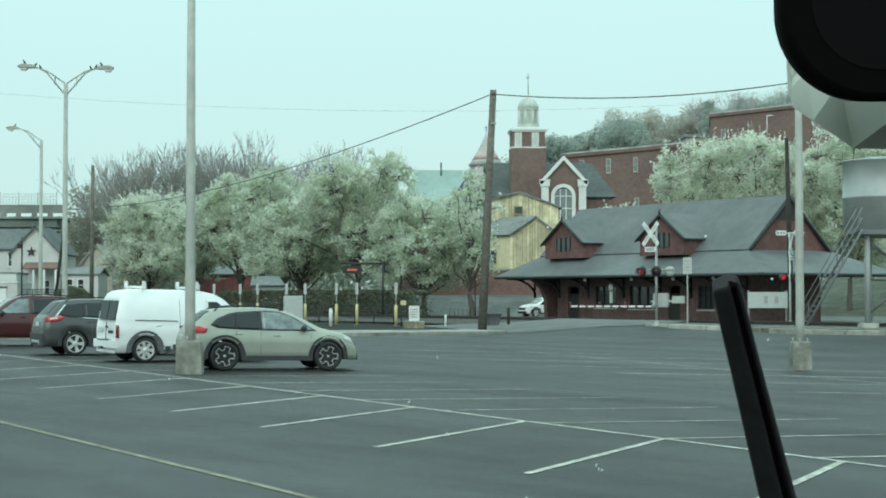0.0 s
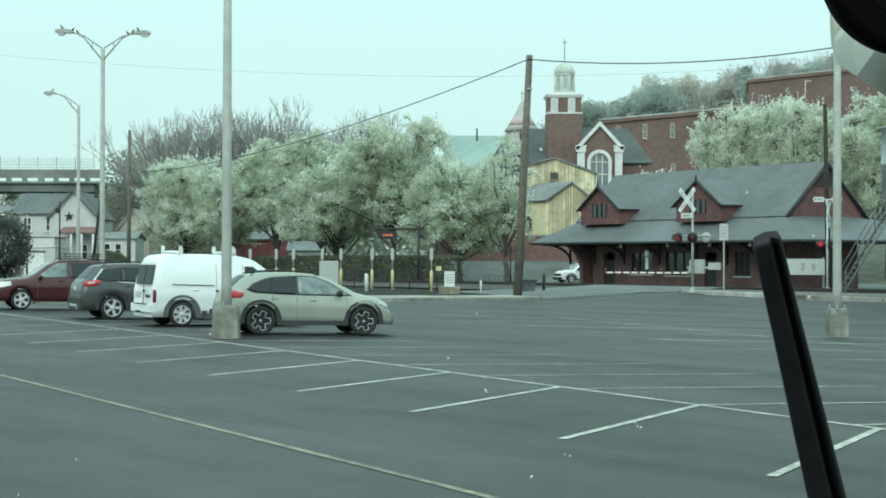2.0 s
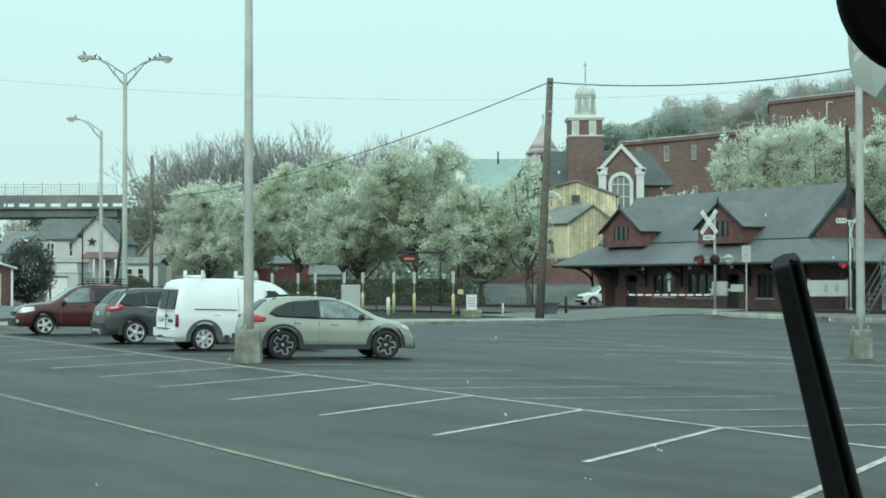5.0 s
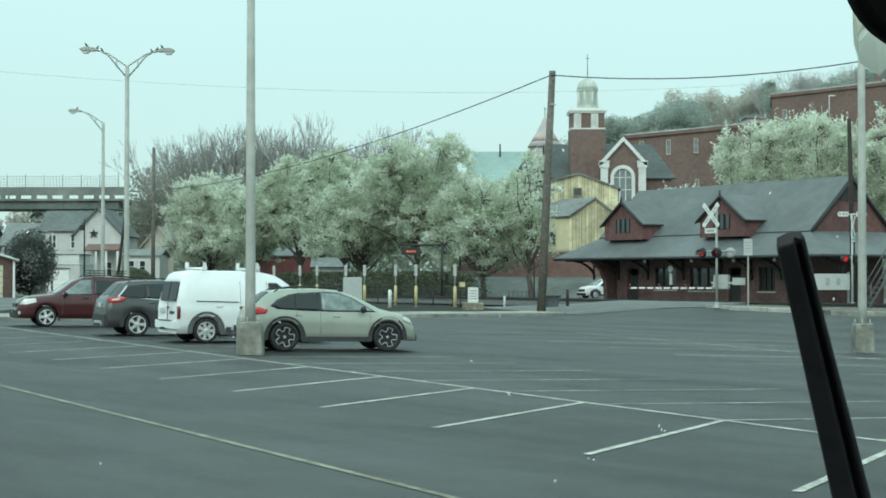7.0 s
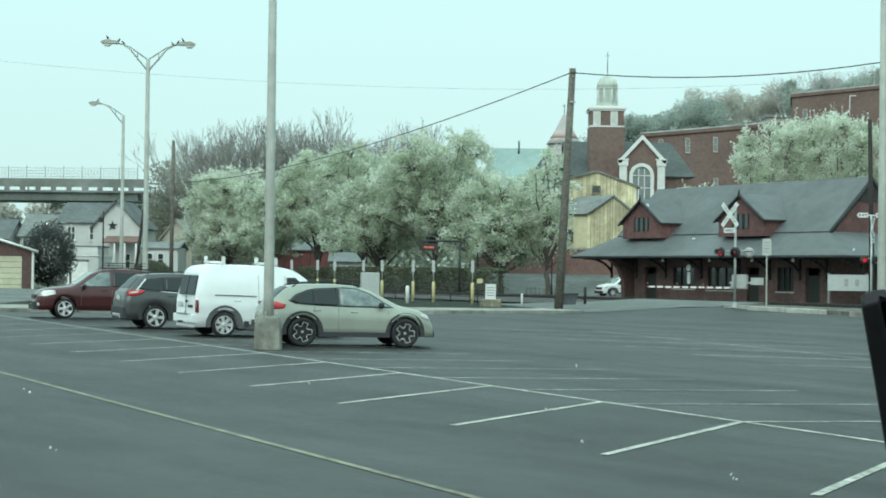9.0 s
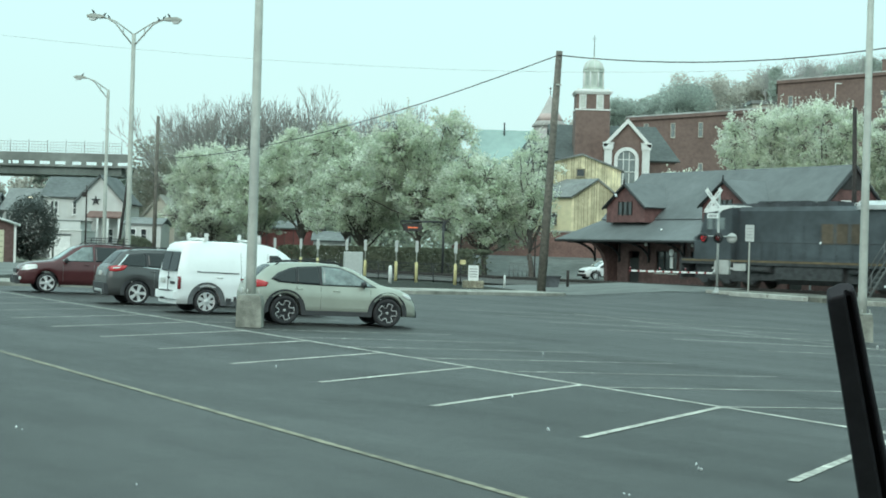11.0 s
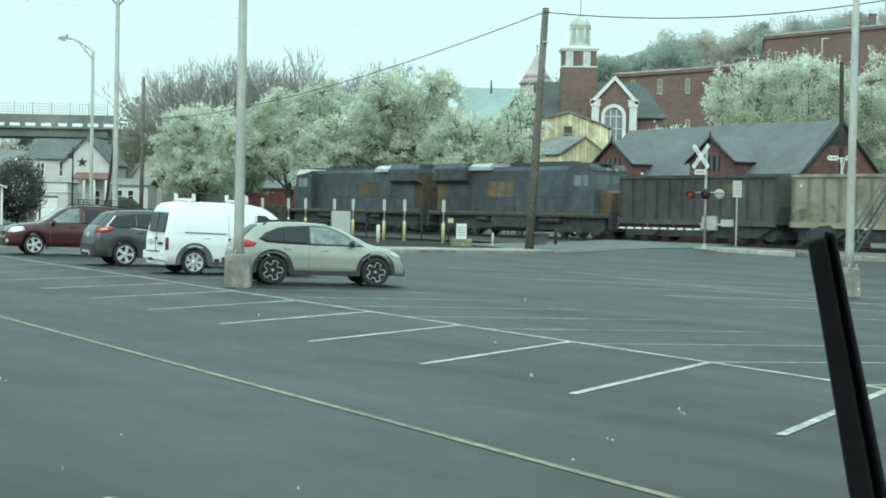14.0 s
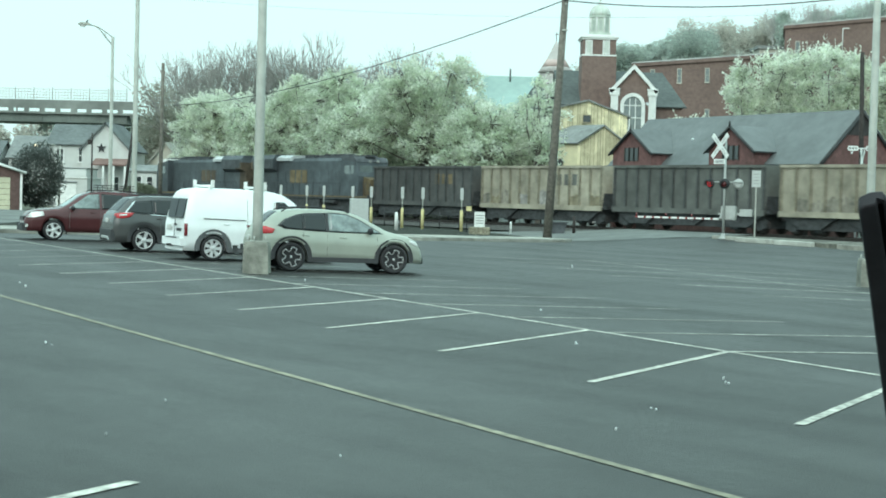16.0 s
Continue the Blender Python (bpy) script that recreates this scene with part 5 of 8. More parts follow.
    for s in (-1, 1):
        pts = [(20.5 + s * 2.85, 14.75), (20.5, 17.85), (20.5, 17.3), (20.5 + s * 2.5, 14.55)]
        prism(b, pts, 179.6, 180.05)
    part("pediment_trim", b, M_trim, t)
    b = bmesh.new()
    for i in range(14):
        a0, a1 = math.pi * i / 14, math.pi * (i + 1) / 14
        pts = [(20.45 + r * math.cos(a), 13.2 + r * math.sin(a)) for r, a in ((1.0, a0), (1.4, a0), (1.4, a1), (1.0, a1))]
        prism(b, pts, 179.7, 179.98)
    for s in (-1, 1):
        box(b, 20.45 + s * 1.2 - 0.2, 20.45 + s * 1.2 + 0.2, 179.7, 179.98, 8, 13.2)
    part("arch_surround", b, M_trim, t, "white arched window surround")
    b = bmesh.new()
    pts = [(19.45, 9.0)] + [(20.45 + math.cos(a), 13.2 + math.sin(a)) for a in [math.pi * (1 - i / 12) for i in range(13)]] + [(21.45, 9.0)]
    prism(b, pts, 179.93, 179.99)
    w = part("arched_window", b, M_pale_glass, t)
    b = bmesh.new()
    for x in (20.12, 20.78):
        box(b, x - 0.05, x + 0.05, 179.88, 179.93, 9, 14)
    for z in (10.4, 11.8, 13.2):
        box(b, 19.45, 21.45, 179.88, 179.93, z - 0.05, z + 0.05)
    part("glazing_bar", b, M_trim, w)
    return t


M_coping = mat("weathered_metal_coping", (0.45, 0.47, 0.46), 0.6, 0, 0.25, 0.8, 0, 20, 0.3)
M_pale_glass = mat("reflecting_grey_glass", (0.18, 0.21, 0.21), 0.15, 0, 0.1, 2.0, spec=0.7)
church()


def brick_block(name, label, x0, x1, y, depth, z0, zl, zr, wins, turn=0.0, w=0.75, h=2.0):
    """A flat-roofed brick building whose parapet climbs from zl to zr."""
    t = thing(name, label, "building", pose(x0, y, 0, 0, 0, turn))
    L = x1 - x0
    b = bmesh.new()
    prism(b, [(0, z0), (L, z0), (L, zr), (0, zl)], 0, depth)
    part("wall", b, M_church_brick, t)
    b = bmesh.new()
    prism(b, [(-0.2, zl), (L + 0.2, zr), (L + 0.2, zr + 0.45), (-0.2, zl + 0.45)], -0.3, depth)
    part("cornice", b, M_church_brick, t)
    b = bmesh.new()
    prism(b, [(-0.2, zl + 0.45), (L + 0.2, zr + 0.45), (L + 0.2, zr + 0.62), (-0.2, zl + 0.62)], -0.35, 0.2)
    part("coping", b, M_coping, t, "pale weathered metal coping")
    for x, z in wins:
        opening(t, x, 0, z, w, h, M_beige, pane=M_pale_glass)
    return t


brick_block("brick_building", "long red brick building with narrow white-framed windows", 24.4, 43, 215, 12, 8, 20.6, 22.2, [(2.6, 18.4), (6.2, 18.55), (9.9, 18.7), (13.5, 18.85), (6.2, 13.1), (10.0, 13.2)], -6.5, 0.55, 1.9)
bb = brick_block("brick_building", "tall red brick building high on the hill", 48.9, 76, 235, 14, 14, 28.5, 31.0, [(1.9, 24.0), (15.4, 24.9), (20.0, 26.0), (24.0, 26.4), (1.9, 19.5), (8.6, 20)], -11.7, 0.6, 2.7)
b = bmesh.new()
box(b, 15.0, 16.0, 1.0, 2.0, 29.5, 32.2)
box(b, 14.9, 16.1, 0.9, 2.1, 32.2, 32.4)
part("chimney", b, M_church_brick, bb)
b = bmesh.new()
bar(b, (8.3, -0.4, 25.5), (8.3, -0.4, 28.6), 0.06)
bar(b, (8.3, -0.4, 28.6), (9.2, -0.4, 28.6), 0.06)
part("vent_pipe", b, M_white, bb)
sb = thing("house", "small beige flat-roofed house on the hill", "house", pose(46.2, 240, 0))
b = bmesh.new()
box(b, 0, 4.2, 0, 6, 16, 26.0)
part("wall", b, M_beige, sb)
b = bmesh.new()
box(b, -0.3, 4.5, -0.3, 6.3, 26.0, 26.5)
part("roof", b, M_grey_roof, sb)
opening(sb, 1.2, 0, 23.6, 0.8, 1.4)
opening(sb, 3.0, 0, 23.6, 0.8, 1.4)

sp = thing("turret", "round turret with a cone roof of red and grey bands", "turret", pose(16.8, 260, 0))
b = bmesh.new()
lathe(b, [(2.6, 8), (2.6, 23.2)], 16)
part("wall", b, M_slate_pale, sp)
prof = [(2.95, 23.2), (2.3, 24.1), (1.6, 25.3), (1.02, 26.4), (0.5, 27.5), (0.08, 28.4)]
b = bmesh.new()
lathe(b, prof, 20)
roof = part("roof", b, M_slate_pale, sp, "tall grey-red cone roof")
b = bmesh.new()
lathe(b, [(r + 0.03, z) for r, z in prof[1:3]], 20)
part("roof_band", b, M_slate_red, roof)
b = bmesh.new()
bar(b, (0, 0, 28.2), (0, 0, 29.8), 0.06)
bar(b, (-0.25, 0, 29.5), (0.25, 0, 29.5), 0.05)
part("finial", b, M_star, sp)

gr = thing("building", "brick building with a pale green copper roof", "building", pose(0, 0, 0))
b = bmesh.new()
box(b, 3.4, 9.0, 201.5, 211, 2, 13.6)
part("wall", b, M_church_brick, gr)
b = bmesh.new()
slab(b, [(2.2, 199, 13.0), (7.8, 199, 13.0), (11.3, 206, 18.2), (4.0, 206, 18.2)], 0.3)
slab(b, [(11.6, 213, 13.6), (2.2, 213, 13.6), (4.0, 206, 18.2), (11.3, 206, 18.2)], 0.3)
part("roof", b, M_copper, gr, "pale green copper roof")
b = bmesh.new()
slab(b, [(7.8, 199, 12.95), (11.2, 201, 12.2), (13.4, 209, 13.0), (11.3, 206, 18.15)], 0.2)
part("roof_hip", b, M_shingle, gr)
b = bmesh.new()
bar(b, (7.4, 205, 17), (7.4, 205, 19.1), 0.10)
part("vent_pipe", b, M_star, gr)


def yellow_barn():
    t = thing("warehouse", "old warehouse of peeling pale yellow boards, grey roofs", "warehouse", pose(0, 0, 0, 0, 0, 0))
    def boards(x0, x1, y, z0, top, n):
        b = bmesh.new()
        pts = [(x0, z0), (x1, z0)] + [(x1 - (x1 - x0) * i / 12, top(x1 - (x1 - x0) * i / 12)) for i in range(13)]
        prism(b, pts, y + 0.03, y + 0.3)
        wall = part("wall", b, M_board_gap, t)
        rng = random.Random(n)
        cuts = [x0] + sorted(x0 + (x1 - x0) * (i + rng.uniform(-0.32, 0.32)) / n for i in range(1, n)) + [x1]
        for a, c in zip(cuts, cuts[1:]):
            g = rng.uniform(0.008, 0.035)
            b = bmesh.new()
            prism(b, [(a + g, z0), (c - g, z0), (c - g, top(c - g)), (a + g, top(a + g))], y - 0.02, y + 0.03)
            part("board", b, M_yellow_board, wall)
    apex = lambda x: 11.7 - abs(x - 12.85) * (0.25 if x < 12.85 else 0.36)
    boards(9.6, 16.6, 150, 1, apex, 22)
    b = bmesh.new()
    for s in (-1, 1):
        k = 0.25 if s < 0 else 0.36
        p = [(12.85 + s * 4.1, 149.7, 11.75 - 4.1 * k), (12.85, 149.7, 11.78), (12.85, 160, 11.78), (12.85 + s * 4.1, 160, 11.75 - 4.1 * k)]
        slab(b, p[::-1] if s > 0 else p, 0.15)
    part("roof", b, M_grey_roof, t)
    opening(t, 12.75, 149.97, 9.6, 0.75, 0.7, M_board_gap, mull=False)
    low = lambda x: 9.1 - (14.0 - x) * 0.66 if x < 14.0 else 9.1 - (x - 14.0) * 0.80
    boards(11.55, 16.6, 145, 0.6, low, 17)
    b = bmesh.new()
    prism(b, [(0, 0.6), (5.0, 0.6), (5.0, 7.5), (0, 7.5)], 0, 0.25, pose(8.0, 148.5, 0, 0, 0, -44.5))
    part("side_wall", b, M_yellow_plain, t, "smooth pale yellow side wall")
    b = bmesh.new()
    slab(b, [(7.6, 148.3, 7.45), (11.45, 144.6, 7.45), (14.0, 144.7, 9.2), (10.6, 151.5, 9.3)], 0.15)
    slab(b, [(16.9, 144.7, 6.9), (17.5, 151, 6.9), (10.6, 151.5, 9.25), (14.0, 144.7, 9.15)], 0.15)
    part("roof", b, M_grey_roof, t, "weathered grey low roof")
    opening(t, 10.05, 146.2, 4.9, 0.6, 1.1, M_board_gap, mull=False)
    return t


yellow_barn()

# retaining wall beyond the road, with a stone coping
b = bmesh.new()
prism(b, [(0, -0.5), (19, -0.5), (19, 4.3), (0, 4.0)], 0, 0.5)
rw = solid("wall_retaining", b, M_brick, "long low red brick retaining wall beside the road", "", "", "structure", pose(0.6, 146, 0, 0, 0, -9))
b = bmesh.new()
prism(b, [(-0.05, 4.0), (19.05, 4.3), (19.05, 4.45), (-0.05, 4.15)], -0.06, 0.56)
part("coping", b, M_concrete, rw)


def house(name, label, x, y, w, d, z0, ze, zr, axis, wall, roof, turn=0.0, wins=()):
    t = thing(name, label, "house", pose(x, y, 0, 0, 0, turn))
    b = bmesh.new()
    if axis == "x":
        box(b, 0, w, 0, d, z0, ze)
        for xx in (0, w - 0.2):
            prism(b, [(0, ze), (d, ze), (d / 2, zr)], -xx - 0.2, -xx, pose(0, 0, 0, 0, 0, 90))
    else:
        prism(b, [(0, z0), (w, z0), (w, ze), (w / 2, zr), (0, ze)], 0, d)
    part("wall", b, wall, t)
    b = bmesh.new()
    gable_roof(b, 0, w, 0, d, ze + 0.05, zr + 0.1, 0.35, axis)
    part("roof", b, roof, t)
    for a, z, ww, hh in wins:
        opening(t, a, 0, z, ww, hh)
    return t


g0 = ground_z(-38, 170)
house("house", "white two-storey house with dark roof", -43.4, 171, 5.2, 8, g0 - 0.5, 7.0, 9.1, "x", M_siding, M_shingle, 0, [(1.2, 5.0, 0.8, 1.4), (3.6, 5.0, 0.8, 1.4), (1.2, 2.2, 0.8, 1.4)])
h2 = house("house", "white gabled house wing with a black iron star", -39.4, 169, 5.0, 9, g0 - 0.5, 6.6, 9.2, "y", M_siding, M_shingle, 0, [(1.0, 2.0, 0.9, 1.5), (3.6, 2.0, 0.9, 1.5)])
b = bmesh.new()
sr = []
for i in range(10):
    r = 0.56 if i % 2 == 0 else 0.22
    sr.append((2.1 + r * math.sin(math.pi * i / 5), 6.5 + r * math.cos(math.pi * i / 5)))
prism(b, sr, -0.12, -0.03)
part("star_ornament", b, M_star, h2, "black five-pointed iron star")
b = bmesh.new()
slab(b, [(1.5, -2.4, 4.75), (5.2, -2.4, 4.75), (5.2, 0, 5.4), (1.5, 0, 5.4)], 0.15)
part("porch_roof", b, M_porch, h2, "dull red porch roof")
for x in (1.6, 2.8, 3.9, 5.1):
    b = bmesh.new()
    box(b, x - 0.1, x + 0.1, -2.3, -2.1, g0 - 0.4, 4.65)
    part("porch_post", b, M_white, h2)
b = bmesh.new()
box(b, 1.5, 5.2, -2.35, -2.25, g0 + 0.6, g0 + 1.5)
part("porch_rail", b, M_white, h2)
house("house", "beige gabled house among bare trees", -33.6, 176, 3.6, 8, 0, 5.3, 7.5, "y", M_beige, M_beige_roof, 0, [(2.0, 3.4, 0.8, 1.3)])
house("house", "pale house with grey roof seen under the bridge", -52.5, 188, 8.0, 8, 0, 5.8, 8.3, "x", M_siding, M_grey_roof, 0, [(2, 3.4, 0.8, 1.3), (5, 3.4, 0.8, 1.3)])
house("house", "pale house with grey roof seen under the bridge", -61.5, 186, 8.0, 8, 0, 5.4, 7.6, "x", M_siding, M_shingle, 0, [(2, 3.2, 0.8, 1.3), (5.5, 3.2, 0.8, 1.3)])
wg = thing("garage", "low white flat-roofed garage with pale door", "garage", pose(-39.1, 153, 0))
b = bmesh.new()
box(b, 0, 4.0, 0, 6, 0, 3.1)
part("wall", b, M_siding, wg)
b = bmesh.new()
box(b, -0.1, 4.1, -0.1, 6.1, 3.1, 3.2)
part("roof", b, M_white, wg)
b = bmesh.new()
box(b, 1.05, 2.95, -0.06, 0.02, 0.2, 2.55)
part("garage_door", b, M_white, wg)
b = bmesh.new()
box(b, 0.95, 3.05, -0.12, 0.0, 2.62, 2.76)
part("lintel", b, M_shingle, wg)
b = bmesh.new()
box(b, 0.25, 0.75, -0.05, 0.02, 0.2, 2.0)
part("door", b, M_grey_roof, wg, "narrow grey side door")
w2 = thing("garage", "white flat-roofed outbuilding behind the garage", "garage", pose(-39.6, 160, 0))
b = bmesh.new()
box(b, 0, 2.8, 0, 5, 0, 4.1)
part("wall", b, M_siding, w2)
b = bmesh.new()
box(b, -0.1, 2.9, -0.1, 5.1, 4.1, 4.2)
part("roof", b, M_shingle, w2)
w3 = thing("house", "long white single-storey house with a grey roof", "house", pose(-31.9, 158, 0))
b = bmesh.new()
box(b, 0, 3.6, 0, 5, 0, 4.1)
part("wall", b, M_siding, w3)
b = bmesh.new()
gable_roof(b, 0, 3.6, 0, 5, 4.1, 4.7, 0.2)
part("roof", b, M_grey_roof, w3)
for a in (0.8, 1.9):
    opening(w3, a, 0, 2.3, 0.6, 1.2)

bg = thing("garage", "dark red brick garage with cream roller door", "garage", pose(-39.4, 115, ground_z(-35, 115) - 0.3, 0, 0, 17))
b = bmesh.new()
prism(b, [(0, -0.2), (8, -0.2), (8, 3.0), (4, 4.2), (0, 3.0)], 0, 7)
part("wall", b, M_station_brick, bg)
b = bmesh.new()
gable_roof(b, 0, 8, 0, 7, 3.05, 4.28, 0.3, "y", 0.16)
part("roof", b, M_grey_roof, bg)
b = bmesh.new()
for s, (xa, za, xb, zb) in enumerate(((-0.3, 2.9, 4, 4.25), (8.3, 2.9, 4, 4.25))):
    bar(b, (xa, -0.32, za), (xb, -0.32, zb), 0.09)
part("fascia", b, M_white, bg)
b = bmesh.new()
for i in range(6):
    box(b, 3.6, 7.15, -0.05, 0.02, 0.05 + i * 0.42, 0.44 + i * 0.42)
part("roller_door", b, M_cream, bg, "pale cream panelled door")
b = bmesh.new()
box(b, 7.85, 8.02, -0.06, 0.05, 0, 2.95)
part("downpipe", b, M_white, bg)

rb = thing("shed", "low dark red shed behind the blossoming trees", "shed", pose(-21.5, 178, 0))
b = bmesh.new()
box(b, 0, 7.5, 0, 5, 0, 4.4)
part("wall", b, M_red_board, rb)
b = bmesh.new()
gable_roof(b, 0, 7.5, 0, 5, 4.4, 5.2, 0.3)
part("roof", b, M_grey_roof, rb)
for i in range(7):
    b = bmesh.new()
    box(b, 0.5 + i, 0.6 + i, -0.05, 0.0, 0.3, 4.3)
    part("post", b, M_station_brick, rb)
ws = thing("garage", "small white garage with panelled door", "garage", pose(-14.2, 172, 0))
b = bmesh.new()
box(b, 0, 3.6, 0, 4, 0, 3.1)
part("wall", b, M_siding, ws)
b = bmesh.new()
gable_roof(b, 0, 3.6, 0, 4, 3.1, 4.0, 0.25)
part("roof", b, M_grey_roof, ws)
for i in range(4):
    b = bmesh.new()
    box(b, 0.6, 3.0, -0.05, 0.0, 0.2 + i * 0.55, 0.7 + i * 0.55)
    part("door_panel", b, M_white, ws)


def road_bridge():
    t = thing("bridge", "long road viaduct with green girders and railings", "bridge", pose(-45.4, 232, -0.95, 0, 0, 178))
    b = bmesh.new()
    box(b, 0, 95, 0, 9, 12.42, 13.55)
    part("girder", b, M_girder, t)
    b = bmesh.new()
    box(b, -1, 95, -0.5, 9.5, 13.55, 13.85)
    part("deck", b, M_bridge, t)
    b = bmesh.new()
    box(b, -1, 95, 9.2, 9.45, 14.32, 15.5)
    box(b, -1, 95, -0.4, -0.2, 15.3, 15.5)
    part("parapet", b, M_bridge, t)
    for i in range(42):
        x = 0.53 + i * 2.22
        b = bmesh.new()
        box(b, x, x + 0.7, 9.2, 9.45, 13.85, 14.32)
        part("baluster", b, M_bridge, t)
        if i % 4 == 0:
            b = bmesh.new()
            box(b, x + 0.2, x + 0.4, -0.4, -0.2, 13.85, 15.3)
            part("rail_post", b, M_bridge, t)
    b = bmesh.new()
    for i in range(216):
        bar(b, (i * 0.44, 9.3, 15.5), (i * 0.44, 9.3, 17.3 if i % 6 == 0 else 17.0), 0.05 if i % 6 == 0 else 0.016, 0.04 if i % 6 == 0 else 0.016, 4)
    for z in (15.8, 16.2, 16.6, 17.0):
        bar(b, (0, 9.3, z), (95, 9.3, z), 0.018, 0.018, 4)
    part("safety_fence", b, M_girder, t)
    for x in (46, 78):
        b = bmesh.new()
        box(b, x, x + 1.6, 1, 8, -0.5, 12.42)
        part("pier", b, M_bridge, t)
    for i in range(24):
        b = bmesh.new()
        box(b, i * 4, i * 4 + 0.12, 8.98, 9.1, 12.42, 13.55)
        part("web_stiffener", b, M_girder, t)


road_bridge()


# ---- cars ----
M_tyre = mat("tyre_rubber", (0.028, 0.029, 0.031), 0.85, 0, 0.15, 20.0)
M_alloy = mat("silver_alloy", (0.62, 0.64, 0.64), 0.35, 0.35, 0.06, 10.0)
M_machined = mat("machined_grey_alloy", (0.50, 0.51, 0.51), 0.4, 0.4, 0.08, 10.0)
M_black_alloy = mat("black_alloy", (0.035, 0.037, 0.038), 0.4, 0.3)
M_clad = mat("grey_black_cladding", (0.042, 0.045, 0.048), 0.75, 0, 0.1, 8.0)
M_car_glass = mat("car_glass", (0.012, 0.016, 0.017), 0.06, 0, 0.1, 2.0, spec=0.45)
M_car_glass_dark = mat("tinted_glass", (0.014, 0.018, 0.024), 0.25, 0, 0.1, 2.0, spec=0.12)
# lighter copy of the car glass, sky reflection painted into its base
M_car_glass_pale = mat("sky_paled_car_glass", (0.13, 0.17, 0.165), 0.05, 0, 0.35, 3.0, spec=1.0)
M_tail = mat("red_tail_lamp", (0.42, 0.02, 0.025), 0.2, 0, 0.1, 6.0, spec=0.7)
M_tail_dark = mat("dark_red_tail_lamp", (0.16, 0.018, 0.024), 0.2, 0, 0.1, 6.0, spec=0.7)
M_head = mat("clear_headlamp", (0.6, 0.62, 0.6), 0.12, 0.2, 0.1, 10.0, spec=0.8)
M_seam = mat("shadowed_door_gap", (0.12, 0.13, 0.12), 0.7)
M_plate = mat("number_plate_blank", (0.5, 0.52, 0.5), 0.5, 0, 0.05, 4.0)
M_khaki = mat("pale_green_metallic_paint", (0.33, 0.358, 0.308), 0.3, 0.2, 0.05, 1.5, 0, 40, 0.06, spec=0.6)
M_maroon = mat("maroon_metallic_paint", (0.078, 0.024, 0.026), 0.22, 0.15, 0.06, 1.5, 0, 40, 0.06, spec=0.6)
M_gunmetal = mat("gunmetal_grey_paint", (0.078, 0.082, 0.082), 0.25, 0.25, 0.06, 1.5, 0, 40, 0.06, spec=0.6)
M_van_white = mat("white_van_paint", (0.74, 0.78, 0.78), 0.35, 0, 0.03, 1.5, 0, 40, 0.05, spec=0.5)
M_roof_rail = mat("black_rail", (0.02, 0.02, 0.022), 0.5)
M_chrome = mat("chrome", (0.6, 0.62, 0.62), 0.15, 0.9, 0.05)
M_fog = mat("silver_plastic", (0.4, 0.42, 0.42), 0.4, 0.3)


def interp(tab, x):
    for (a, za), (b, zb) in zip(tab, tab[1:]):
        if x <= b:
            return za + (zb - za) * max(0.0, (x - a) / (b - a))
    return tab[-1][1]


def car_section(c, x):
    """Half of the cross-section at x, from the floor's middle to the roof's middle."""
    zt, zb = interp(c["top"], x), interp(c["belt"], x)
    zb = min(zb, zt - 0.07)
    zl = c["floor"]
    for xw in c["wheels"]:
        R = c["arch"]
        if abs(x - xw) < R:
            zl = max(zl, c["r"] + math.sqrt(R * R - (x - xw) ** 2))
    zl = min(zl, zb - 0.05)
    w = c["w"] / 2 * interp(c["plan"], x)
    zm = max(zl + 0.01, c["floor"] + (zb - c["floor"]) * 0.55)
    rw = 0.965 * w - c["tumble"] * (zt - zb) - 0.035
    return [(0, zl), (0.9 * w, zl), (0.968 * w, zl + 0.005), (0.978 * w, zl + (zm - zl) * 0.55), (0.998 * w, zm), (1.0 * w, zm + (zb - zm) * 0.5), (0.975 * w, zm + (zb - zm) * 0.66), (0.965 * w, zb), (rw, zt - 0.045), (rw - 0.07, zt - 0.012), (rw * 0.5, zt - 0.002), (0, zt + 0.004)]


def side_y(c, x, z):
    s = car_section(c, x)
    if z < s[2][1]:
        return s[2][0]
    for (ya, za), (yb, zb) in zip(s[2:], s[3:]):
        if za <= z <= zb:
            return ya + (yb - ya) * (z - za) / max(1e-6, zb - za)
    return s[-5][0]


def side_patch(c, outline, sg, out=0.008):
    """A panel that lies on the car's flank."""
    b = bmesh.new()
    n = len(outline)
    pts = []
    for (xa, za), (xb, zb) in zip(outline, outline[1:] + outline[:1]):
        k = max(1, int(math.hypot(xb - xa, zb - za) / 0.15))
        pts += [(xa + (xb - xa) * i / k, za + (zb - za) * i / k) for i in range(k)]
    o = [b.verts.new((x, sg * (side_y(c, x, z) + out), z)) for x, z in pts]
    i_ = [b.verts.new((x, sg * (side_y(c, x, z) - 0.02), z)) for x, z in pts]
    b.faces.new(o if sg > 0 else o[::-1])
    for i in range(len(pts)):
        j = (i + 1) % len(pts)
        b.faces.new((o[i], o[j], i_[j], i_[i]))
    return b


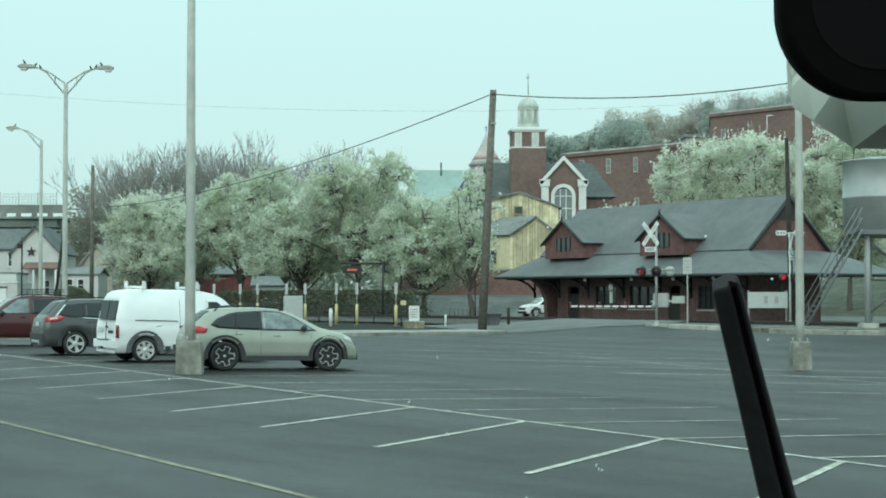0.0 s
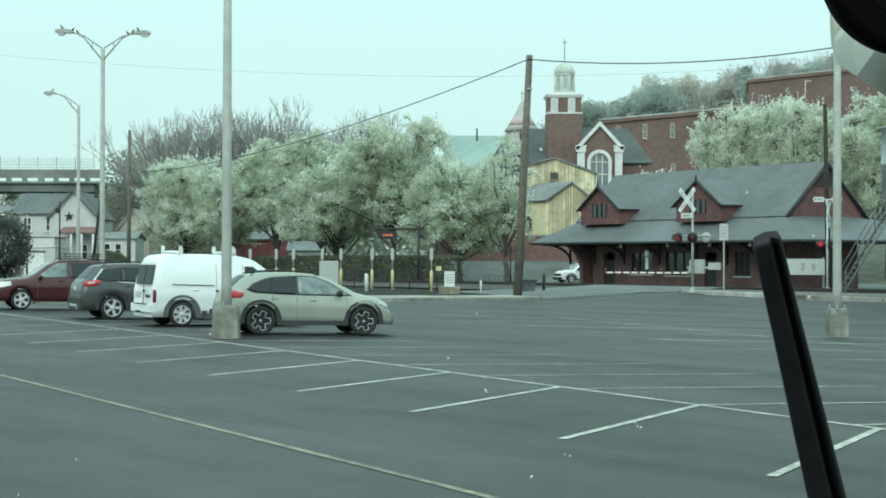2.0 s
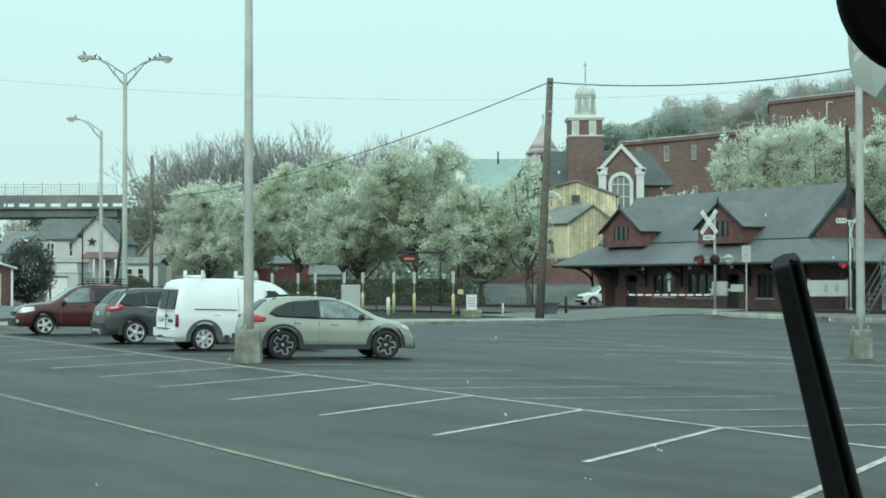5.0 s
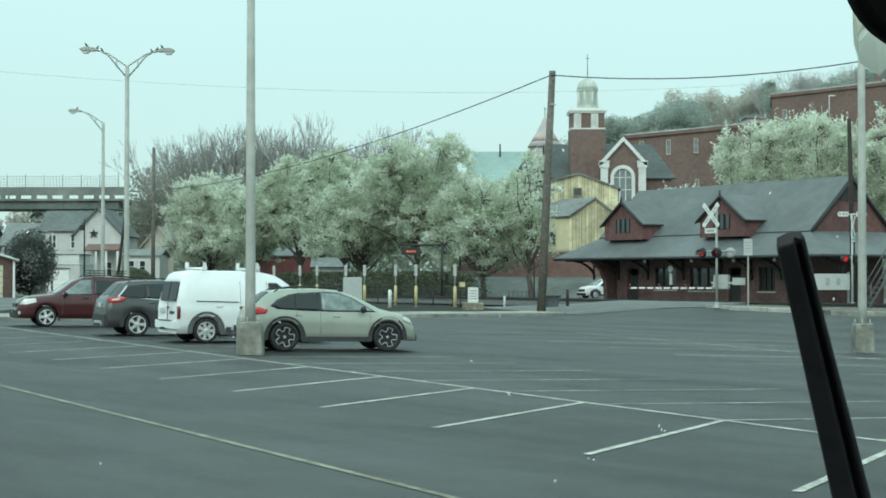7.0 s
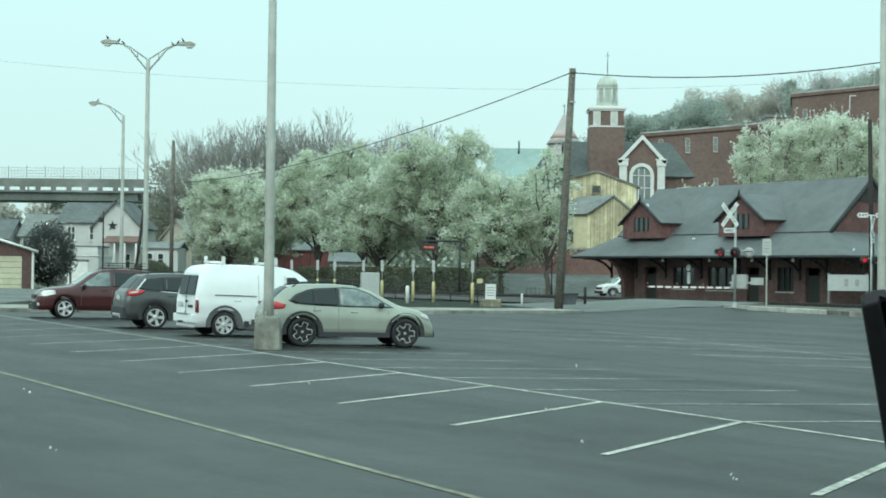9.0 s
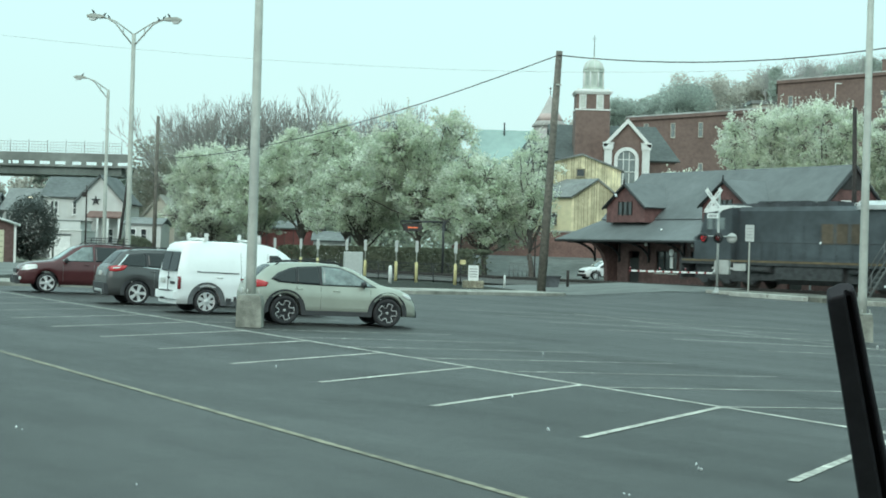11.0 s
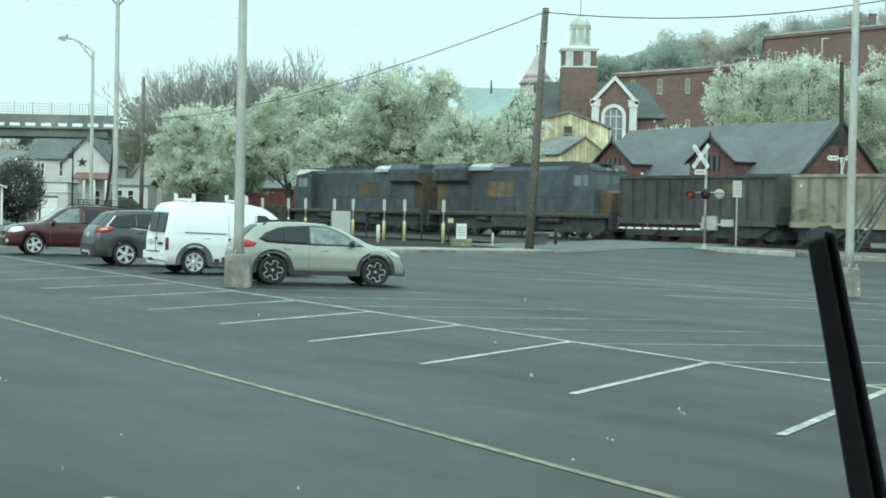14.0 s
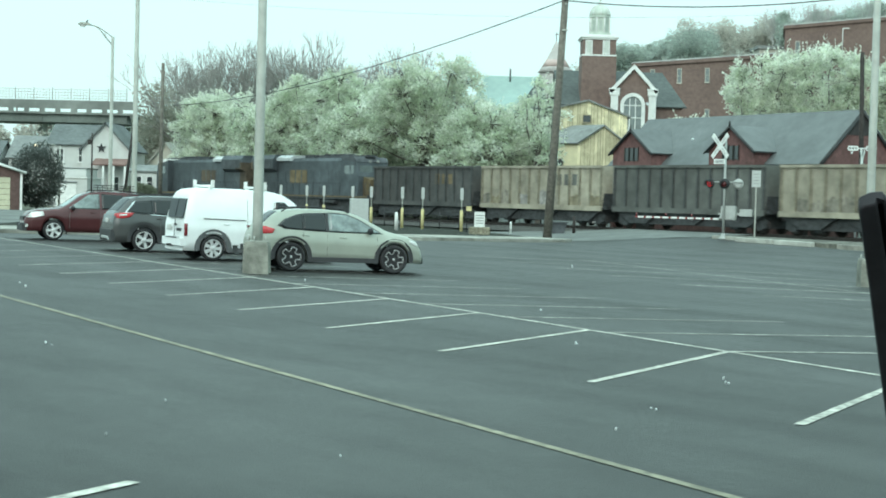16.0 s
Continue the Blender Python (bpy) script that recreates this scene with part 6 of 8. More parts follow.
def lamp_patch(c, outline, sg, out=0.014, dome=0.008):
    """A domed lamp cover that follows the curve of the car's flank."""
    b = bmesh.new()
    pts = []
    for (xa, za), (xb, zb) in zip(outline, outline[1:] + outline[:1]):
        k = max(1, int(math.hypot(xb - xa, zb - za) / 0.06))
        pts += [(xa + (xb - xa) * i / k, za + (zb - za) * i / k) for i in range(k)]
    cx, cz = sum(p[0] for p in pts) / len(pts), sum(p[1] for p in pts) / len(pts)
    rings = []
    for f, o in ((1.0, -0.02), (1.0, out), (0.8, out + 0.75 * dome), (0.55, out + dome), (0.3, out + dome)):
        rings.append([b.verts.new((cx + (x - cx) * f, sg * (side_y(c, cx + (x - cx) * f, cz + (z - cz) * f) + o), cz + (z - cz) * f)) for x, z in pts])
    n = len(pts)
    for p, q in zip(rings, rings[1:]):
        for i in range(n):
            j = (i + 1) % n
            b.faces.new((p[i], p[j], q[j], q[i])).smooth = True
    b.faces.new(rings[-1])
    return b


def wheel(t, x, y, r, sg, style, steer=0):
    h = new("wheel")
    h.parent = t
    h.matrix_local = pose(x, y, r, 0, 0, steer)
    wm = Matrix.Rotation(radians(-90 * sg), 4, "X")
    b = bmesh.new()
    lathe(b, [(r * 0.73, -0.10), (r * 0.9, -0.11), (r * 0.985, -0.075), (r, -0.03), (r, 0.04), (r * 0.985, 0.08), (r * 0.9, 0.105), (r * 0.75, 0.10), (r * 0.73, 0.05)], 36, wm)
    part("tyre", b, M_tyre, h)
    b = bmesh.new()
    lathe(b, [(r * 0.73, -0.08), (r * 0.745, 0.09), (r * 0.70, 0.095), (r * 0.67, 0.05), (r * 0.2, 0.02), (0.01, 0.02)], 36, wm)
    part("rim", b, M_black_alloy if style != "cap" else M_alloy, h)
    b = bmesh.new()
    n = {"star": 5, "five": 5, "cap": 7}[style]
    for i in range(n):
        a = 2 * math.pi * i / n
        if style == "star":
            spot = lambda k, w, z: wm @ Vector((r * k * math.cos(a + w), r * k * math.sin(a + w), z))
            for e in (-1, 1):
                bar(b, spot(0.40, e * 0.46, 0.07), spot(0.69, e * 0.27, 0.085), 0.012, 0.012, 5)
            bar(b, spot(0.69, -0.27, 0.085), spot(0.69, 0.27, 0.085), 0.012, 0.012, 5)
            bar(b, spot(0.40, 0.46, 0.07), spot(0.40, 2 * math.pi / n - 0.46, 0.07), 0.012, 0.012, 5)
        else:
            q = wm @ Matrix.Rotation(a, 4, "Z")
            k = 0.046 if style == "five" else 0.045
            prism(b, [(0.02, -k * 0.7), (r * 0.70, -k * 1.15), (r * 0.70, k * 1.15), (0.02, k * 0.7)], 0, 0.03, q @ Matrix.Translation((0, 0, 0.055)) @ Matrix.Rotation(radians(90), 4, "X") @ Matrix.Translation((0, 0, 0)))
    if style != "star":
        lathe(b, [(0.075, 0.05), (0.07, 0.09), (0.02, 0.095)], 14, wm)
        tube(b, [wm @ Vector((r * 0.71 * math.cos(2 * math.pi * i / 32), r * 0.71 * math.sin(2 * math.pi * i / 32), 0.09)) for i in range(33)], 0.016, 5)
    if style == "star":
        hub = bmesh.new()
        lathe(hub, [(0.035, 0.05), (0.033, 0.075), (0.01, 0.08)], 10, wm)
        part("hub_cap", hub, M_machined, h)
    part("spokes", b, M_machined if style == "star" else M_alloy, h, "bright alloy spokes" if style != "star" else "machined star-shaped spokes")
    return h


def lean_back(t, k):
    """Tilt the upper tail of a body forwards."""
    for o in t.children:
        if o.type == "MESH":
            for v in o.data.vertices:
                v.co.x += k * max(0.0, v.co.z - 1.0) * sm(1.5, 2.25, -v.co.x)


def car(name, label, c, m):
    t = thing(name, label, "car", m)
    x0, x1 = c["top"][0][0], c["top"][-1][0]
    n = int((x1 - x0) / 0.05)
    xs = sorted({x0 + (x1 - x0) * i / n for i in range(n + 1)} | {xw + s * c["arch"] * 0.999 for xw in c["wheels"] for s in (-1, 1)})
    b = bmesh.new()
    rings = []
    for x in xs:
        s = car_section(c, x)
        ring = [b.verts.new((x, y, z)) for y, z in s] + [b.verts.new((x, -y, z)) for y, z in s[-2:0:-1]]
        rings.append(ring)
    k = len(rings[0])
    for a, d in zip(rings, rings[1:]):
        for i in range(k):
            j = (i + 1) % k
            b.faces.new((a[i], a[j], d[j], d[i])).smooth = True
    b.faces.new(rings[0][::-1])
    b.faces.new(rings[-1])
    body = part("body", b, c["paint"], t)
    # glass
    for sg in (-1, 1):
        if c.get("frame"):
            part("window_surround", lamp_patch(c, c["frame"], sg, 0.006, 0.0), M_black, t, "black window surround")
        for o, g in c["side"]:
            part("side_window", lamp_patch(c, o, sg, 0.014, 0.0), g, t)
    for nm, xa, xb, ins in c["glass"]:
        b = bmesh.new()
        rows = []
        for i in range(9):
            x = xa + (xb - xa) * i / 8
            s = car_section(c, x)[-4:]
            half = [(y * ins, z + 0.012) for y, z in s]
            rows.append([b.verts.new((x, y, z)) for y, z in half] + [b.verts.new((x, -y, z)) for y, z in half[-2::-1]])
        for p, q in zip(rows, rows[1:]):
            for i in range(len(p) - 1):
                b.faces.new((p[i], p[i + 1], q[i + 1], q[i])).smooth = True
        part(nm, b, M_car_glass_dark if nm != "windscreen" else M_car_glass_pale, t)
    # wheels, arches and sills
    for xw, st in zip(c["wheels"], (0, c.get("steer", 0))):
        for sg in (-1, 1):
            wheel(t, xw, sg * (c["w"] / 2 - 0.125), c["r"], sg, c["style"], st)
            if c.get("clad"):
                b = bmesh.new()
                pr = None
                for i in range(17):
                    a = radians(-8 + 196 * i / 16)
                    cur = []
                    for R, o in ((c["arch"] - 0.01, 0.012), (c["arch"] + c.get("trim", 0.1), 0.012), (c["arch"] + c.get("trim", 0.1), -0.03), (c["arch"] - 0.01, -0.03)):
                        x, z = xw + R * math.cos(a), max(c["floor"], c["r"] + R * math.sin(a))
                        cur.append(b.verts.new((x, sg * (side_y(c, x, max(z, c["r"] + c["arch"] * 0.3)) + o), z)))
                    if pr:
                        for u in range(4):
                            v = (u + 1) % 4
                            b.faces.new((pr[u], pr[v], cur[v], cur[u]))
                    pr = cur
                part("wheel_arch", b, c["clad"], t, "matt dark wheel arch trim")
    if c.get("clad"):
        for sg in (-1, 1):
            b = bmesh.new()
            xa, xb = c["wheels"][0] + c["arch"], c["wheels"][1] - c["arch"]
            w = c["w"] / 2
            box(b, xa, xb, sg * w - 0.05 * (sg > 0) - 0.0, sg * w + 0.05 * (sg < 0), c["floor"] - 0.02, c["floor"] + 0.10)
            part("sill", b, c["clad"], t)
    for nm, mt, pts, lab in c["patches"]:
        for sg in (-1, 1):
            part(nm, (lamp_patch if "lamp" in nm else side_patch)(c, pts, sg, 0.022 if nm == "reversing_lamp" else 0.014), mt, t, lab)
    for nm, mt, bx in c["boxes"]:
        b = bmesh.new()
        box(b, *bx)
        bmesh.ops.bevel(b, geom=b.edges[:], offset=0.012, segments=1, affect="EDGES")
        part(nm, b, mt, t)
    for x in c.get("seams", ()):
        zl, zh = c["floor"] + 0.14, interp(c["belt"], x) + c.get("seam_up", -0.03)
        for sg in (-1, 1):
            part("door_seam", side_patch(c, [(x - 0.004, zl), (x - 0.004, zh), (x + 0.004, zh), (x + 0.004, zl)], sg, 0.006), M_seam, t)
    # door mirrors
    xm, zm = c["mirror"]
    for sg in (-1, 1):
        b = bmesh.new()
        y = sg * (side_y(c, xm, zm) + 0.02)
        lathe(b, [(0.03, -0.09), (0.085, -0.07), (0.10, 0.0), (0.085, 0.07), (0.03, 0.09)], 12, Matrix.Translation((xm, y + sg * 0.11, zm)) @ Matrix.Rotation(radians(90), 4, "X") @ Matrix.Diagonal((0.7, 0.85, 1.2, 1)))
        bar(b, (xm + 0.02, y - sg * 0.03, zm - 0.05), (xm + 0.02, y + sg * 0.08, zm - 0.03), 0.025)
        part("door_mirror", b, M_black, t)
    for xh, zh in c["handles"]:
        for sg in (-1, 1):
            b = bmesh.new()
            y = sg * (side_y(c, xh, zh) + 0.015)
            bar(b, (xh - 0.09, y, zh), (xh + 0.09, y, zh), 0.016, 0.016, 6)
            part("door_handle", b, c["paint"], t)
    for xa, xb, yr in c.get("rails", ()):
        for sg in (-1, 1):
            b = bmesh.new()
            z = interp(c["top"], (xa + xb) / 2)
            tube(b, [(xa, sg * yr, interp(c["top"], xa) - 0.03), (xa + 0.12, sg * yr, interp(c["top"], xa + 0.12) + 0.045), ((xa + xb) / 2, sg * yr, z + 0.05), (xb - 0.12, sg * yr, interp(c["top"], xb - 0.12) + 0.045), (xb, sg * yr, interp(c["top"], xb) - 0.03)], 0.018)
            part("roof_rail", b, M_roof_rail, t)
    return t


PLAN = [(-3, 0.80), (-2.25, 0.82), (-2.1, 0.90), (-1.8, 0.965), (-1.2, 1.0), (1.0, 1.0), (1.6, 0.96), (2.0, 0.86), (2.2, 0.70), (2.4, 0.62)]


def on_lot(x, y, turn):
    return Matrix.Translation((x, y, ground_z(x, y))) @ Matrix.Rotation(radians(0.8), 4, "Y") @ Matrix.Rotation(radians(turn), 4, "Z")


crossover = dict(
    top=[(-2.24, 0.780), (-2.18, 1.000), (-2.08, 1.111), (-1.78, 1.390), (-1.62, 1.484), (-1.2, 1.534), (-0.5, 1.552), (0.1, 1.520), (0.4, 1.440), (0.75, 1.264), (1.12, 1.075), (1.3, 1.034), (1.70, 0.945), (1.93, 0.84), (2.05, 0.67), (2.09, 0.50)],
    belt=[(-2.3, 1.02), (-1.3, 1.02), (1.0, 0.93), (2.3, 0.86)], plan=PLAN, w=1.78, floor=0.27, wheels=(-1.3175, 1.3175), r=0.358, arch=0.42, tumble=0.42, paint=M_khaki, clad=M_clad, style="star", seams=(-1.03, -0.42, 0.86), frame=[(-1.68, 1.12), (-1.5, 1.28), (-1.2, 1.405), (-0.98, 1.445), (-0.28, 1.482), (0.1, 1.455), (0.45, 1.322), (1.02, 0.985), (-0.2, 0.99), (-1.0, 1.015), (-1.5, 1.045)],
    side=[([(-1.62, 1.135), (-1.46, 1.265), (-1.2, 1.38), (-1.05, 1.415), (-1.05, 1.04), (-1.45, 1.065)], M_car_glass), ([(-1.02, 1.038), (-1.02, 1.42), (-0.6, 1.455), (-0.46, 1.46), (-0.46, 1.02)], M_car_glass), ([(-0.38, 1.015), (-0.38, 1.462), (0.08, 1.432), (0.42, 1.305), (0.94, 1.003)], M_car_glass_pale)],
    glass=[("windscreen", 0.36, 1.08, 0.9), ("rear_window", -2.05, -1.66, 0.88)], mirror=(0.66, 1.05), handles=[(-0.98, 0.90), (-0.02, 0.87)], rails=[(-1.55, 0.15, 0.56)],
    patches=[("tail_lamp", M_tail, [(-2.2, 0.90), (-2.17, 1.06), (-1.98, 1.10), (-1.74, 1.03), (-1.80, 0.93)], "red wrap-around tail lamp"), ("headlamp", M_head, [(1.70, 0.79), (1.74, 0.86), (1.94, 0.80), (2.02, 0.70), (1.90, 0.70)], "clear wedge headlamp")],
    boxes=[("rear_bumper", M_clad, (-2.27, -1.98, -0.70, 0.70, 0.30, 0.52)), ("front_bumper", M_clad, (1.92, 2.15, -0.60, 0.60, 0.26, 0.42)), ("grille", M_black, (2.04, 2.12, -0.42, 0.42, 0.56, 0.68)), ("number_plate", M_plate, (-2.26, -2.22, -0.15, 0.15, 0.72, 0.86))])
car("car", "pale green crossover hatchback with black-silver wheels, parked on asphalt", crossover, on_lot(-2.91, 40.28, 17.6))

wagon = dict(
    top=[(-2.26, 0.80), (-2.2, 1.02), (-2.1, 1.18), (-1.85, 1.50), (-1.7, 1.60), (-1.2, 1.655), (-0.3, 1.67), (0.15, 1.62), (0.45, 1.50), (0.85, 1.20), (1.1, 1.07), (1.3, 1.05), (1.8, 0.99), (2.08, 0.90), (2.2, 0.74), (2.26, 0.52)],
    belt=[(-2.3, 1.04), (1.0, 0.98), (2.3, 0.9)], plan=PLAN, w=1.78, floor=0.27, wheels=(-1.31, 1.31), r=0.325, arch=0.385, tumble=0.36, paint=M_maroon, clad=None, style="five", seams=(-0.85, -0.21, 0.80),
    side=[([(-1.9, 1.10), (-1.75, 1.50), (-1.05, 1.55), (-1.05, 1.09)], M_car_glass), ([(-0.98, 1.09), (-0.98, 1.55), (-0.25, 1.57), (-0.25, 1.07)], M_car_glass), ([(-0.17, 1.07), (-0.17, 1.565), (0.18, 1.53), (0.85, 1.06)], M_car_glass_pale)],
    glass=[("windscreen", 0.36, 1.02, 0.9), ("rear_window", -2.12, -1.8, 0.88)], mirror=(0.72, 1.08), handles=[(-0.9, 0.97), (0.05, 0.95)], rails=[(-1.75, 0.1, 0.58)],
    patches=[("headlamp", M_head, [(1.62, 0.80), (1.66, 0.93), (2.06, 0.90), (2.16, 0.72), (1.92, 0.73)], "clear headlamp"), ("tail_lamp", M_tail, [(-2.16, 0.85), (-2.14, 1.06), (-1.9, 1.06), (-1.94, 0.88)], "red tail lamp")],
    boxes=[("front_bumper", M_clad, (1.95, 2.32, -0.64, 0.64, 0.28, 0.54)), ("grille", M_black, (2.16, 2.26, -0.4, 0.4, 0.62, 0.76)), ("number_plate", M_plate, (2.29, 2.32, -0.15, 0.15, 0.42, 0.53)), ("fog_lamp", M_head, (2.12, 2.2, 0.55, 0.68, 0.40, 0.5)), ("lower_grille", M_black, (2.27, 2.315, -0.45, 0.45, 0.30, 0.40)), ("mud_flap", M_black, (-1.74, -1.72, 0.62, 0.86, 0.2, 0.42)), ("mud_flap", M_black, (0.88, 0.90, 0.62, 0.86, 0.2, 0.42))])
wg_ = car("car", "maroon estate car with roof basket, parked facing the other way", wagon, on_lot(-12.62, 55.43, 202) @ Matrix.Scale(1.04, 4))
b = bmesh.new()
for y in (-0.5, -0.25, 0, 0.25, 0.5):
    bar(b, (-1.35, y, 1.78), (-0.15, y, 1.78), 0.014, 0.014, 5)
for x in (-1.35, -0.95, -0.55, -0.15):
    bar(b, (x, -0.5, 1.78), (x, 0.5, 1.78), 0.014, 0.014, 5)
for x in (-1.35, -0.15):
    bar(b, (x, -0.5, 1.86), (x, 0.5, 1.86), 0.014, 0.014, 5)
for y in (-0.5, 0.5):
    bar(b, (-1.35, y, 1.86), (-0.15, y, 1.86), 0.014, 0.014, 5)
    for x in (-1.2, -0.3):
        bar(b, (x, y, 1.62), (x, y, 1.86), 0.014, 0.014, 5)
part("roof_basket", b, M_roof_rail, wg_, "black steel roof basket")

suv = dict(
    top=[(-2.27, 0.86), (-2.22, 1.08), (-2.08, 1.22), (-1.80, 1.52), (-1.66, 1.61), (-1.2, 1.665), (-0.4, 1.68), (0.1, 1.65), (0.45, 1.55), (1.0, 1.20), (1.25, 1.09), (1.8, 1.02), (2.08, 0.90), (2.2, 0.72), (2.25, 0.5)],
    belt=[(-2.3, 1.10), (-1.4, 1.10), (1.0, 1.00), (2.3, 0.92)], plan=PLAN, w=1.84, floor=0.27, wheels=(-1.345, 1.345), r=0.35, arch=0.41, tumble=0.40, paint=M_gunmetal, clad=M_clad, style="five", seams=(-0.86, -0.16, 0.82), frame=[(-1.92, 1.18), (-1.64, 1.50), (-1.1, 1.555), (-0.2, 1.585), (0.22, 1.55), (0.92, 1.085), (-0.2, 1.075), (-1.1, 1.115), (-1.55, 1.13)],
    side=[([(-1.86, 1.20), (-1.62, 1.47), (-1.1, 1.53), (-1.1, 1.14), (-1.55, 1.15)], M_car_glass), ([(-1.04, 1.14), (-1.04, 1.535), (-0.2, 1.56), (-0.2, 1.10)], M_car_glass), ([(-0.12, 1.10), (-0.12, 1.555), (0.2, 1.53), (0.85, 1.10)], M_car_glass)],
    glass=[("windscreen", 0.4, 1.18, 0.9), ("rear_window", -2.10, -1.72, 0.9)], mirror=(0.72, 1.12), handles=[(-0.9, 1.0), (0.1, 0.98)], rails=[(-1.6, 0.1, 0.6)],
    patches=[("tail_lamp", M_tail, [(-2.24, 0.99), (-2.2, 1.12), (-2.0, 1.155), (-1.66, 1.16), (-1.78, 1.03), (-2.0, 0.98)], "red and clear tail lamp"), ("reversing_lamp", M_head, [(-2.10, 1.05), (-2.08, 1.10), (-1.86, 1.125), (-1.88, 1.075)], "clear strip in the tail lamp"), ("window_trim", M_chrome, [(-1.94, 1.155), (-1.64, 1.505), (-1.60, 1.495), (-1.88, 1.175), (-0.2, 1.075), (-0.2, 1.06)], "bright window trim"), ("headlamp", M_head, [(1.7, 0.86), (1.72, 0.92), (2.05, 0.82), (2.1, 0.76)], "clear headlamp")],
    boxes=[("rear_bumper", M_clad, (-2.32, -1.9, -0.76, 0.76, 0.30, 0.64)), ("grille", M_black, (2.12, 2.235, -0.52, 0.52, 0.60, 0.80)), ("front_bumper", M_clad, (1.95, 2.29, -0.66, 0.66, 0.28, 0.50)), ("bumper_step", M_fog, (-2.345, -2.2, -0.45, 0.45, 0.36, 0.44)), ("number_plate", M_plate, (-2.29, -2.25, -0.15, 0.15, 0.84, 0.97)), ("exhaust", M_chrome, (-2.36, -2.2, -0.62, -0.50, 0.29, 0.36)), ("exhaust", M_chrome, (-2.36, -2.2, 0.50, 0.62, 0.29, 0.36))])
car("car", "dark grey compact sport utility car parked tail outward", suv, on_lot(-8.26, 48.5, 25))

M_van_clad = mat("grey_van_cladding", (0.10, 0.108, 0.112), 0.75, 0, 0.1, 8.0)
VPLAN = [(-3, 0.93), (-2.28, 0.94), (-2.1, 0.98), (-1.8, 1.0), (1.2, 1.0), (1.7, 0.97), (2.05, 0.88), (2.25, 0.74), (2.4, 0.66)]
van = dict(
    top=[(-2.29, 1.72), (-2.25, 1.86), (-2.1, 1.94), (-1.7, 1.975), (-0.5, 1.975), (0.2, 1.95), (0.55, 1.88), (0.8, 1.75), (1.35, 1.33), (1.55, 1.20), (1.75, 1.12), (2.1, 1.0), (2.24, 0.84), (2.3, 0.55)],
    belt=[(-2.4, 1.12), (1.2, 1.10), (2.4, 0.98)], plan=VPLAN, w=1.8, floor=0.26, wheels=(-1.455, 1.455), r=0.335, arch=0.40, tumble=0.13, paint=M_van_white, clad=M_van_clad, trim=0.13, style="cap", seams=(-0.48, 0.30), seam_up=0.6,
    side=[([(0.35, 1.15), (0.35, 1.66), (0.6, 1.66), (1.15, 1.22), (1.15, 1.13)], M_car_glass)],
    glass=[("windscreen", 0.72, 1.5, 0.92)], mirror=(1.0, 1.22), handles=[(0.42, 1.02), (-1.1, 1.0)],
    patches=[("tail_lamp", M_tail_dark, [(-2.28, 0.66), (-2.28, 1.0), (-2.19, 1.0), (-2.19, 0.66)], "tall red tail lamp"), ("door_track", M_clad, [(-1.75, 1.13), (-1.75, 1.155), (-0.55, 1.135), (-0.55, 1.11)], "dark sliding door track"), ("side_moulding", M_clad, [(-0.4, 0.60), (-0.4, 0.66), (0.9, 0.66), (0.9, 0.60)], "dark side moulding"), ("headlamp", M_head, [(1.75, 0.82), (1.78, 1.02), (2.05, 0.97), (2.15, 0.82)], "clear headlamp")],
    boxes=[("rear_bumper", M_van_white, (-2.38, -2.1, -0.84, 0.84, 0.38, 0.60)), ("rear_window", M_car_glass_dark, (-2.31, -2.27, -0.70, -0.02, 1.14, 1.67)), ("rear_window", M_car_glass_dark, (-2.31, -2.27, 0.02, 0.70, 1.14, 1.67)), ("door_gap", M_clad, (-2.303, -2.28, -0.012, 0.012, 0.62, 1.11)), ("number_plate", M_plate, (-2.32, -2.28, 0.30, 0.60, 0.80, 0.94)), ("door_handle", M_clad, (-2.33, -2.28, -0.18, -0.04, 0.92, 0.98)), ("badge", M_clad, (-2.31, -2.285, -0.65, -0.25, 0.78, 0.86)), ("bumper_step", M_clad, (-2.395, -2.2, -0.5, 0.5, 0.585, 0.615)), ("tow_bar", M_under, (-2.5, -2.3, -0.05, 0.05, 0.36, 0.42))])
vn = car("van", "white high-roofed delivery van with pale ladder rack", van, on_lot(-5.54, 44.49, 27))
lean_back(vn, 0.2)
for x in (-1.5, 0.0):
    b = bmesh.new()
    bar(b, (x, -0.78, 2.03), (x, 0.78, 2.03), 0.035, 0.035, 8)
    for y in (-0.62, 0.62):
        box(b, x - 0.05, x + 0.05, y - 0.04, y + 0.04, 1.90, 2.02)
    for y in (-0.78, 0.78):
        box(b, x - 0.045, x + 0.045, y - 0.03, y + 0.03, 2.0, 2.20)
    part("ladder_rack", b, M_white, vn, "pale roof ladder rack bar")
b = bmesh.new()
for i in range(7):
    box(b, -0.9 + i * 0.22, -0.76 + i * 0.22, -0.9, -0.87, 0.26 + 0.07 * (i % 2), 0.44 + 0.05 * (i % 3))
part("under_box", b, M_under, vn)

suv_w = dict(suv)
suv_w.update(paint=M_van_white, style="five", clad=M_clad)
xw, yw = 13.15, 129.5
car("car", "white sport utility car waiting beside the station", suv_w, Matrix.Translation((xw, yw, ground_z(xw, yw) + 0.02)) @ Matrix.Rotation(radians(205), 4, "Z") @ Matrix.Scale(0.95, 4))


# ---- crossing signals ----
M_red_lens = glow("lit_red_lens", (0.75, 0.03, 0.04), 0.4)
M_red_dim = mat("unlit_red_lens", (0.10, 0.012, 0.014), 0.25, 0, 0.1, 6.0, spec=0.7)
M_red_stripe = mat("red_reflective_stripe", (0.22, 0.05, 0.05), 0.5)
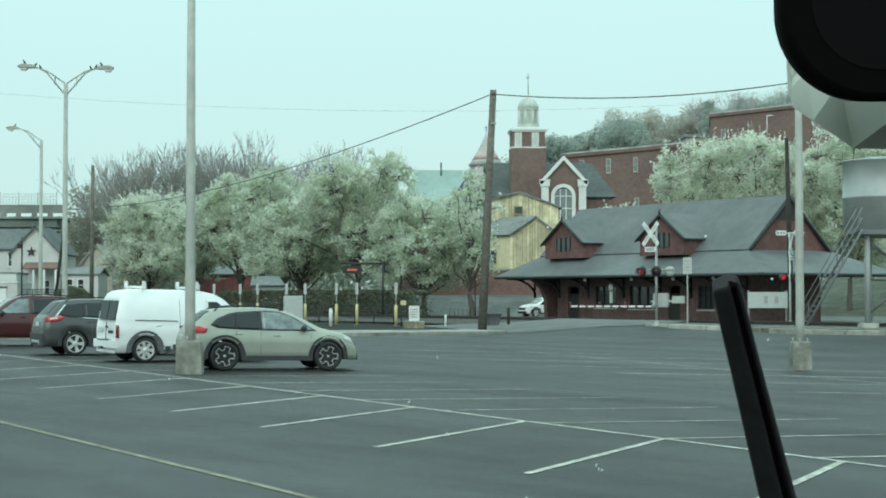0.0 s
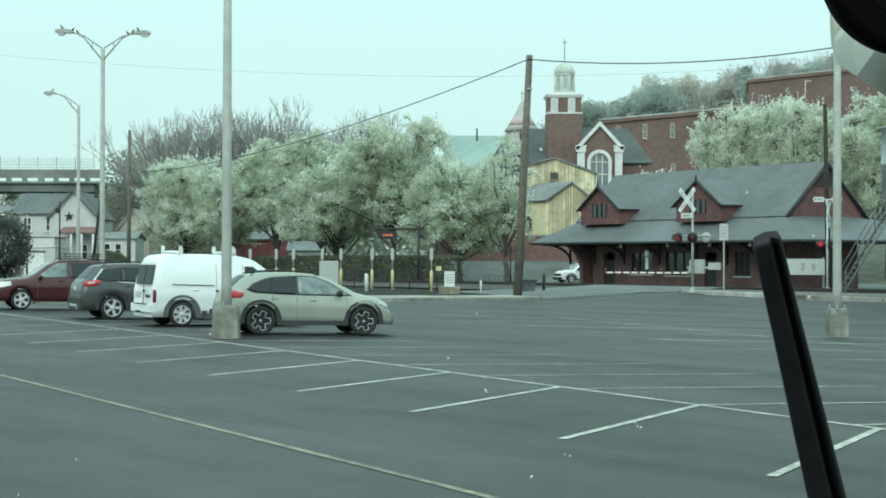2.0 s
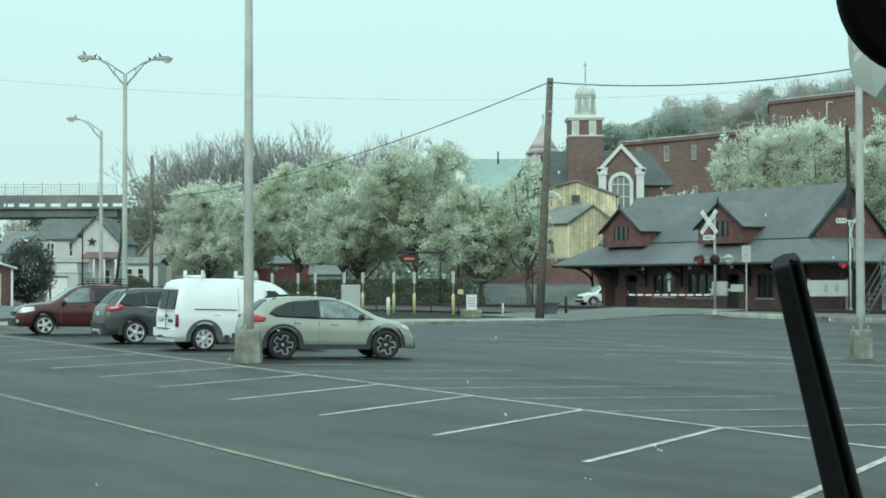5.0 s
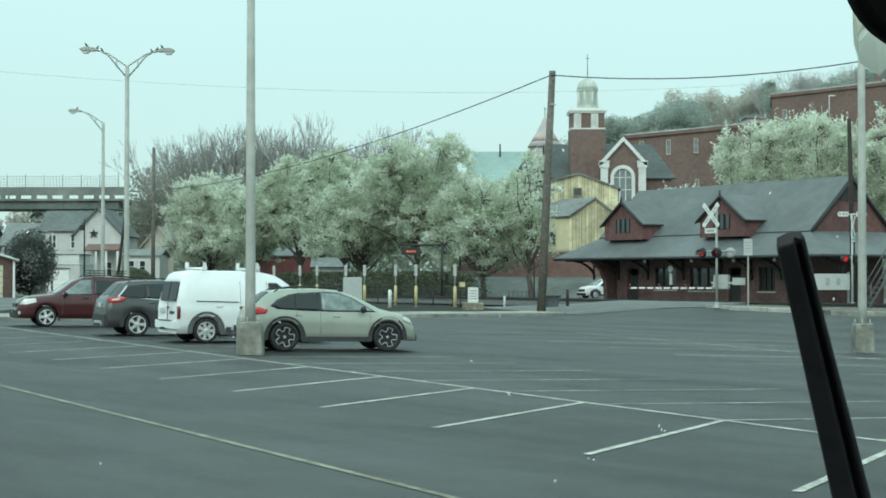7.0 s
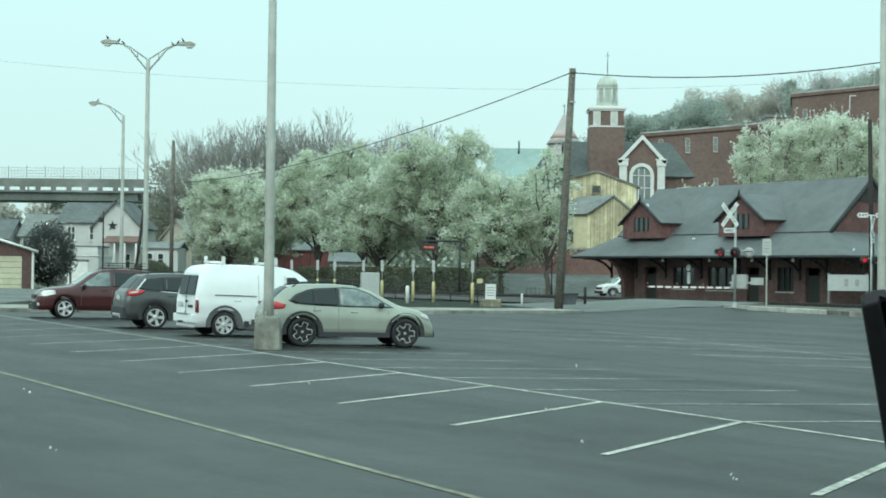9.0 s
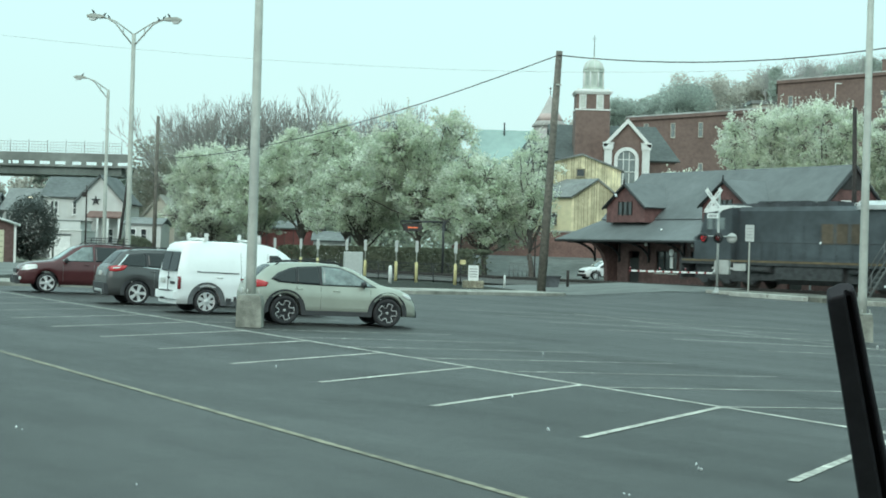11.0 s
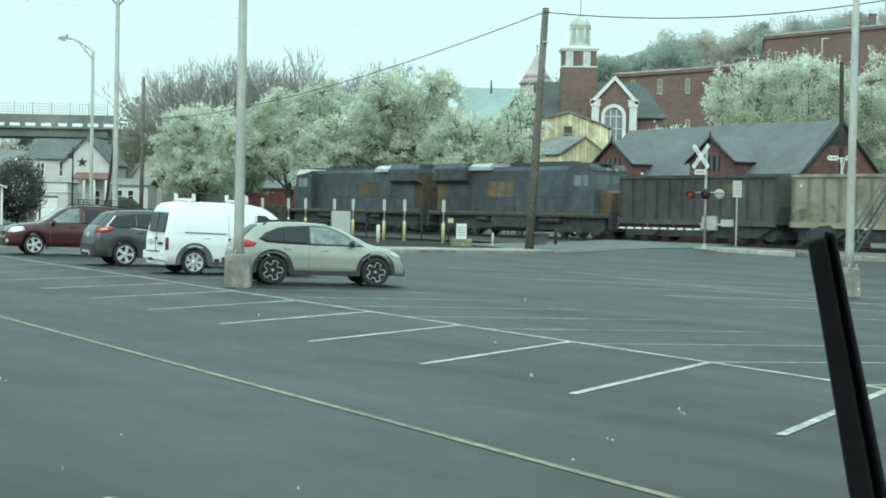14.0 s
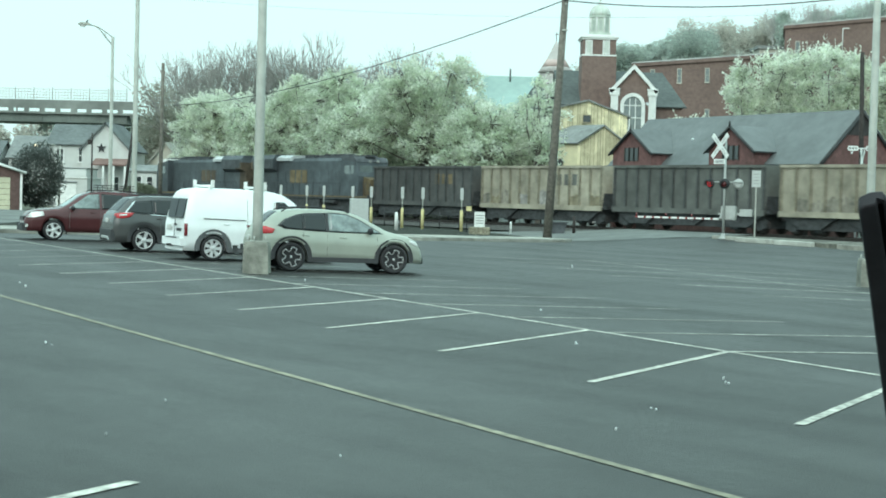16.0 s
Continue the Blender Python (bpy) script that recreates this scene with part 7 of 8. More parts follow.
M_pale_bar = mat("grey_lettering", (0.30, 0.31, 0.31), 0.6)
M_sign_white = mat("reflective_white_sign", (0.66, 0.69, 0.67), 0.5, 0, 0.05, 6.0)
M_sign_grey = mat("weathered_sign_back", (0.42, 0.45, 0.435), 0.6, 0, 0.06, 6.0)
M_silver = mat("silver_paint", (0.36, 0.385, 0.37), 0.55, 0.2, 0.08, 4.0)


def crossbuck(t, z, m):
    for a in (46, -46):
        b = bmesh.new()
        box(b, -0.76, 0.76, -0.012 if a > 0 else -0.026, 0.0 if a > 0 else -0.014, -0.115, 0.115, m @ Matrix.Translation((0, 0, z)) @ Matrix.Rotation(radians(a), 4, "Y"))
        blade = part("crossbuck_blade", b, M_sign_white, t, "white crossbuck blade")
        b = bmesh.new()
        y = -0.014 if a > 0 else -0.028
        for i in (-0.5, -0.41, -0.32, -0.23, 0.23, 0.32, 0.41, 0.5):
            box(b, i - 0.02, i + 0.02, y - 0.004, y, -0.05, 0.05, m @ Matrix.Translation((0, 0, z)) @ Matrix.Rotation(radians(a), 4, "Y"))
        part("lettering_bar", b, M_pale_bar, blade)
    b = bmesh.new()
    box(b, -0.38, 0.38, -0.04, -0.02, z - 0.88, z - 0.64, m)
    plate = part("sign_plate", b, M_sign_white, t, "small white plate under the crossbuck")
    b = bmesh.new()
    for i in range(5):
        box(b, -0.26 + i * 0.11, -0.18 + i * 0.11, -0.046, -0.04, z - 0.82, z - 0.70, m)
    part("lettering_bar", b, M_pale_bar, plate)


def flasher(t, x, z, m, lit, back=False):
    b = bmesh.new()
    lathe(b, [(0.255, -0.01), (0.255, 0.01), (0.12, 0.03)], 24, m @ Matrix.Translation((x, -0.06, z)) @ Matrix.Rotation(radians(-90 if back else 90), 4, "X"))
    disc = part("signal_backplate", b, M_silver if back else M_black, t)
    b = bmesh.new()
    lathe(b, [(0.155, 0.0), (0.155, 0.05), (0.09, 0.09), (0.02, 0.10)] if not back else [(0.19, 0), (0.19, 0.1), (0.13, 0.16), (0.03, 0.18)], 20, m @ Matrix.Translation((x, -0.08, z)) @ Matrix.Rotation(radians(90), 4, "X"))
    part("signal_lamp", b, M_silver if back else (M_red_lens if lit else M_red_dim), disc)
    if not back:
        b = bmesh.new()
        for i in range(9):
            a = radians(200 - 220 * i / 8 + 0)
            p = Vector((x + 0.17 * math.cos(a), -0.09, z + 0.17 * math.sin(a)))
            bar(b, m @ p, m @ (p + Vector((0, -0.28, -0.03))), 0.035, 0.03, 5)
        part("signal_hood", b, M_black, disc)


def crossing_signal(x, y, turn, lit, gate, buck):
    z0 = ground_z(x, y)
    t = thing("crossing_signal", "silver level crossing mast with crossbuck and red flashers", "crossing signal", pose(x, y, z0, 0, 0, turn), "crossing signals")
    I = Matrix.Identity(4)
    b = bmesh.new()
    bar(b, (0, 0, 0), (0, 0, 5.15), 0.062, 0.062, 12)
    lathe(b, [(0.22, 0), (0.22, 0.08), (0.1, 0.14), (0.1, 0.3)], 12)
    part("mast", b, M_silver, t)
    b = bmesh.new()
    bar(b, (0, 0, 4.5), (-0.22, -0.2, 4.5), 0.03)
    part("sign_bracket", b, M_silver, t)
    crossbuck(t, 4.55, Matrix.Translation((-0.22, -0.22, 0)) @ Matrix.Rotation(radians(buck), 4, "Z"))
    b = bmesh.new()
    bar(b, (-0.85, 0, 2.80), (0.85, 0, 2.80), 0.03)
    part("crossarm", b, M_silver, t)
    flasher(t, 0, 2.72, Matrix.Translation((-0.65, 0, 0)) @ Matrix.Rotation(radians(-32), 4, "Z"), lit[0])
    flasher(t, 0.02, 2.72, Matrix.Translation((0, -0.05, 0)), lit[1])
    flasher(t, 0.66, 2.72, Matrix.Rotation(math.pi, 4, "Z") @ Matrix.Translation((-1.32, 0, 0)), False, True)
    if gate:
        b = bmesh.new()
        box(b, -0.18, 0.55, 0.06, 0.5, 0.95, 1.65)
        bmesh.ops.bevel(b, geom=b.edges[:], offset=0.04, segments=2, affect="EDGES")
        part("gate_machine", b, M_silver, t, "grey gate machine housing")
        b = bmesh.new()
        bar(b, (-0.25, 0.15, 0.92), (-0.05, 0.15, 1.25), 0.09)
        box(b, 0.75, 1.35, 0.1, 0.3, 1.15, 1.5)
        box(b, -0.3, 0.8, 0.16, 0.22, 1.2, 1.3)
        part("counterweight", b, M_silver, t)
        arm = None
        x0 = -0.25
        for i in range(20):
            b = bmesh.new()
            w = 0.30 if i % 2 == 0 else 0.12
            box(b, x0 - w, x0, 0.09, 0.13, 0.95, 1.035)
            x0 -= w
            if arm is None:
                arm = part("gate_arm", b, M_sign_white, t, "red and white striped gate arm")
            else:
                part("stripe", b, M_sign_white if i % 2 == 0 else M_red_stripe, arm)
        for x0 in (-1.6, -2.9, -4.4):
            b = bmesh.new()
            bar(b, (x0, 0.11, 1.05), (x0, 0.11, 1.20), 0.05, 0.05, 8)
            part("gate_lamp", b, M_red_dim, arm)
    return t


crossing_signal(13.35, 77.2, -22, (True, False), True, -33)
crossing_signal(22.9, 88.5, 35, (True, False), False, 28)
# flat street-name style plates high on the far mast
sg_ = thing("sign", "pair of small white plates on the far crossing mast", "sign", pose(22.8, 88.2, ground_z(22.8, 88.2)))
b = bmesh.new()
for x in (-0.75, 0.25):
    box(b, x, x + 0.55, -0.02, 0.0, 5.05, 5.32)
bar(b, (-0.8, 0.02, 5.18), (0.85, 0.02, 5.18), 0.03)
bar(b, (0, 0.02, 0), (0, 0.02, 5.2), 0.03)
part("plate", b, M_sign_white, sg_)
b = bmesh.new()
for x in (-0.70, -0.52, -0.36, 0.30, 0.48, 0.64):
    box(b, x, x + 0.10, -0.026, -0.02, 5.12, 5.25)
part("lettering_bar", b, M_grey_roof, sg_)


def road_sign(x, y, h, w, hh, turn, label):
    t = thing("road_sign", label, "road sign", pose(x, y, ground_z(x, y), 0, 0, turn))
    b = bmesh.new()
    box(b, -0.035, 0.035, -0.02, 0.02, -0.1, h)
    part("post", b, M_steel, t)
    b = bmesh.new()
    box(b, -w / 2, w / 2, -0.045, -0.025, h - hh, h)
    p = part("panel", b, M_sign_grey, t)
    b = bmesh.new()
    for i in range(4):
        box(b, -w * 0.33, w * 0.33, -0.052, -0.045, h - hh * (0.22 + 0.19 * i) - 0.022, h - hh * (0.22 + 0.19 * i) + 0.022)
    part("lettering_bar", b, M_pale_bar, p)
    return t


road_sign(14.75, 76.5, 3.35, 0.42, 0.80, -10, "white rectangular road sign with unreadable dark lettering")


# ---- posts, fence and fittings along the near side of the line ----
def marker_post(s, n, h):
    x, y = at_track(s, n)
    t = thing("sign_post", "slim grey sign post in a yellow bollard sleeve", "sign post", pose(x, y, ground_z(x, y)), "platform posts")
    b = bmesh.new()
    bar(b, (0, 0, 0.9), (0, 0, h), 0.035, 0.035, 8)
    part("post", b, M_steel, t)
    b = bmesh.new()
    lathe(b, [(0.10, -0.1), (0.10, 1.22), (0.07, 1.30), (0.02, 1.32)], 12)
    part("bollard_sleeve", b, M_yellow, t, "yellow bollard sleeve")
    b = bmesh.new()
    box(b, -0.10, 0.10, -0.05, -0.03, h - 0.75, h - 0.02)
    part("sign_panel", b, M_sign_grey, t)
    return t


for a in (0.0075, -0.0171, -0.0300, -0.0496, -0.0614, -0.0796, -0.0904, -0.1068, -0.1164, -0.1496):
    s = (a * 95.8 - 2.06) / (-0.525 - a * 0.851)
    marker_post(s, -8, 2.7)


def bollard(x, y, h, r, material, label):
    t = solid("bollard", (lambda bm: (lathe(bm, [(r, -0.1), (r, h * 0.94), (r * 0.7, h), (r * 0.2, h + 0.02)], 12), bm)[1])(bmesh.new()), material, label, "bollard", "", "", pose(x, y, ground_z(x, y)))
    return t


bollard(-3.2, 95.5, 1.05, 0.11, M_sign_white, "short white plastic bollard near the railway fence")
bollard(3.65, 94, 0.75, 0.06, M_sign_white, "small white marker bollard")

cb = thing("utility_cabinet", "pale grey steel utility cabinet beside the railway", "utility cabinet", pose(-5.95, 104, ground_z(-6.3, 104), 0, 0, 10))
b = bmesh.new()
box(b, -0.6, 0.6, -0.35, 0.35, 0.1, 1.8)
bmesh.ops.bevel(b, geom=b.edges[:], offset=0.03, segments=1, affect="EDGES")
part("body", b, M_sign_grey, cb)
b = bmesh.new()
box(b, -0.56, 0.0, -0.37, -0.35, 0.2, 1.72)
part("door", b, M_sign_grey, cb)
b = bmesh.new()
box(b, -0.75, 0.75, -0.4, 0.4, -0.1, 0.1)
part("plinth", b, M_concrete, cb)

wb = thing("ticket_box", "white information box on a pale yellow concrete block", "information box", pose(1.75, 92, ground_z(1.75, 92)))
b = bmesh.new()
box(b, -0.62, 0.62, -0.4, 0.4, -0.05, 0.42)
bmesh.ops.bevel(b, geom=b.edges[:], offset=0.04, segments=1, affect="EDGES")
part("block", b, M_yellow_line, wb, "worn yellow concrete block")
b = bmesh.new()
box(b, -0.30, 0.30, -0.14, 0.14, 0.42, 1.30)
bx = part("panel", b, M_sign_white, wb)
b = bmesh.new()
for i in range(4):
    box(b, -0.22, 0.22, -0.15, -0.14, 0.62 + i * 0.15, 0.66 + i * 0.15)
part("lettering_bar", b, M_grey_roof, bx)
yb = thing("sign", "small yellow warning panel beside the railway fence", "sign", pose(0.95, 96.2, ground_z(1, 96)))
b = bmesh.new()
box(b, 0.05, 0.38, -0.03, 0.0, 1.3, 1.58)
part("panel", b, M_yellow, yb)
b = bmesh.new()
bar(b, (0.1, 0.03, -0.1), (0.1, 0.03, 1.7), 0.03)
part("post", b, M_black, yb)


def fence(sa, sb, n, h, label):
    t = thing("fence", label, "fence", M_TRACK)
    k = int((sb - sa) / 2.4)
    for i in range(k + 1):
        s = sa + (sb - sa) * i / k
        x, y = at_track(s, n)
        b = bmesh.new()
        bar(b, (s, -n, ground_z(x, y) - 0.1), (s, -n, ground_z(x, y) + h), 0.035, 0.035, 6)
        part("post", b, M_black, t)
    for f in (0.35, 0.7, 1.0):
        b = bmesh.new()
        xa, ya_ = at_track(sa, n)
        xb, yb_ = at_track(sb, n)
        bar(b, (sa, -n, ground_z(xa, ya_) + h * f), (sb, -n, ground_z(xb, yb_) + h * f), 0.022, 0.022, 6)
        part("rail", b, M_black, t)


fence(3.5, 60, -6.0, 1.15, "black steel post and rail fence along the line")
fence(20, 60, 3.9, 1.1, "black steel post and rail fence before the hedge")

M_lit_red = glow("lit_orange_red_letters", (1.0, 0.22, 0.08), 0.12)
# station name board on a dark gallows post, arched lamp standard
nb = thing("name_board", "dark brown hanging board with red lit lettering on a black post", "name board", pose(-0.13, 122, ground_z(-0.2, 122)) @ Matrix.Scale(1.04, 4))
b = bmesh.new()
bar(b, (0.05, 0, 0), (0.05, 0, 4.25), 0.09)
bar(b, (-3.1, 0, 4.15), (0.2, 0, 4.15), 0.07)
part("post", b, M_black, nb)
b = bmesh.new()
box(b, -2.95, -1.55, -0.12, 0.12, 3.42, 3.98)
bd = part("board", b, M_soffit, nb)
for i in range(5):
    b = bmesh.new()
    box(b, -2.58 + i * 0.15, -2.47 + i * 0.15, -0.135, -0.12, 3.63, 3.74)
    part("lettering_bar", b, M_lit_red, bd, "glowing orange-red lettering")
al = thing("arched_lamp", "slim black arched lamp standard on the platform", "street lamp", pose(1.0, 124, ground_z(1.0, 124)) @ Matrix.Scale(1.08, 4))
b = bmesh.new()
pts = [(0.3, 0, -0.1), (0.3, 0, 3.6)] + [(-0.3 + 0.6 * math.cos(radians(a)), 0, 3.6 + 0.75 * math.sin(radians(a))) for a in (25, 50, 75, 100, 130, 160, 180)]
tube(b, pts, 0.05)
part("post", b, M_black, al)
b = bmesh.new()
lathe(b, [(0.22, 0), (0.16, 0.18), (0.04, 0.26)], 12, Matrix.Translation((-0.9, 0, 3.35)))
part("shade", b, M_black, al)


# ---- signs and lamps under the station canopy ----
clk = thing("wall_emblem", "round pale emblem sign under the station canopy", "sign", M_TRACK)
b = bmesh.new()
lathe(b, [(0.24, 0), (0.24, 0.05), (0.16, 0.06)], 20, Matrix.Translation((5.0, -11.3, 2.45)) @ Matrix.Rotation(radians(-90), 4, "X"))
box(b, 4.86, 5.14, -11.34, -11.28, 1.35, 2.15)
part("disc", b, M_sign_white, clk)
for sx in (7.0, 2.0, -2.2, -6.0):
    x, y = at_track(sx, 10.6)
    ll = thing("canopy_lamp", "small white lamp under the station canopy", "lamp", pose(x, y, 0))
    b = bmesh.new()
    lathe(b, [(0.05, 3.14), (0.12, 3.0), (0.10, 2.9), (0.03, 2.86)], 12)
    part("globe", b, M_sign_white, ll)


# ---- steel platform with a grey tank and a stair ----
M_tank = mat("dull_grey_tank_paint", (0.16, 0.175, 0.175), 0.6, 0.1, 0.1, 0.8, 0, 20, 0.2)


M_tank_pale = mat("pale_grey_tank_paint", (0.33, 0.36, 0.355), 0.55, 0.1, 0.08, 0.8, 0, 20, 0.2)


def tank_platform():
    X, Y = 18.8, 70.0
    t = thing("tank_platform", "grey steel service platform with stair and round tank", "platform", pose(X, Y, ground_z(20, 70)))
    H = 4.45
    b = bmesh.new()
    slab(b, [(2.0, 0.4, H), (8.5, 0.4, H), (8.5, 5.2, H), (3.7, 5.2, H)], 0.22)
    part("deck", b, M_tank, t)
    for xc in (3.05, 7.2):
        for y in (0.8, 4.8):
            x = xc + (y - 0.8) * 0.33
            b = bmesh.new()
            bar(b, (x, y, 0), (x, y, H - 0.2), 0.14, 0.14, 10)
            part("column", b, M_tank_pale, t)
            b = bmesh.new()
            box(b, x - 0.35, x + 0.35, y - 0.35, y + 0.35, -0.2, 0.22)
            part("footing", b, M_concrete, t)
    for y in (0.8, 4.8):
        b = bmesh.new()
        xa, xb = 3.05 + (y - 0.8) * 0.33, 7.2 + (y - 0.8) * 0.33
        bar(b, (xa, y, 0.6), (xb, y, H - 0.4), 0.04)
        bar(b, (xb, y, 0.6), (xa, y, H - 0.4), 0.04)
        bar(b, (xa, y, 2.2), (xb, y, 2.2), 0.04)
        part("brace", b, M_tank, t)
    b = bmesh.new()
    lathe(b, [(1.75, H), (1.75, H + 1.5), (1.78, H + 1.52), (1.78, H + 1.6), (1.75, H + 1.62), (1.75, H + 3.2), (1.8, H + 3.22), (1.8, H + 3.3), (0.1, H + 3.5)], 32, Matrix.Translation((4.35, 2.8, 0)))
    part("tank", b, M_tank_pale, t, "round pale grey steel tank")
    b = bmesh.new()
    for y in (0.0, 0.9):
        bar(b, (0.0, y, 0.02), (2.6, y, H), 0.06, 0.06, 6)
    part("stringer", b, M_tank, t)
    for i in range(20):
        f = (i + 0.5) / 20
        b = bmesh.new()
        box(b, 2.6 * f - 0.12, 2.6 * f + 0.12, 0.03, 0.87, H * f - 0.02, H * f + 0.02)
        part("tread", b, M_tank, t)
    for y in (0.0, 0.9):
        b = bmesh.new()
        for dz in (0.5, 0.95):
            bar(b, (0.0, y, dz), (2.6, y, H + dz), 0.025)
        for f in (0.05, 0.35, 0.65, 0.95):
            bar(b, (2.6 * f, y, H * f), (2.6 * f, y, H * f + 0.95), 0.025)
        part("handrail", b, M_tank, t)
    b = bmesh.new()
    for z in (0.55, 1.05):
        bar(b, (3.75, 5.1, H + z), (8.4, 5.1, H + z), 0.025)
        bar(b, (2.6, 1.8, H + z), (3.75, 5.1, H + z), 0.025)
    for x in (3.75, 5.3, 6.8, 8.35):
        bar(b, (x, 5.1, H), (x, 5.1, H + 1.05), 0.025)
    part("guard_rail", b, M_tank, t)


tank_platform()


# ---- birds on the lamps ----
M_bird = mat("dark_grey_feathers", (0.045, 0.05, 0.055), 0.8, 0, 0.2, 20.0)


def bird(x, y, z, turn):
    t = thing("bird", "dark grey pigeon perched on a lamp arm", "bird", pose(x, y, z, 0, 0, turn) @ Matrix.Scale(0.58, 4), "perched birds")
    b = bmesh.new()
    lathe(b, [(0.01, -0.13), (0.06, -0.08), (0.08, 0.0), (0.065, 0.08), (0.03, 0.13)], 10, Matrix.Translation((0, 0, 0.13)) @ Matrix.Rotation(radians(35), 4, "Y"))
    part("body", b, M_bird, t)
    b = bmesh.new()
    lathe(b, [(0.015, -0.045), (0.045, -0.02), (0.045, 0.02), (0.015, 0.045)], 10, Matrix.Translation((0.09, 0, 0.27)))
    bar(b, (0.12, 0, 0.27), (0.17, 0, 0.26), 0.012, 0.003, 5)
    part("head", b, M_bird, t)
    b = bmesh.new()
    prism(b, [(-0.22, 0.02), (-0.05, 0.09), (-0.05, 0.06), (-0.21, 0.0)], -0.03, 0.03)
    part("tail", b, M_bird, t)
    for s in (-1, 1):
        b = bmesh.new()
        bar(b, (0.01, s * 0.025, -0.01), (0.01, s * 0.025, 0.08), 0.007, 0.007, 5)
        part("leg", b, M_bird, t)


zt = ground_z(-13.6, 68) + 10.8
for dx, dz, tn in ((-1.72, 0.78, 170), (-1.27, 0.66, 20), (-1.05, 0.56, 200), (1.05, 0.56, 190), (1.25, 0.64, 10), (1.48, 0.74, 160)):
    bird(-13.6 + dx, 68 + dx * 0.1, zt + dz, tn)
zt = ground_z(-20, 93) + 10.7
bird(-20.0 - 1.5, 93 - 0.15, zt + 0.74, 20)


# ---- inside the parked car: wiper, mirror and drops on the windscreen ----
M_wiper = mat("black_wiper_plastic", (0.024, 0.0225, 0.026), 0.6, 0, 0.15, 60.0, spec=0.2)
M_housing = mat("black_mirror_plastic", (0.003, 0.003, 0.003), 0.9, 0, 0.15, 40.0, spec=0.04)
# matt black in place of the dark cabin the mirror would reflect
M_mirror_face = mat("painted_dark_reflection", (0.003, 0.003, 0.003), 0.6, 0, 0.1, 10.0, spec=0.05)
M_tag = mat("grey_plastic_cover", (0.37, 0.375, 0.32), 0.6, 0, 0.08, 12.0)

wp = thing("windscreen_wiper", "black windscreen wiper stopped upright on the glass", "wiper")
b = bmesh.new()
top, low = Vector((0.152, 0.694, 1.917)), Vector((0.290, 1.022, 1.643))
d = (low - top).normalized()
face = ((top + low) / 2 - Vector((0, 0, 1.911))).normalized()
face = -(face - d * face.dot(d)).normalized()
side = face.cross(d)
side *= 1 if side.x > 0 else -1
# a flat spoiler, a groove and a rounded lip, tapering towards the tip
PROFILE = ((-1.0, 0.15), (-0.95, 0.48), (-0.82, 0.60), (0.10, 0.60), (0.24, 0.50), (0.32, 0.12), (0.60, 0.10), (0.72, 0.34), (0.86, 0.36), (0.96, 0.22), (1.0, -0.05), (0.85, -0.5), (0.0, -0.7), (-0.88, -0.5))
rings = []
for dist, r in ((0.0, 0.0047), (0.0005, 0.0056), (0.0016, 0.0062), (0.004, 0.0065), (0.06, 0.0072), (0.225, 0.0102), (0.45, 0.012)):
    rings.append([b.verts.new(top + d * (dist - 0.10 * u * r) + side * u * r + face * w * r) for u, w in PROFILE])
n = len(PROFILE)
for u, v in zip(rings, rings[1:]):
    for i in range(n):
        j = (i + 1) % n
        b.faces.new((u[i], u[j], v[j], v[i]))
b.faces.new(rings[0][::-1])
b.faces.new(rings[-1])
bmesh.ops.recalc_face_normals(b, faces=b.faces)
part("blade", b, M_wiper, wp)
# black strip laid in the groove to deepen its shade
b = bmesh.new()
ends = [(0.004, 0.0064), (0.45, 0.012)]
quads = [[b.verts.new(top + d * dist + side * u * r + face * w * r) for u, w in ((0.30, 0.20), (0.62, 0.16), (0.62, 0.0), (0.30, 0.0))] for dist, r in ends]
for i in range(4):
    j = (i + 1) % 4
    b.faces.new((quads[0][i], quads[0][j], quads[1][j], quads[1][i]))
b.faces.new(quads[0][::-1])
b.faces.new(quads[1])
part("rubber_strip", b, M_housing, wp, "black strip standing in for shade in the groove")

mr = thing("rear_view_mirror", "black rear-view mirror hanging behind the windscreen", "mirror", pose(0.0017, 0, 1.9111, 91.665, 0.03, -2.133))


def rounded(x0, x1, y0, y1, r, n=8):
    pts = []
    for cx, cy, a0 in ((x1 - r, y0 + r, -90), (x1 - r, y1 - r, 0), (x0 + r, y1 - r, 90), (x0 + r, y0 + r, 180)):
        pts += [(cx + r * math.cos(radians(a0 + 90 * i / n)), cy + r * math.sin(radians(a0 + 90 * i / n))) for i in range(n + 1)]
    return pts


b = bmesh.new()
rim = rounded(0.1415, 0.39, 0.0640, 0.165, 0.036, 12)
rr = []
for z, k in ((-0.648, 0.0), (-0.652, -0.003), (-0.668, -0.002), (-0.682, 0.012)):
    rr.append([b.verts.new((x + (0.261 - x) * k / 0.124, y + (0.105 - y) * k / 0.045, z)) for x, y in rim])
for u, v in zip(rr, rr[1:]):
    for i in range(len(u)):
        j = (i + 1) % len(u)
        b.faces.new((u[i], u[j], v[j], v[i])).smooth = True
b.faces.new(rr[0])
b.faces.new(rr[-1][::-1])
part("housing", b, M_housing, mr)
b = bmesh.new()
b.faces.new([b.verts.new((x, y, -0.6475)) for x, y in rounded(0.151, 0.38, 0.0735, 0.155, 0.028, 12)])
part("mirror_face", b, M_mirror_face, mr)
b = bmesh.new()
bar(b, (0.261, 0.105, -0.68), (0.27, 0.13, -0.72), 0.012)
part("stalk", b, M_housing, mr)
tg = thing("sensor_cover", "grey faceted plastic cover on the windscreen behind the mirror", "sensor cover", pose(0.0017, 0, 1.9111, 91.665, 0.03, -2.133))
b = bmesh.new()
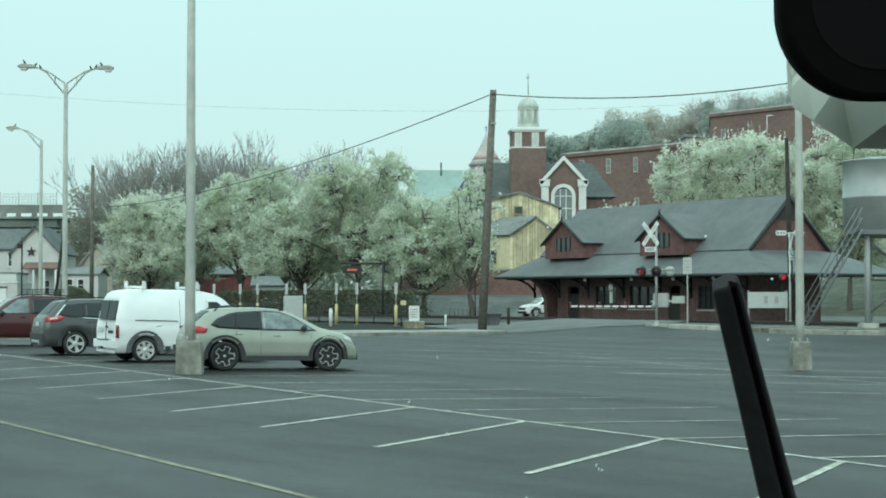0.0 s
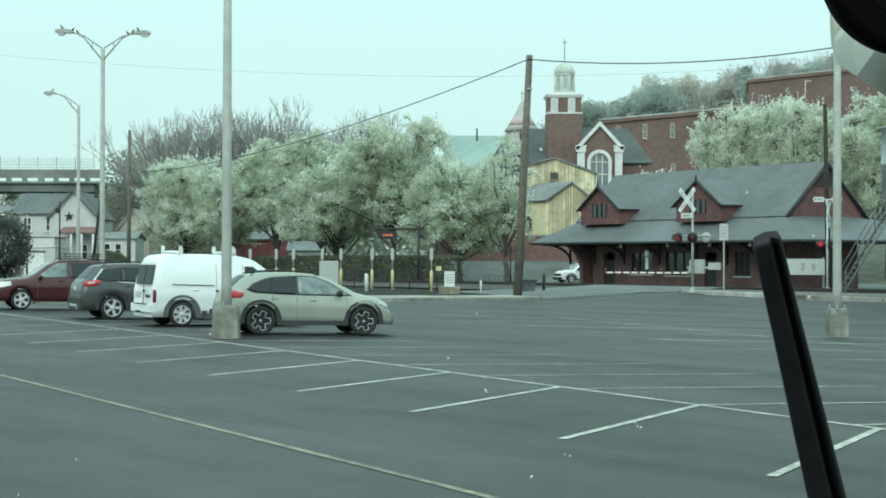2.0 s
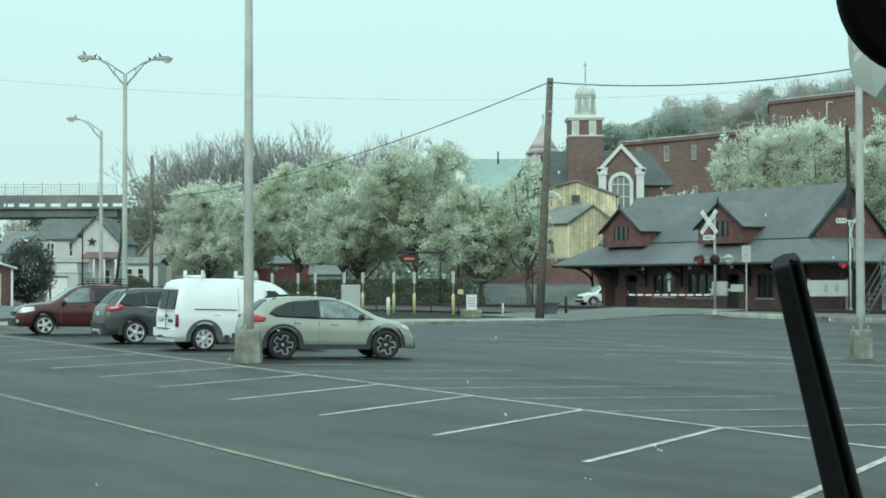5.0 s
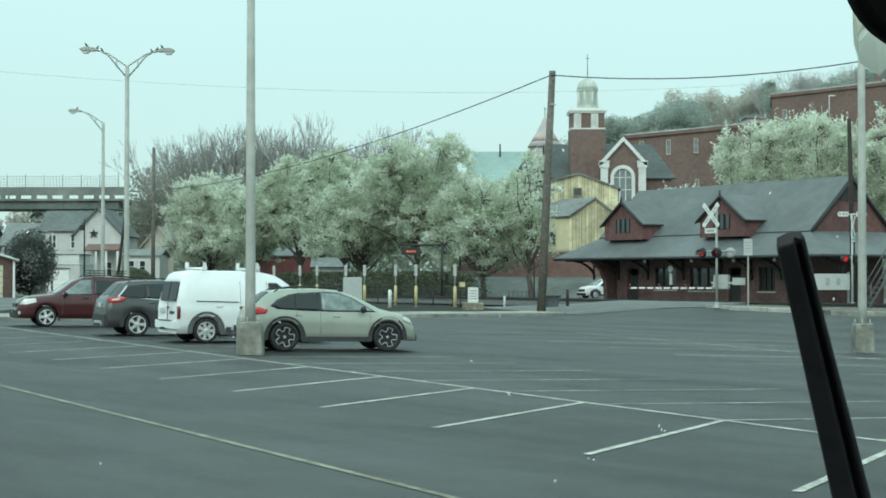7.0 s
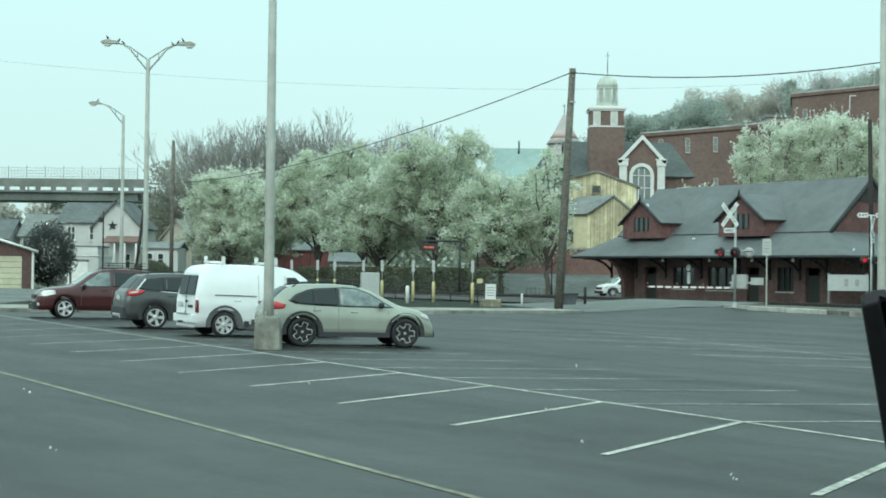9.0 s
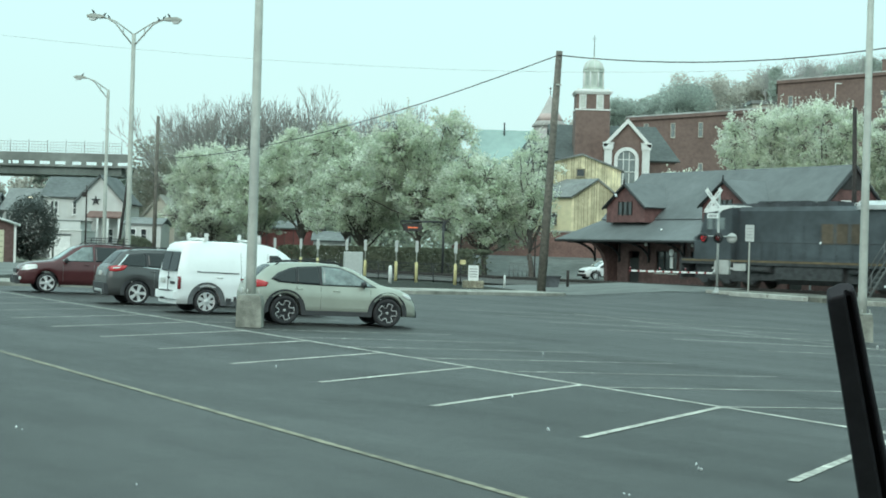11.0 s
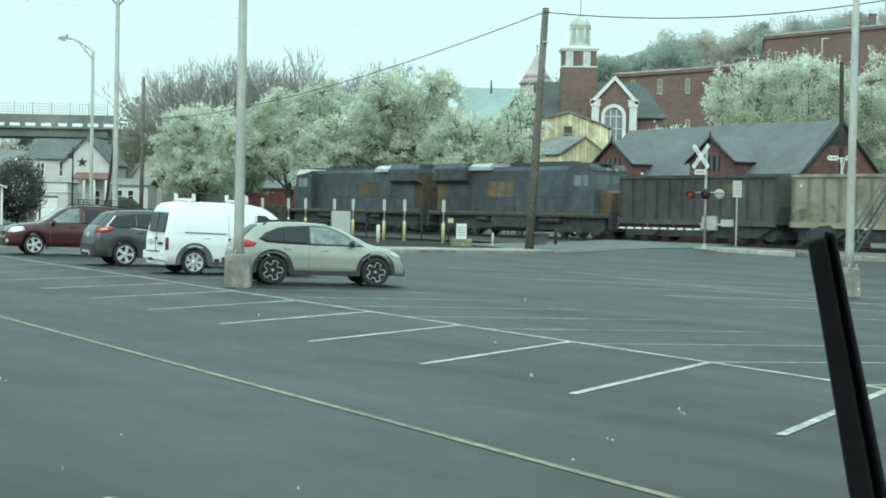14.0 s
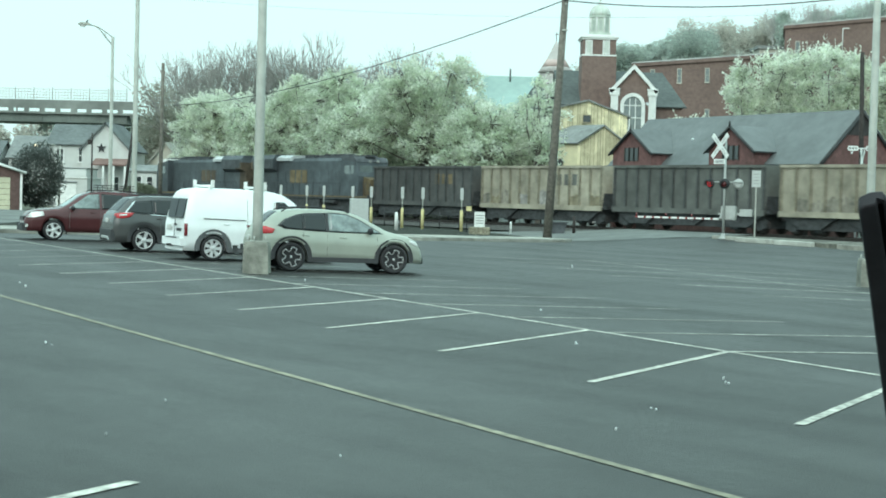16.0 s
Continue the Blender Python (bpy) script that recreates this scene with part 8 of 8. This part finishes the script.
A, A2, B, C, D = (0.1763, 0.0920, -0.800), (0.1874, 0.0974, -0.800), (0.1621, 0.0753, -0.735), (0.1594, 0.0643, -0.720), (0.1739, 0.0855, -0.755)
E, F, G, H, I = (0.1684, 0.0584, -0.720), (0.1880, 0.0788, -0.750), (0.1918, 0.0472, -0.74), (0.2215, 0.0714, -0.72), (0.2268, 0.0458, -0.74)
ring = [b.verts.new(p) for p in (A, B, C, E, G, I, H, F, D, A2)]
back = [b.verts.new(v.co + Vector((0.004, 0.012, -0.03))) for v in ring]
for f in ((0, 1, 8, 9), (1, 2, 3, 8), (3, 4, 7, 8), (4, 5, 6, 7)):
    b.faces.new([ring[i] for i in f])
for i in range(10):
    j = (i + 1) % 10
    b.faces.new((ring[i], back[i], back[j], ring[j]))
b.faces.new(back[::-1])
part("shell", b, M_tag, tg)

# whitish base paints the sky that clear drops would refract
M_drop = mat("sky_white_rain_drop", (0.55, 0.60, 0.60), 0.05, 0, 0.02, 50.0, spec=1.0)
DROPS = ((0.0141, 0.7879, 1.8579), (0.0341, 0.8042, 1.8398), (0.0796, 0.8369, 1.8034), (0.1149, 0.8220, 1.8200), (0.1482, 0.7161, 1.9376), (0.0533, 0.6998, 1.9558), (0.1874, 0.7597, 1.8892), (0.1829, 0.7335, 1.9184), (0.0275, 0.7673, 1.8808), (0.0334, 0.8037, 1.8404), (0.0756, 0.7127, 1.9415), (0.1117, 0.8194, 1.8228), (-0.2355, 0.8115, 1.8316), (-0.2419, 0.7831, 1.8633), (-0.1028, 0.7768, 1.8702), (-0.1813, 0.8391, 1.8010), (-0.2383, 0.8104, 1.8329), (0.0599, 0.8483, 1.7907), (0.1132, 0.8216, 1.8205), (-0.0892, 0.8678, 1.7691), (-0.2167, 0.8587, 1.7792), (-0.2444, 0.7814, 1.8651), (0.0768, 0.8362, 1.8042))
b = bmesh.new()
rd = random.Random(3)
for x, y, z in DROPS:
    lathe(b, [(0.0003, -0.0006), (0.0007, -0.0004), (0.0008, 0.0), (0.0006, 0.0005), (0.0002, 0.0007)], 8, Matrix.Translation((x, y, z)) @ Matrix.Rotation(rd.uniform(-0.6, 0.6), 4, "Y") @ Matrix.Diagonal((rd.uniform(0.35, 0.9), 0.6, rd.uniform(0.5, 1.5), 1)))
tagged(new("rain_drops", mesh_of("rain_drops", b, M_drop)), "scattered bright rain drops on the windscreen", "", "", "stuff")


# ---- small things near the crossing and the houses ----
def street_lamp(x, y, h, reach):
    t = thing("street_lamp", "grey street lamp with a lit lantern on a curved arm", "street lamp", pose(x, y, ground_z(x, y)))
    b = bmesh.new()
    bar(b, (0, 0, 0), (0, 0, h), 0.09, 0.06)
    part("pole", b, M_steel, t)
    b = bmesh.new()
    tube(b, [(0, 0, h - 0.3), (-0.25 * reach, 0, h + 0.05), (-0.6 * reach, 0, h + 0.12), (-reach, 0, h + 0.05)], 0.035)
    part("arm", b, M_steel, t)
    b = bmesh.new()
    lathe(b, [(0.03, 0.06), (0.12, 0.02), (0.13, -0.03), (0.02, -0.05)][::-1], 12, pose(-reach - 0.12, 0, h + 0.05) @ Matrix.Diagonal((1.8, 1, 1, 1)))
    head = part("lantern", b, M_steel, t)
    b = bmesh.new()
    lathe(b, [(0.02, -0.16), (0.12, -0.12), (0.14, -0.05)], 12, pose(-reach - 0.14, 0, h + 0.05))
    part("lit_bowl", b, M_lantern, head, "glowing warm lamp bowl")


M_lantern = glow("warm_lantern", (1.0, 0.80, 0.5), 2.2)
street_lamp(-31.0, 125.5, 5.0, 1.75)


def slim_pole(name, label, a, b_, r0, r1, material, category):
    b = bmesh.new()
    bar(b, a, b_, r0, r1, 8)
    t = thing(name, label, category)
    part("pole", b, material, t)
    return t


slim_pole("utility_pole", "thin dark leaning pole beside the houses", (-28.95, 140, ground_z(-29, 140) - 0.1), (-28.05, 140, 8.4), 0.15, 0.10, M_dark_wood, "utility pole")
up = slim_pole("utility_pole", "short dark pole with a small meter box", (-34.0, 150, ground_z(-34, 150) - 0.1), (-34.0, 150, 7.4), 0.09, 0.07, M_dark_wood, "utility pole")
b = bmesh.new()
box(b, -34.42, -34.05, 149.9, 150.1, 6.3, 6.75)
part("meter_box", b, M_dark_wood, up)
slim_pole("sign_post", "slim dark post beside the station road", (7.2, 125, 0.2), (7.2, 125, 3.5), 0.05, 0.05, M_dark_wood, "sign post")

pl = thing("planter", "dark tapered planter tub beside the railway", "planter", pose(6.3, 94, ground_z(6.3, 94)) @ Matrix.Scale(0.9, 4))
b = bmesh.new()
prism(b, [(-0.55, 0), (0.55, 0), (0.72, 0.75), (-0.72, 0.75)], -0.4, 0.4)
part("tub", b, M_loco_top, pl)
b = bmesh.new()
box(b, -0.78, 0.78, -0.46, 0.46, 0.75, 0.83)
part("rim", b, M_loco_top, pl)
slim_pole("bollard", "short dark post beside the railway", (7.4, 94, 0.0), (7.4, 94, 1.15), 0.09, 0.09, M_dark_wood, "bollard")

rl = thing("railing", "low grey metal railing beside the station road", "railing", pose(5.2, 125, ground_z(5.2, 125) + 0.08) @ Matrix.Scale(1.15, 4))
for i in range(9):
    b = bmesh.new()
    bar(b, (i * 0.3, 0, 0), (i * 0.3, 0, 1.0), 0.025, 0.025, 6)
    part("post", b, M_railing, rl)
for z in (0.5, 1.0):
    b = bmesh.new()
    bar(b, (0, 0, z), (2.4, 0, z), 0.025, 0.025, 6)
    part("rail", b, M_railing, rl)

nb = thing("notice_board", "long pale weathered board on posts beside the station", "notice board", pose(21.9, 94.6, ground_z(21.9, 94.6)) @ Matrix.Scale(1.07, 4))
b = bmesh.new()
box(b, 0, 2.25, -0.03, 0.03, 0.95, 1.85)
part("panel", b, M_sign_grey, nb)
for x in (0.05, 2.2):
    b = bmesh.new()
    box(b, x - 0.05, x + 0.05, 0.035, 0.12, -0.1, 1.95)
    part("post", b, M_railing, nb)
b = bmesh.new()
for x in (0.9, 1.5):
    b = bmesh.new()
    box(b, x, x + 0.22, -0.036, -0.03, 1.2, 1.6)
    part("faded_mark", b, M_pale_bar, nb)


# ---- motion ----
def motions():
    for car, off in TRAIN:
        walk(car, [(t, train_pose(30.0 + 15.04 * (t - 13.5), off)) for t in (0, 2, 4, 6, 8, 10, 11, 12, 13, 14, 15, 16)])


motions()
